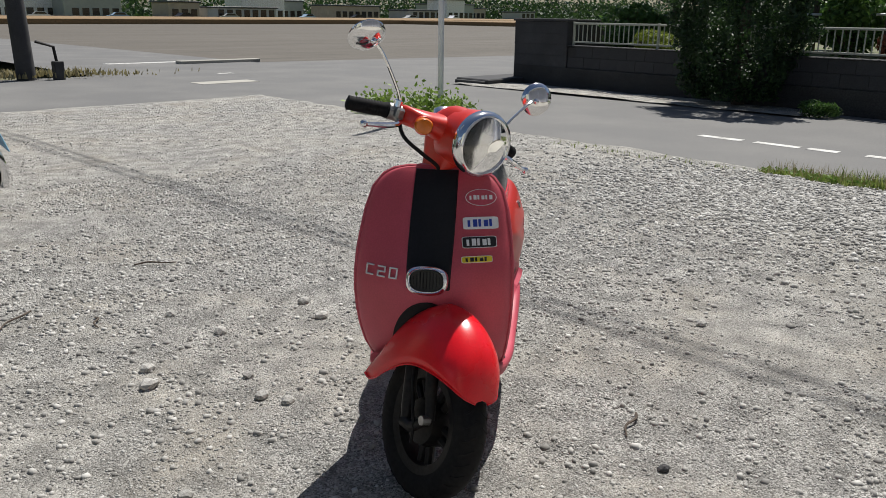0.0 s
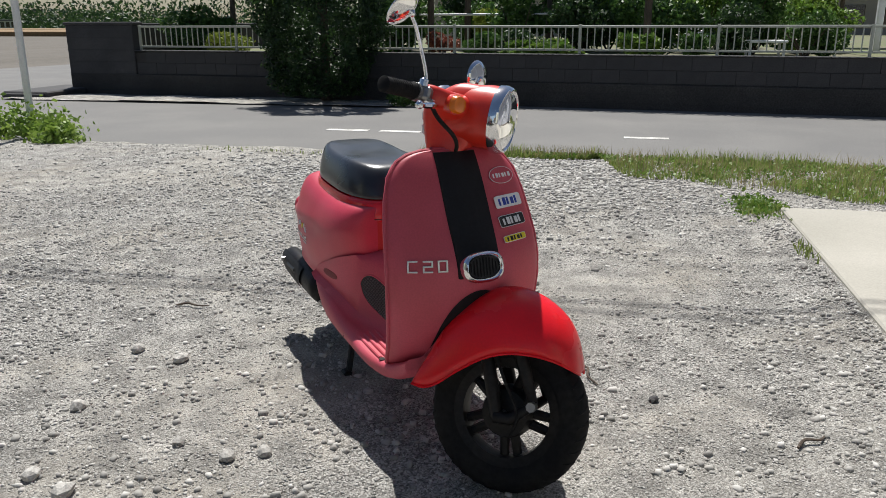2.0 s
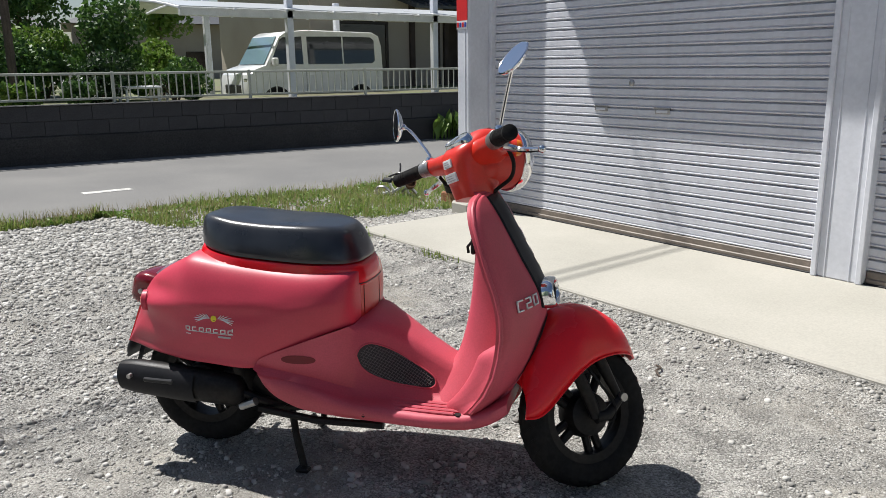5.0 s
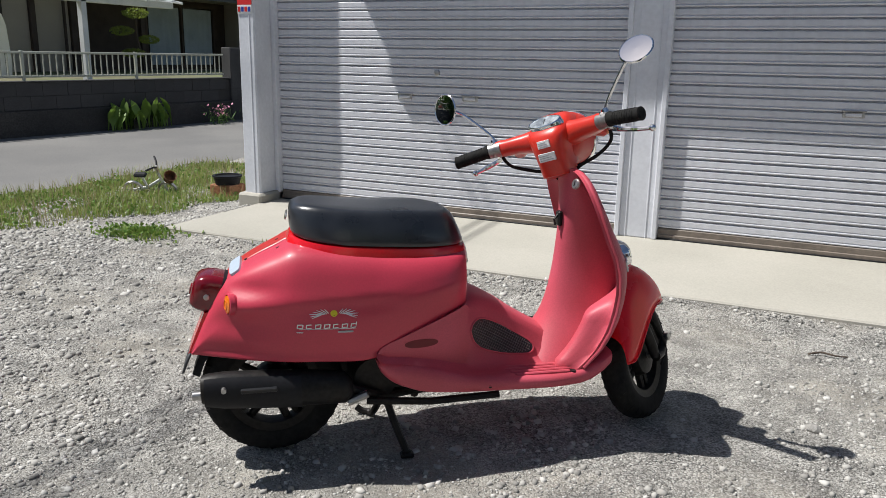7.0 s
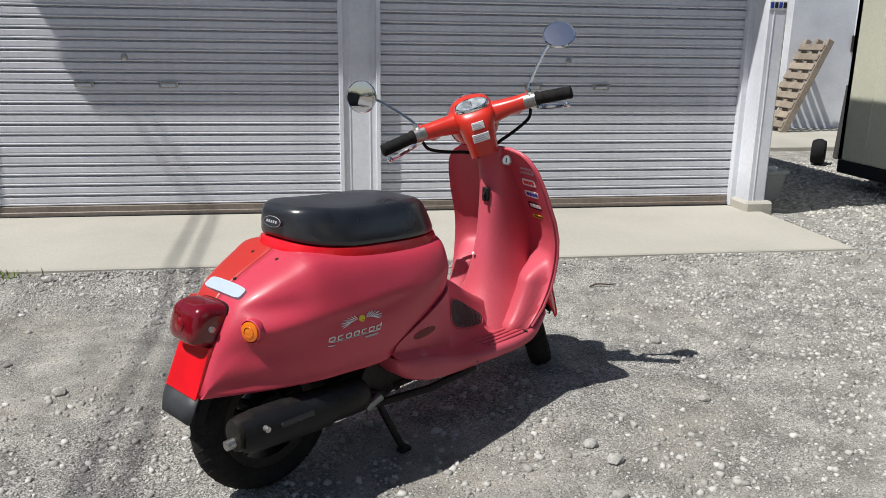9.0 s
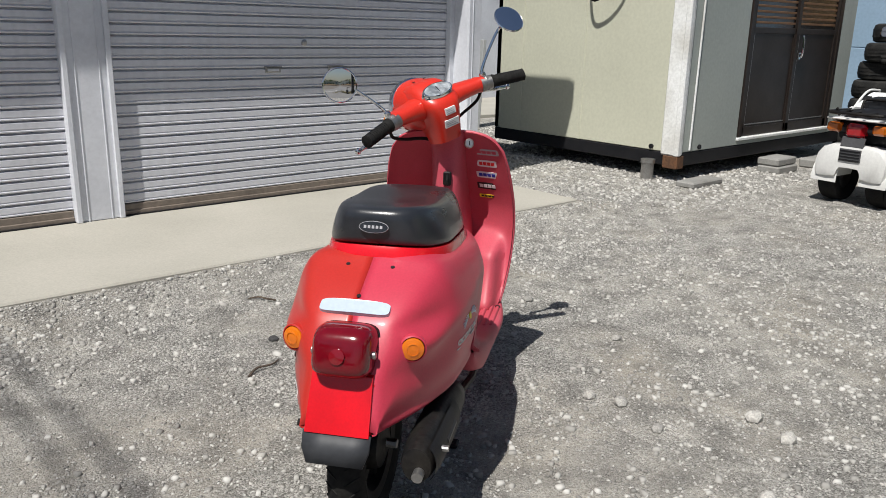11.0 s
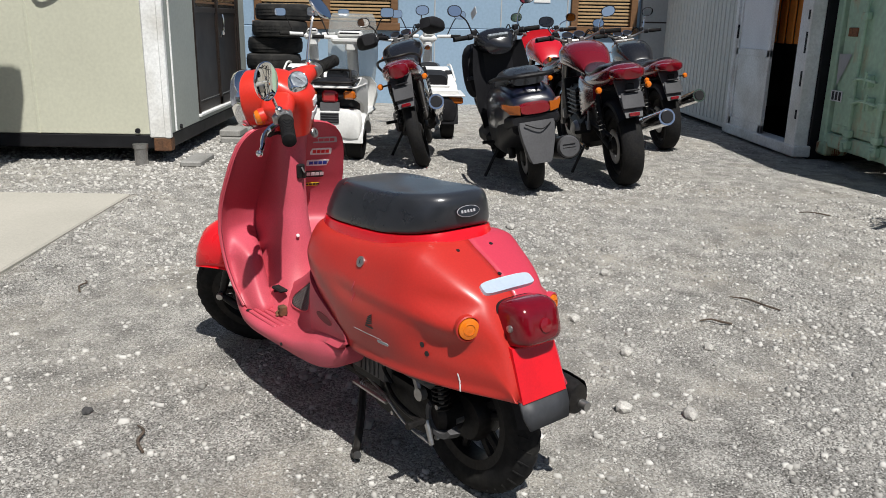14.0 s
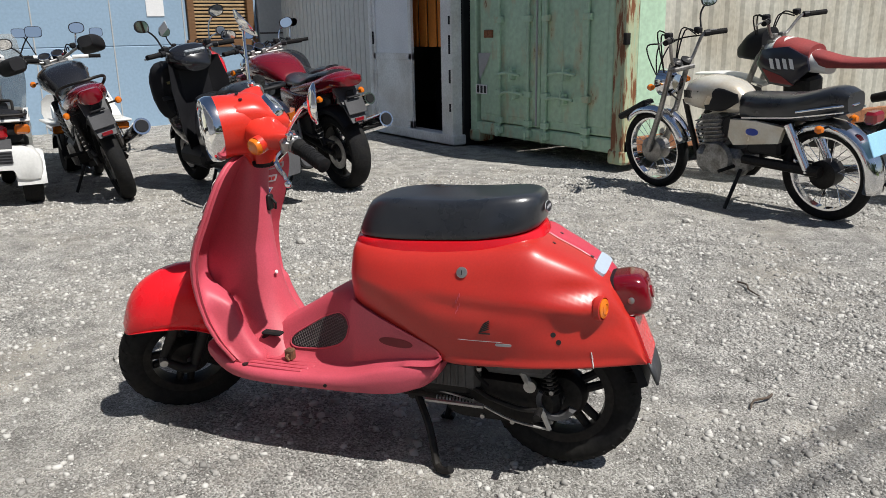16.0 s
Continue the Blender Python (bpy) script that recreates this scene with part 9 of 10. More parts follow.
        part("hose", tube(smooth_line([(0.44, s * 0.10, 0.60), (0.58, s * 0.15, 0.66), (0.70, s * 0.12, 0.58), (0.80, s * 0.14, 0.70)], 4), 0.008, 6), M["rubber"], ob)
    part("carburettor", join(box(0.50, 0.62, -0.13, 0.13, 0.54, 0.64, 0.02), *[moved(pose(0.56, y, 0.58), lathe([(0.0, -0.07), (0.035, -0.07), (0.04, 0.07), (0.0, 0.08)], 12)) for y in (-0.09, 0.0, 0.09)]), M["alloy"], ob)
    part("chain_guard", tube([(-0.06, 0.10, R + 0.09), (0.30, 0.10, R + 0.12), (0.5, 0.10, R + 0.14)], [0.012, 0.02, 0.02], 6), M["black"], ob)
    part("plate_mount", join(box(-0.245, -0.225, -0.03, 0.03, seat_z - 0.10, seat_z - 0.05, 0.006), box(-0.29, -0.25, -0.05, 0.05, seat_z - 0.10, seat_z - 0.088, 0.004)), M["black"], ob)
    part("rear_fender", loft([[(-0.16, -0.085, seat_z - 0.02), (-0.16, 0.085, seat_z - 0.02), (-0.13, 0.085, seat_z - 0.03), (-0.13, -0.085, seat_z - 0.03)], [(-0.26, -0.075, seat_z - 0.16), (-0.26, 0.075, seat_z - 0.16), (-0.24, 0.075, seat_z - 0.16), (-0.24, -0.075, seat_z - 0.16)], [(-0.31, -0.058, seat_z - 0.27), (-0.31, 0.058, seat_z - 0.27), (-0.295, 0.058, seat_z - 0.27), (-0.295, -0.058, seat_z - 0.27)]]), M["plategrey"], ob)
    if plate:
        part("plate_bracket", moved(pose(-0.272, 0, seat_z - 0.16, 0, 24, 0), box(-0.018, -0.010, -0.075, 0.075, -0.06, 0.05, 0.003)), M["dustygrey"], ob)
        part("reflector", box(-0.318, -0.302, -0.035, 0.035, seat_z - 0.262, seat_z - 0.238, 0.003), M["redlens"], ob)
    if muffler:
        mf = part("muffler", tube([(0.25, -0.17, 0.36), (0.1, -0.2, 0.40), (-0.3, -0.225, 0.50)], [0.03, 0.055, 0.058], 18), M[exhaust], ob)
        part("muffler_end", tube([(-0.30, -0.225, 0.5005), (-0.312, -0.2255, 0.503)], [0.046, 0.04], 16), M["darkprint"], mf)
        part("exhaust_pipe", tube(smooth_line([(0.84, -0.08, 0.56), (0.98, -0.12, 0.42), (0.80, -0.16, 0.24), (0.40, -0.17, 0.26), (0.25, -0.17, 0.36)], 4), 0.02, 8), M[exhaust], mf)
    bar_set(ob, b - 0.27, 1.0, 0.33, 0.04, 0.12, mirror_z, mitts=mitts)
    part("headlamp", lathe([(0.0, -0.09), (0.06, -0.08), (0.09, -0.02), (0.09, 0.02), (0.075, 0.035), (0.0, 0.04)], 22, "x"), M["chrome"], ob, m=pose(b - 0.08, 0, 0.88))
    part("instrument", join(lathe([(0.0, -0.03), (0.042, -0.03), (0.042, 0.02), (0.0, 0.025)], 18), moved(pose(0, 0.1, 0), lathe([(0.0, -0.03), (0.042, -0.03), (0.042, 0.02), (0.0, 0.025)], 18))), M["black"], ob, m=pose(b - 0.2, -0.05, 1.02, 0, -30, 0))
    part("instrument_rim", join(*[moved(pose(0, y, 0), hoop_z([(0.040, 0.016), (0.047, 0.016), (0.047, 0.028), (0.040, 0.028)], 18)) for y in (0, 0.1)]), M["chrome"], ob, m=pose(b - 0.2, -0.05, 1.02, 0, -30, 0))
    part("side_stand", tube([(0.5, 0.12, 0.28), (0.42, 0.28, 0.012 - 0.28 * math.tan(m.to_euler().x))], 0.012, 6), M["iron"], ob)
    if fairing:
        part("cowl", blob(b - 0.30, b + 0.08, [(0, 1.06), (0.5, 1.02), (1, 0.88)], [(0, 0.86), (0.5, 0.78), (1, 0.80)], [(0, 0.2), (0.5, 0.19), (1, 0.08)]), M[tank], ob, "", 60)
    return ob


def rear_rack(ob, x0, x1, w, z):
    for y in (-w, -w / 3, w / 3, w):
        part("rack_bar", tube([(x0, y, z), (x1, y, z)], 0.009, 6), M["iron"], ob)
    part("rack_bar", tube([(x0, -w, z), (x0, w, z)], 0.009, 6), M["iron"], ob)
    part("rack_bar", tube([(x1, -w, z), (x1, w, z)], 0.009, 6), M["iron"], ob)


def three_wheeler(m, label, deck=True, wind=True):
    """A white delivery three-wheeler."""
    ob = thing("delivery_trike", m, label, "three-wheeler", "white three-wheelers")
    for y in (-0.17, 0.17):
        w = part("wheel", hoop([(0.08, -0.05), (0.13, -0.065), (0.165, -0.06), (0.175, 0.0), (0.165, 0.06), (0.13, 0.065), (0.08, 0.05)], 30), M["rubber"], ob, m=pose(0, y, 0.175))
        part("rim", lathe([(0.0, -0.03), (0.085, -0.045), (0.09, 0.0), (0.085, 0.045), (0.0, 0.03)], 20, "y"), M["rust"] if y < 0 else M["iron"], w)
        part("mudguard", loft([[(0.205 * math.sin(t), y + yy * (1 if y > 0 else -1), 0.175 + (0.205 + d) * math.cos(t)) for yy, d in ((-0.09, 0.0), (0.07, 0.0), (0.095, -0.02), (0.095, -0.06))] for t in [radians(a) for a in range(-95, 100, 13)]], False), M["black" if deck else "whiteplastic"], ob)
    half = [(0.0, 0.265), (0.085, 0.262), (0.105, 0.235), (0.115, 0.195), (0.20, 0.185), (0.272, 0.192), (0.290, 0.25), (0.292, 0.30), (0.275, 0.355), (0.235, 0.40), (0.16, 0.425), (0.0, 0.43)]
    lobes = half + [(-y, z) for y, z in half[-2:0:-1]]
    part("rear_cover", loft([[(x, y * 0.88 * f, 0.31 + (z - 0.31) * f) for y, z in lobes] for x, f in ((0.02, 0.98), (-0.14, 1.0), (-0.19, 0.985), (-0.212, 0.94), (-0.218, 0.86))]), M["black" if deck else "whiteplastic"], ob, "moulded rear shell over both wheels", 40)
    part("vent", box(-0.226, -0.21, -0.075, 0.075, 0.315, 0.40, 0.003), M["plategrey"], ob)
    for k in range(4):
        part("vent_slat", box(-0.230, -0.222, -0.07, 0.07, 0.323 + 0.02 * k, 0.331 + 0.02 * k, 0.001), M["black"], ob)
    big_wheel(ob, 0.98, 0.19, 0.05, 0.12)
    part("front_fender", fender_form(0.98, 0.19, 0.06, -80, 80), M["whiteplastic"], ob)
    part("under_body", box(0.1, 0.85, -0.14, 0.14, 0.2, 0.34, 0.03), M["black"], ob)
    part("floor", box(0.35, 0.85, -0.2, 0.2, 0.30, 0.35, 0.02), M["whiteplastic"], ob)
    part("body", blob(-0.12, 0.42, [(0, 0.62), (0.3, 0.66), (1, 0.62)], [(0, 0.44), (0.4, 0.34), (1, 0.32)], [(0, 0.16), (0.4, 0.19), (1, 0.15)], 8, 4), M["black"], ob, "", 50)
    low, wide = (0.155, 0.31) if deck else (0.0, 0.205)
    part("tail_bar", box(-0.17, -0.12, -wide, wide, 0.50 - low, 0.56 - low, 0.02), M["black"], ob)
    part("tail_lamp", box(-0.215, -0.13, -0.065, 0.065, 0.475 - low, 0.57 - low, 0.02), M["redbright"], ob)
    part("plate_holder", moved(pose(-0.235 if deck else -0.205, 0, 0.445 - 0.13 * deck, 0, 14, 0), box(-0.006, 0.006, -0.08, 0.08, -0.035, 0.035, 0.003)), M["carriergrey"], ob)
    part("side_print", box(0.02, 0.12, -0.2125, -0.2105, 0.56, 0.575, 0.0005), M["greyprint"], ob)
    for s in (-1, 1):
        part("indicator", box(-0.205, -0.13, s * 0.11, s * wide, 0.505 - low, 0.57 - low, 0.014), M["amberdull"], ob)
    if deck:
        part("deck", box(-0.235, 0.32, -0.33, 0.33, 0.42, 0.442, 0.008), M["whiteplastic"], ob, "flat white tail board")
        part("tray_lid", loft([[(x, -b, 0.444), (x, b, 0.444), (x, b * 0.93, z), (x, -b * 0.93, z)] for x, b, z in ((-0.19, 0.275, 0.475), (-0.10, 0.265, 0.54), (0.08, 0.20, 0.665), (0.14, 0.185, 0.685), (0.32, 0.18, 0.67))]), M["whiteplastic"], ob, "sloping ribbed white lid", 30)
        for k in range(4):
            f = (k + 0.5) / 4
            part("lid_rib", box(-0.17 + 0.22 * f - 0.012, -0.17 + 0.22 * f + 0.012, -0.19 + 0.05 * f, 0.19 - 0.05 * f, 0.478 + 0.158 * f, 0.506 + 0.158 * f, 0.008), M["whiteplastic"], ob)
        for s in (-1, 1):
            part("hand_hole", moved(facing(0.035, s * 0.185, 0.632, -0.58, s * 0.15, 0.80), box(-0.035, 0.035, -0.03, 0.03, -0.004, 0.008, 0.003)), M["black"], ob, "dark hand hole")
            part("tray_rail", tube(smooth_line([(-0.05, s * 0.24, 0.56), (0.04, s * 0.215, 0.655), (0.14, s * 0.20, 0.70), (0.34, s * 0.19, 0.69)], 4), 0.010, 8), M["whiteplastic"], ob)
            part("side_skirt", loft([[(x, s * (y + d), z) for x, y, z in ((0.10, 0.20, 0.43), (0.36, 0.20, 0.55), (0.46, 0.18, 0.34), (0.22, 0.20, 0.33))][::s] for d in (-0.02, 0.0, 0.012)]), M["whiteplastic"], ob, "", 40)
    else:
        part("deck", box(-0.20, 0.30, -0.215, 0.215, 0.588, 0.602, 0.006), M["whiteplastic"], ob)
        rear_rack(ob, -0.24, 0.12, 0.17, 0.635)
        part("rack_rim", tube(smooth_line([(0.12, -0.19, 0.64), (-0.18, -0.19, 0.640), (-0.25, -0.14, 0.640), (-0.25, 0.14, 0.640), (-0.18, 0.19, 0.640), (0.12, 0.19, 0.64)], 4), 0.011, 8), M["iron"], ob)
        part("rack_hoop", tube(smooth_line([(0.06, -0.115, 0.64), (0.08, -0.115, 0.70), (0.09, -0.09, 0.715), (0.09, 0.09, 0.715), (0.08, 0.115, 0.70), (0.06, 0.115, 0.64)], 4), 0.010, 8), M["iron"], ob)
        for s in (-1, 1):
            part("rack_stay", tube([(-0.12, s * 0.17, 0.61), (-0.16, s * 0.17, 0.66)], 0.009, 6), M["iron"], ob)
            part("side_panel", loft([[(x, s * (y + d), z) for x, y, z in ((-0.14, 0.19, 0.58), (0.10, 0.20, 0.66), (0.40, 0.19, 0.62), (0.46, 0.18, 0.34), (0.20, 0.20, 0.33), (0.12, 0.20, 0.44), (-0.10, 0.19, 0.50))][::s] for d in (-0.02, 0.0, 0.012)]), M["whiteplastic"], ob, "white side panel", 40)
    part("seat", blob(0.36 if deck else 0.10, 0.64 if deck else 0.58, [(0, 0.715), (0.5, 0.71), (1, 0.69)], [(0, 0.62), (1, 0.60)], [(0, 0.09), (0.5, 0.12), (1, 0.08)], 8, 3), M["seat"], ob, "", 60)
    part("leg_shield", loft([[(x, y, z) for y, x in ((-w, x0 - 0.05), (-w * 0.5, x0), (0, x0 + 0.015), (w * 0.5, x0), (w, x0 - 0.05), (w, x0 - 0.07), (0, x0 - 0.02), (-w, x0 - 0.07))] for z, x0, w in ((0.28, 0.86, 0.17), (0.45, 0.88, 0.22), (0.56, 0.87, 0.21), (0.62, 0.85, 0.16))]), M["whiteplastic"], ob)
    part("steering_column", tube([(0.93, 0, 0.35), (0.74, 0, 0.92)], 0.05, 12), M["whiteplastic"], ob)
    cowl = 0.175 if wind else 0.09
    part("meter_box", join(box(0.64, 0.80, -cowl, cowl, 0.905, 0.975, 0.025), box(0.635, 0.73, -0.62 * cowl, 0.62 * cowl, 0.96, 1.02, 0.018), box(0.65, 0.74, -0.045, 0.045, 0.84, 0.92, 0.02)), M["whiteplastic"], ob, "white handlebar cowl")
    part("meter_face", moved(pose(0.662, 0, 1.005, 0, -28, 0), box(-0.03, 0.03, -0.5 * cowl, 0.5 * cowl, 0.0, 0.012, 0.003)), M["black"], ob)
    for s in (-1, 1):
        part("bar_end", tube([(0.72, s * 0.1, 0.96), (0.70, s * 0.24, 0.965)], 0.018, 10), M["whiteplastic"], ob)
        part("grip", tube([(0.70, s * 0.24, 0.965), (0.67, s * 0.34, 0.965)], 0.018, 10), M["rubber"], ob)
        part("mirror_stem", tube(smooth_line([(0.71, s * 0.2, 0.97), (0.72, s * 0.27, 1.12), (0.70, s * 0.31, 1.16)], 4), 0.006, 6), M["iron"], ob)
        mm = facing(0.69, s * 0.33, 1.18, -1, 0, 0.1)
        mir = part("mirror", moved(mm, loft([[(px, py, pz) for px, py in squircle(0, 0, a, b, 4, 20)] for pz, a, b in ((-0.025, 0.03, 0.02), (0.0, 0.06, 0.042), (0.003, 0.058, 0.04))])), M["black"], ob)
        part("mirror_glass", moved(mm, slab(squircle(0, 0, 0.056, 0.038, 4, 20), -0.001, 0.0045)), M["mirror"], mir)
    part("headlamp", lathe([(0.0, -0.05), (0.06, -0.04), (0.075, 0.0), (0.06, 0.025), (0.0, 0.03)], 20, "x"), M["chrome"], ob, m=pose(0.84, 0, 0.93))
    if wind:
        sc = part("windscreen", loft([[(x, y, z) for y, x in ((-w, 0.80), (-w / 2, 0.86), (0, 0.88), (w / 2, 0.86), (w, 0.80))] for z, w in ((0.58, 0.20), (0.80, 0.23), (1.0, 0.225), (1.12, 0.21), (1.17, 0.18))], False), M["screen"], ob, "clear windscreen", 60)
        sc.visible_shadow = False
        thick(sc, 0.003)
    return ob


three_wheeler(pose(4.46, 0.575, 0, 0, 0, -6), "white delivery three-wheeler with a black rear rack", False, True)
three_wheeler(pose(5.84, 1.0, 0, 0, 0, 2), "white delivery three-wheeler with a flat rear deck", True, False)
three_wheeler(pose(5.75, -0.22, 0, 0, 0, 2), "white three-wheeler behind the motorcycles, flat deck", True, False)
motorcycle(pose(4.13, -0.17, 0, -15, 0, -2), "black naked motorcycle with bar mitts and a dark red tail lamp", "bikeblack", "bikered", 1.3, 0.29, 0.052, 0.78, tank_top=0.98, mirror_z=0.13, mitts=True, lamp=(0.085, 0.10))
motorcycle(pose(3.47, -1.62, 0, -8, 0, 4), "dark red motorcycle with a wide rear tyre and chrome silencer", "bikered", "bikered", 1.4, 0.29, 0.074, 0.80, tank_top=1.0, mirror_z=0.15)
motorcycle(pose(5.2, -2.43, 0, -8, 0, 3), "black and dark red motorcycle beside the grey shed", "bikeblack", "bikered", 1.38, 0.29, 0.07, 0.76, tank_top=0.98, mirror_z=0.14)
motorcycle(pose(5.15, -1.52, 0, -6, 0, 4), "bright red motorcycle standing behind the black scooter", "bikebrightred", "bikeblack", 1.35, 0.29, 0.06, 0.76, tank_top=1.0, fairing=True, mirror_z=0.12)

# large black scooter
SCOOT_M = pose(3.30, -0.93, 0, -9, 0, 5)
ob = thing("large_scooter", SCOOT_M, "large black scooter with a wide amber and red tail lamp", "scooter", "row of parked motorcycles")
big_wheel(ob, 0.0, 0.24, 0.055, 0.155)
big_wheel(ob, 1.28, 0.24, 0.05, 0.155)
part("rear_body", blob(-0.30, 0.62, [(0, 0.66), (0.1, 0.72), (0.35, 0.76), (1, 0.70)], [(0, 0.55), (0.25, 0.42), (0.6, 0.34), (1, 0.26)], [(0, 0.14), (0.15, 0.185), (0.5, 0.205), (1, 0.17)], 16, 2.6), M["bikeblue"], ob, "", 60)
part("lower_body", blob(-0.27, 0.62, [(0, 0.56), (1, 0.50)], [(0, 0.42), (0.3, 0.30), (0.5, 0.22), (1, 0.20)], [(0, 0.15), (0.3, 0.19), (0.6, 0.18), (1, 0.17)], 12, 3.0), M["black"], ob, "", 60)
part("seat", blob(-0.20, 0.66, [(0, 0.82), (0.2, 0.85), (0.42, 0.82), (0.52, 0.76), (1, 0.74)], [(0, 0.74), (0.5, 0.68), (1, 0.64)], [(0, 0.11), (0.4, 0.15), (1, 0.11)], 16, 3), M["seat"], ob, "", 60)
part("grab_rail", tube(smooth_line([(0.15, -0.19, 0.76), (-0.14, -0.18, 0.80), (-0.30, -0.12, 0.81), (-0.32, 0, 0.81), (-0.30, 0.12, 0.81), (-0.14, 0.18, 0.80), (0.15, 0.19, 0.76)]), 0.014, 8), M["black"], ob)
for y in (-0.08, 0.0, 0.08):
    part("rack_bar", tube([(-0.31, y, 0.812), (-0.14, y, 0.815)], 0.008, 6), M["black"], ob)
part("tail_lamp", blob(-0.345, -0.24, [(0, 0.632), (1, 0.655)], [(0, 0.568), (1, 0.56)], [(0, 0.095), (0.4, 0.105), (1, 0.105)], 6, 3.2), M["redlens"], ob, "broad red tail lamp lens", 60)
for s in (-1, 1):
    part("indicator", loft([[(x, s * y, z) for y, x, z in ((0.098, -0.342 + d, 0.630), (0.150, -0.315 + d, 0.632), (0.192, -0.25 + d, 0.640), (0.194, -0.24 + d, 0.615), (0.160, -0.305 + d, 0.578), (0.098, -0.342 + d, 0.570))][::s] for d in (0.06, 0.0)]), M["amberdull"], ob, "dull amber corner lens", 40)
part("lamp_panel", blob(-0.33, -0.2, [(0, 0.56), (1, 0.56)], [(0, 0.50), (1, 0.46)], [(0, 0.15), (1, 0.19)], 4, 4), M["black"], ob, "", 60)
part("rear_fender", loft([[(-0.325, -w * 1.0, z) , (-0.325 - dx, -w * 0.92, z), (-0.325 - dx, w * 0.92, z), (-0.325, w * 1.0, z)] for z, w, dx in ((0.52, 0.120, 0.012), (0.49, 0.124, 0.022), (0.40, 0.112, 0.046), (0.29, 0.082, 0.068), (0.255, 0.066, 0.074))]), M["carriergrey"], ob, "grey plate carrier without a plate", 50)
part("cable_tie", tube(smooth_line([(-0.35, -0.09, 0.50), (-0.375, -0.02, 0.47), (-0.36, 0.08, 0.51)], 4), 0.004, 6), M["rubber"], ob)
part("floor", box(0.55, 1.0, -0.2, 0.2, 0.22, 0.36, 0.04), M["black"], ob)
part("front_cowl", blob(0.84, 1.36, [(0, 0.96), (0.4, 1.0), (0.8, 0.92), (1, 0.7)], [(0, 0.3), (0.5, 0.36), (1, 0.52)], [(0, 0.17), (0.4, 0.2), (1, 0.08)], 12, 2.6), M["bikeblack"], ob, "", 60)
part("leg_shield", loft([[(0.86 - 0.3 * y * y * 8, y, z) for y in (-w, -w * 0.5, 0, w * 0.5, w)] + [(0.83, w * 0.9, z), (0.83, -w * 0.9, z)] for z, w in ((0.32, 0.17), (0.5, 0.21), (0.8, 0.22), (0.98, 0.19))]), M["black"], ob, "", 60)
part("front_fender", fender_form(1.28, 0.24, 0.06, -80, 70), M["bikeblack"], ob)
part("muffler", tube([(0.25, -0.17, 0.22), (0.05, -0.2, 0.25), (-0.24, -0.22, 0.30)], [0.04, 0.075, 0.082], 20), M["iron"], ob)
part("muffler_cap", tube([(-0.24, -0.22, 0.3005), (-0.262, -0.2205, 0.304)], [0.078, 0.066], 20), M["carriergrey"], ob, "grey slotted end cap")
for k in range(3):
    part("cap_slot", box(-0.2655, -0.260, -0.262, -0.178, 0.277 + 0.022 * k, 0.283 + 0.022 * k, 0.001), M["darkprint"], ob)
for s in (-1, 1):
    part("rear_shock", tube([(0.0, s * 0.12, 0.24), (0.12, s * 0.12, 0.5)], 0.025, 10), M["iron"], ob)
    part("passenger_peg", tube([(0.40, s * 0.17, 0.30), (0.38, s * 0.26, 0.31)], 0.012, 8), M["rubber"], ob)
part("handlebar_cover", blob(0.70, 0.98, [(0, 1.02), (0.5, 1.09), (1, 1.05)], [(0, 0.90), (1, 0.90)], [(0, 0.10), (0.5, 0.17), (1, 0.13)], 10, 2.3), M["bikeblack"], ob, "", 60)
part("meter_panel", moved(pose(0.725, 0, 1.02, 0, -35, 0), box(-0.01, 0.012, -0.08, 0.08, -0.04, 0.04, 0.008)), M["dialglare"], ob)
bar_set(ob, 0.86, 1.02, 0.31, 0.03, 0.10, 0.18)
part("paper_tag", moved(pose(0.80, 0.15, 1.22, 10, 30, 20), box(-0.05, 0.05, -0.001, 0.001, -0.03, 0.03, 0.0005)), M["bright"], ob, "white paper tag on the bar")
part("side_stand", tube([(0.5, 0.14, 0.22), (0.42, 0.27, 0.05)], 0.012, 6), M["iron"], ob)
# Black bulge in place of the inner leg shield and glove box; its band is added.
bag = tagged(part("saddle_bag", moved(SCOOT_M @ pose(0.0, 0.15, 0.0), blob(0.90, 1.14, [(0, 0.95), (0.5, 0.99), (1, 0.94)], [(0, 0.60), (0.5, 0.56), (1, 0.62)], [(0, 0.08), (0.5, 0.11), (1, 0.09)], 8, 2.8)), M["mitt"], None, "", 60), "black bulge standing in for the scooter's inner leg shield and glove box", "bag")
part("strap", moved(SCOOT_M @ pose(0.0, 0.15, 0.0), box(0.885, 0.90, -0.10, 0.10, 0.72, 0.75, 0.004)), M["seat"], bag)
part("patch", moved(SCOOT_M @ pose(0.0, 0.15, 0.0), box(0.888, 0.902, 0.01, 0.04, 0.83, 0.85, 0.002)), M["straw"], bag, "small yellow patch")

# silver and black classic motorcycle by the container
ob = thing("classic_motorcycle", pose(0.75, -3.40, 0, -7, 0, -1.5), "silver and black classic motorcycle with chrome fenders", "motorcycle")
W, R = 1.33, 0.285
big_wheel(ob, 0.0, R, 0.045, R - 0.062, spoked=True, rim="chrome")
big_wheel(ob, W, R, 0.04, R - 0.058, spoked=True, rim="chrome")
thick(part("front_fender", fender_form(W, R, 0.055, -75, 45, 0.03), M["chrome"], ob, "chrome front fender", 50), 0.003)
part("fender_tip", moved(pose(W + 0.19, 0, R + 0.26, 0, 25, 0), box(-0.16, 0.14, -0.055, 0.055, -0.015, 0.03, 0.014)), M["black"], ob, "black fender pad")
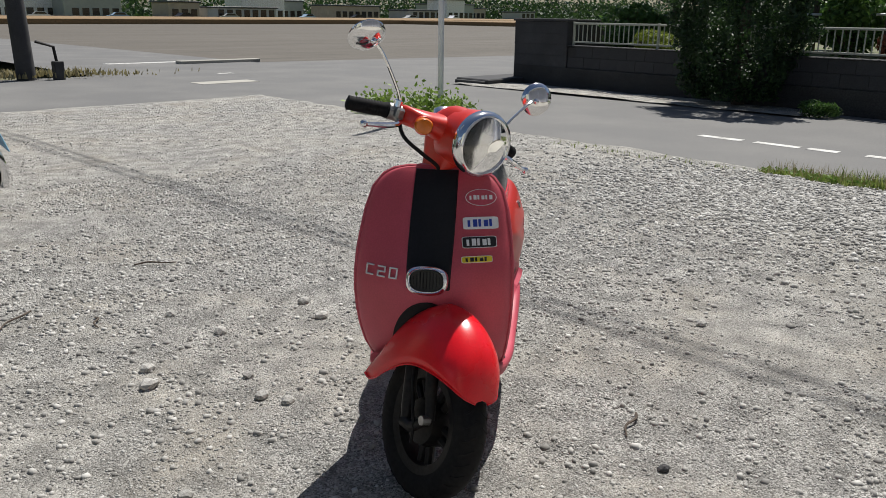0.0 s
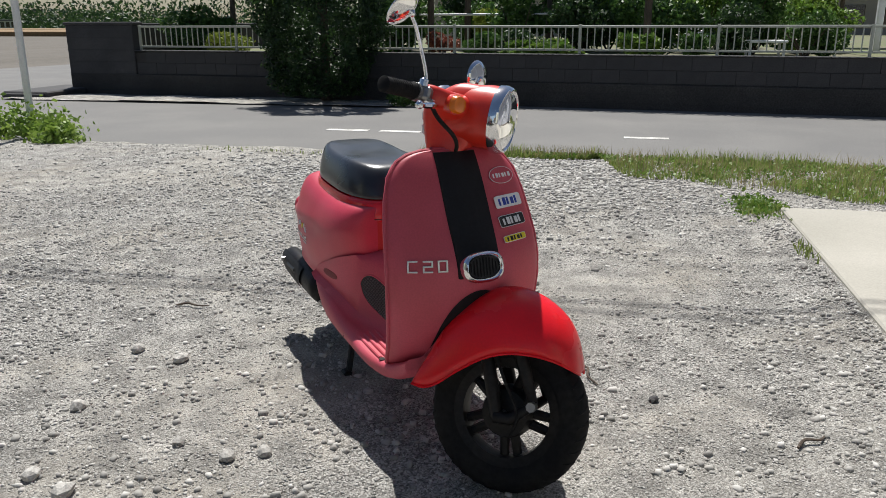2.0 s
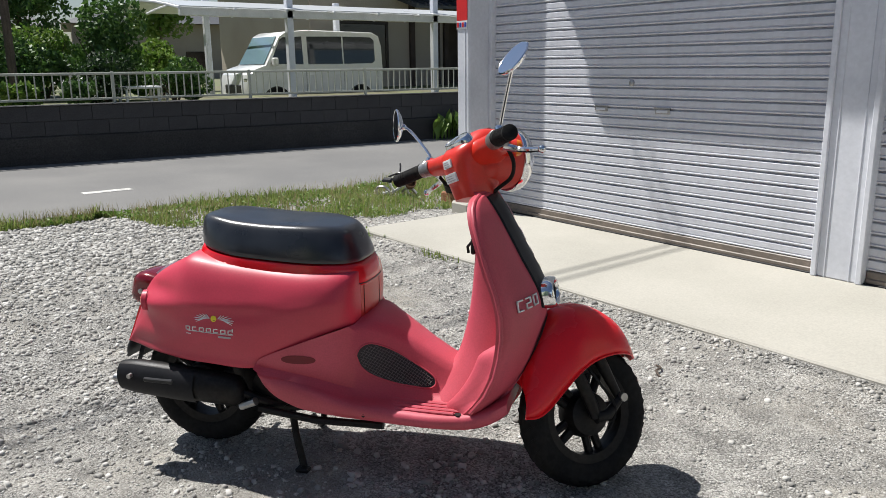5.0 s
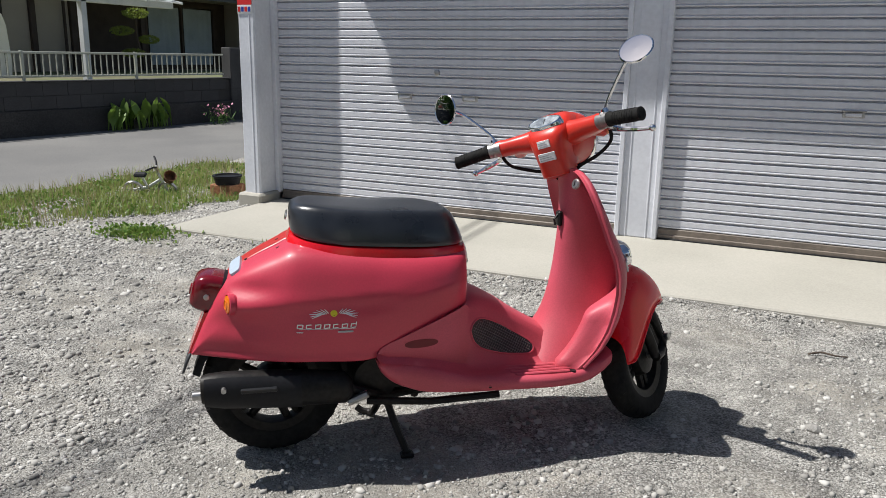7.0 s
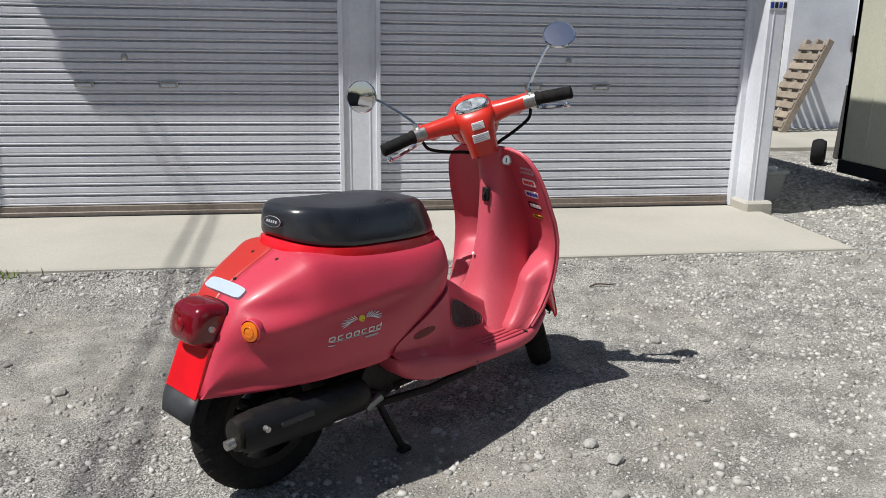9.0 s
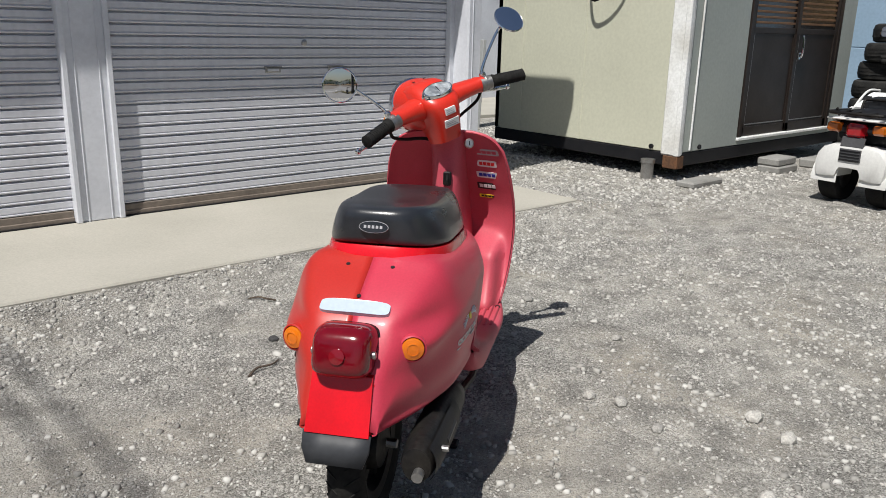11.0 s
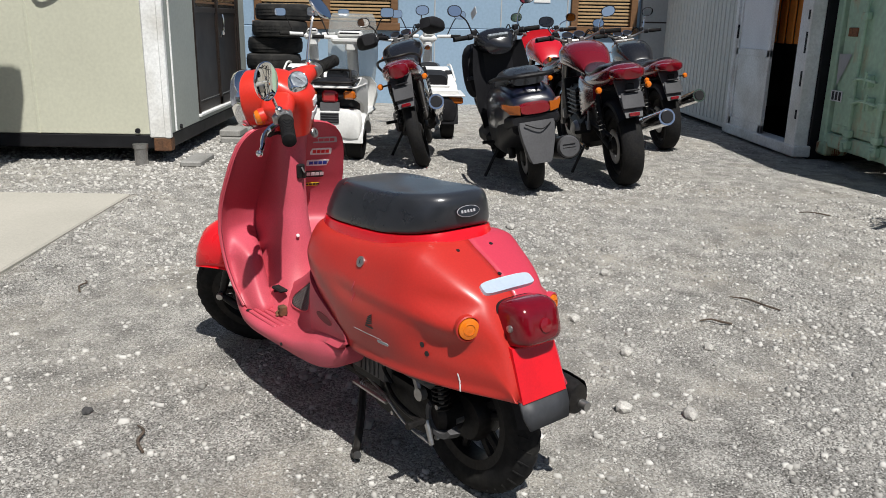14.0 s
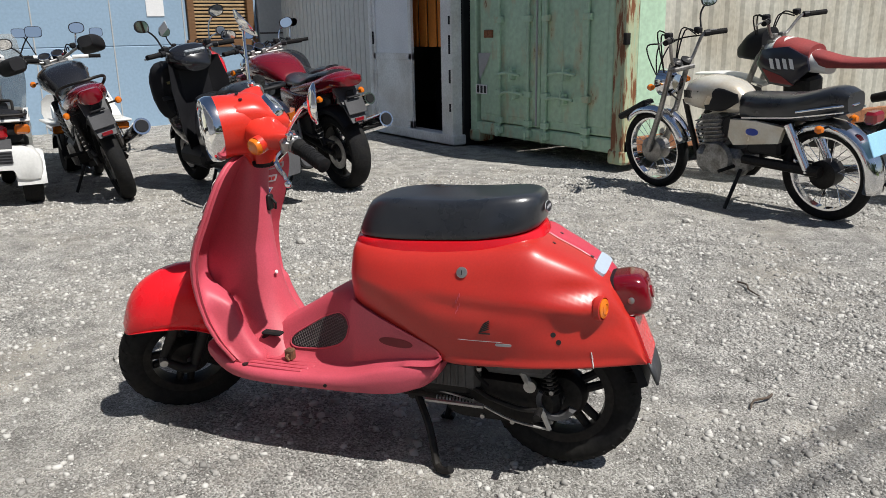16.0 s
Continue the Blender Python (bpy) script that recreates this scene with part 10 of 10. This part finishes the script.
thick(part("rear_fender", fender_form(0.0, R, 0.06, -104, 40, 0.03), M["chrome"], ob, "chrome rear fender", 50), 0.003)
for s in (-1, 1):
    part("fork_leg", tube([(W, s * 0.08, R), (W - 0.13, s * 0.08, R + 0.3), (W - 0.245, s * 0.08, 0.90)], [0.024, 0.019, 0.017], 10), M["alloy"], ob)
    part("rear_shock", tube([(0.05, s * 0.11, R + 0.02), (0.18, s * 0.11, 0.58)], [0.024, 0.03], 12), M["chrome"], ob)
    part("swing_arm", tube([(0.0, s * 0.085, R), (0.45, s * 0.075, R + 0.05)], 0.018, 8), M["iron"], ob)
    indicator(ob, -0.05, s * 0.15, 0.58)
    indicator(ob, W - 0.14, s * 0.16, 0.76)
part("brake_drum", lathe([(0.0, -0.06), (0.085, -0.055), (0.09, 0.05), (0.06, 0.062), (0.0, 0.064)], 26, "y"), M["alloy"], ob, m=pose(W, 0, R))
part("brake_drum", lathe([(0.0, -0.06), (0.08, -0.055), (0.085, 0.05), (0.05, 0.062), (0.0, 0.064)], 26, "y"), M["iron"], ob, m=pose(0, 0, R))
part("tank", blob(0.50, 0.99, [(0, 0.70), (0.2, 0.79), (0.6, 0.828), (0.9, 0.80), (1, 0.74)], [(0, 0.60), (0.5, 0.60), (1, 0.63)], [(0, 0.08), (0.3, 0.118), (0.75, 0.128), (1, 0.08)], 14, 2.8), M["bikesilver"], ob, "silver teardrop tank", 60)
for s in (-1, 1):
    part("knee_pad", moved(pose(0.66, s * 0.112, 0.695, 0, 10, 0), blob(-0.13, 0.13, [(0, 0.02), (0.5, 0.075), (1, 0.06)], [(0, -0.03), (0.5, -0.07), (1, -0.05)], [(0, 0.004), (0.5, 0.016), (1, 0.01)], 8)), M["black"], ob, "black knee pad", 60)
    for k in range(5):
        part("tank_print", box(0.815 + 0.030 * k, 0.838 + 0.030 * k, s * (0.124 - 0.004 * k), s * (0.1285 - 0.003 * k), 0.695, 0.745, 0.002), M["darkprint"], ob)
part("seat", blob(-0.16, 0.54, [(0, 0.77), (0.12, 0.80), (0.5, 0.745), (1, 0.735)], [(0, 0.655), (0.3, 0.60), (1, 0.565)], [(0, 0.08), (0.3, 0.125), (0.8, 0.125), (1, 0.09)], 14, 3.4), M["seat"], ob, "black bench seat", 60)
part("seat_trim", tube([(-0.15, -0.105, 0.672), (0.15, -0.129, 0.625), (0.5, -0.118, 0.595)], 0.006, 6), M["chrome"], ob)
part("seat_trim", tube([(-0.15, 0.105, 0.672), (0.15, 0.129, 0.625), (0.5, 0.118, 0.595)], 0.006, 6), M["chrome"], ob)
for s in (-1, 1):
    sc2 = part("side_cover", loft([[(x, s * y, z) for x, z in ((0.20, 0.56), (0.24, 0.46), (0.56, 0.42), (0.60, 0.47), (0.58, 0.58), (0.40, 0.585))][::s] for y in (0.09, 0.118, 0.126)]), M["bikesilver"], ob, "silver side cover", 40)
    part("cover_print", slab(squircle(0, 0, 0.045, 0.022, 2.2, 20), 0, 0.002), M["blue"], sc2, m=facing(0.42, s * 0.1265, 0.515, 0, s, 0))
part("engine", join(box(0.50, 0.90, -0.12, 0.12, 0.20, 0.38, 0.05), moved(pose(0.76, 0, 0.46, 0, 8, 0), box(-0.08, 0.08, -0.085, 0.085, -0.1, 0.13, 0.02))), M["enginealloy"], ob, "dull oily alloy engine")
# Added black block that paints the dark gap between engine and frame.
part("battery_box", box(0.26, 0.50, -0.085, 0.085, 0.36, 0.58, 0.02), M["black"], ob)
part("air_cleaner", tube([(0.62, -0.09, 0.52), (0.62, 0.09, 0.52)], 0.06, 16), M["black"], ob)
part("chain_case", tube([(-0.02, 0.10, R + 0.03), (0.5, 0.10, 0.33)], [0.035, 0.03], 8), M["iron"], ob)
for k in range(7):
    part("fin", moved(pose(0.76, 0, 0.46, 0, 8, 0), box(-0.10, 0.10, -0.11, 0.11, -0.06 + 0.026 * k, -0.052 + 0.026 * k, 0.002)), M["enginealloy"], ob)
for s in (-1, 1):
    part("crankcase_cover", lathe([(0.0, s * 0.12), (0.11, s * 0.12), (0.10, s * 0.15), (0.0, s * 0.165)], 24, "y"), M["enginealloy"], ob, m=pose(0.68, 0, 0.32))
part("frame_tube", join(tube(smooth_line([(1.05, 0, 0.66), (0.98, 0, 0.40), (0.90, 0, 0.24), (0.5, 0, 0.22), (0.42, 0, 0.5), (0.42, 0, 0.66)], 4), 0.018, 8), tube([(0.42, 0.1, 0.62), (-0.1, 0.1, 0.66)], 0.012, 8), tube([(0.42, -0.1, 0.62), (-0.1, -0.1, 0.66)], 0.012, 8)), M["iron"], ob)
part("muffler", tube([(0.4, -0.14, 0.24), (0.2, -0.15, 0.25), (-0.28, -0.155, 0.30)], [0.022, 0.036, 0.036], 14), M["chrome"], ob)
part("exhaust_pipe", tube(smooth_line([(0.92, -0.03, 0.55), (1.02, -0.09, 0.42), (0.9, -0.13, 0.22), (0.4, -0.14, 0.24)], 4), 0.018, 8), M["chrome"], ob)
part("headlamp", lathe([(0.0, -0.10), (0.055, -0.09), (0.092, -0.03), (0.096, 0.03), (0.085, 0.045), (0.0, 0.055)], 28, "x"), M["chrome"], ob, "chrome headlamp", m=pose(W - 0.13, 0, 0.765))
part("instrument", join(*[moved(pose(0, y, 0), lathe([(0.0, -0.03), (0.036, -0.03), (0.038, 0.02), (0.0, 0.025)], 18)) for y in (-0.045, 0.045)]), M["black"], ob, m=pose(W - 0.25, 0, 0.90, 0, -35, 0))
bar_set(ob, W - 0.26, 0.90, 0.27, 0.17, 0.12, 0.20, mirrors=(-1,))
for k in range(3):
    part("cable", tube(smooth_line([(W - 0.3, 0.25 - 0.2 * k, 1.06), (W - 0.12, 0.18 - 0.12 * k, 1.02), (W - 0.1, 0.06, 0.80), (W - 0.25, 0.04, 0.66)], 5), 0.005, 6), M["rubber"], ob)
part("tail_lamp", box(-0.30, -0.23, -0.05, 0.05, 0.60, 0.67, 0.015), M["redlens"], ob)
part("plate", moved(pose(-0.30, 0, 0.50, 0, 20, 0), box(-0.004, 0.004, -0.09, 0.09, -0.07, 0.06, 0.003)), M["skyblue"], ob, "pale blue blank plate")
part("grab_rail", tube(smooth_line([(0.12, -0.13, 0.66), (-0.08, -0.13, 0.70), (-0.16, 0, 0.70), (-0.08, 0.13, 0.70), (0.12, 0.13, 0.66)]), 0.008, 8), M["chrome"], ob)
part("side_stand", tube([(0.52, 0.10, 0.26), (0.52, 0.26, 0.04)], 0.012, 8), M["iron"], ob)
part("foot_peg", join(tube([(0.56, -0.26, 0.28), (0.56, 0.26, 0.28)], 0.012, 8)), M["rubber"], ob)

# red and white trail bike behind it
ob = thing("trail_bike", pose(0.70, -4.35, 0, -6, 0, 2), "red, white and blue trail bike with a faded red seat", "motorcycle")
W, R = 1.38, 0.31
big_wheel(ob, 0.0, R, 0.05, R - 0.07, spoked=True, rim="alloy")
big_wheel(ob, W, R, 0.045, R - 0.065, spoked=True, rim="alloy")
for s in (-1, 1):
    part("fork_leg", tube([(W, s * 0.09, R), (W - 0.3, s * 0.09, 1.0)], [0.026, 0.02], 10), M["alloy"], ob)
    part("swing_arm", tube([(0.0, s * 0.085, R), (0.5, s * 0.07, 0.42)], 0.02, 8), M["alloy"], ob)
    shape = [(0.70, 0.84), (0.72, 0.93), (0.86, 1.0), (1.06, 0.98), (1.10, 0.88), (1.0, 0.74), (0.84, 0.72)]
    sh = part("tank_shroud", loft([[(x, s * (0.125 + d), z) for x, z in shape][::s] for d in (-0.01, 0.012)] + [[(0.9 + (x - 0.9) * 0.9, s * 0.147, 0.86 + (z - 0.86) * 0.9) for x, z in shape][::s]]), M["bikeblue"], ob, "dark blue shroud with red and white flashes", 40)
    part("shroud_flash", loft([[(x, s * y, z) for x, z in ((0.80, 0.735), (0.98, 0.755), (1.05, 0.85), (0.90, 0.80))][::s] for y in (0.145, 0.1505)]), M["fade_red_vinyl"], sh, "red flash")
    for k in range(4):
        part("shroud_mark", loft([[(0.80 + 0.05 * k + dx, s * y, z) for dx, z in ((0.0, 0.845), (0.028, 0.85), (0.045, 0.92), (0.017, 0.915))][::s] for y in (0.145, 0.1505)]), M["bright"], sh)
part("tank", blob(0.62, 1.12, [(0, 0.90), (0.4, 1.02), (0.8, 1.05), (1, 0.98)], [(0, 0.80), (1, 0.84)], [(0, 0.08), (0.4, 0.13), (0.8, 0.13), (1, 0.08)], 10, 2.4), M["whiteplastic"], ob, "", 60)
part("tank_band", blob(0.72, 0.98, [(0, 1.0), (0.5, 1.035), (1, 1.055)], [(0, 0.82), (1, 0.84)], [(0, 0.117), (0.5, 0.137), (1, 0.137)], 6, 2.4), M["fade_red_vinyl"], ob, "faded red band over the tank", 60)
part("seat", blob(-0.22, 0.74, [(0, 0.93), (0.4, 0.92), (0.75, 0.91), (1, 0.97)], [(0, 0.86), (1, 0.84)], [(0, 0.07), (0.5, 0.10), (1, 0.09)], 12, 3), M["fade_red_vinyl"], ob, "", 60)
part("rear_fender", blob(-0.48, 0.2, [(0, 0.90), (1, 0.88)], [(0, 0.87), (1, 0.84)], [(0, 0.07), (1, 0.09)], 8, 4), M["whiteplastic"], ob, "", 60)
part("front_fender", moved(pose(W, 0, 0.74, 0, -8, 0), blob(-0.28, 0.32, [(0, 0.02), (0.5, 0.05), (1, 0.0)], [(0, 0.0), (0.5, 0.025), (1, -0.02)], [(0, 0.05), (0.5, 0.07), (1, 0.05)], 8)), M["whiteplastic"], ob, "", 60)
part("engine", join(box(0.5, 0.95, -0.13, 0.13, 0.3, 0.52, 0.05), box(0.72, 0.92, -0.1, 0.1, 0.5, 0.78, 0.02)), M["iron"], ob)
part("headlamp_mask", blob(W - 0.3, W - 0.08, [(0, 1.12), (0.5, 1.1), (1, 1.0)], [(0, 0.88), (1, 0.9)], [(0, 0.11), (0.6, 0.12), (1, 0.08)], 8, 3), M["black"], ob, "", 60)
part("muffler", tube([(0.4, -0.15, 0.62), (-0.25, -0.16, 0.78)], [0.03, 0.045], 14), M["iron"], ob)
part("tail_lamp", box(-0.44, -0.36, -0.05, 0.05, 0.80, 0.87, 0.015), M["redlens"], ob)
bar_set(ob, W - 0.36, 1.06, 0.36, 0.12, 0.12, 0.06, mirrors=())
part("side_stand", tube([(0.52, 0.10, 0.32), (0.46, 0.30, 0.042)], 0.012, 8), M["iron"], ob)

# tyres stacked by the office
tyre_me = mesh_of("tyre", hoop([(0.19, -0.06), (0.21, -0.085), (0.27, -0.09), (0.30, -0.075), (0.31, -0.03), (0.31, 0.03), (0.30, 0.075), (0.27, 0.09), (0.21, 0.085), (0.19, 0.06)], 40), M["dustyrubber"])
for k in range(7):
    ob = tagged(part("car_tyre", tyre_me, None, None, m=pose(7.32 + 0.05 * math.sin(k * 2.1), 1.66 - 0.03 * k + 0.03 * math.cos(k * 1.7), 0.09 + 0.182 * k, 90, 0, 40 * k)), "worn black car tyre in a tall stack", "tyre", "stack of tyres")
    grooves = join(*[hoop([(0.309, y - 0.006), (0.313, y - 0.006), (0.313, y + 0.006), (0.309, y + 0.006)], 30) for y in (-0.03, 0.0, 0.03)])
    part("tread", grooves, M["dustyrubber"], ob)
tagged(part("concrete_block", box(7.0, 7.4, 1.25, 1.5, 0.0, 0.14, 0.01), M["pad"]), "weathered concrete block on the gravel", "block")
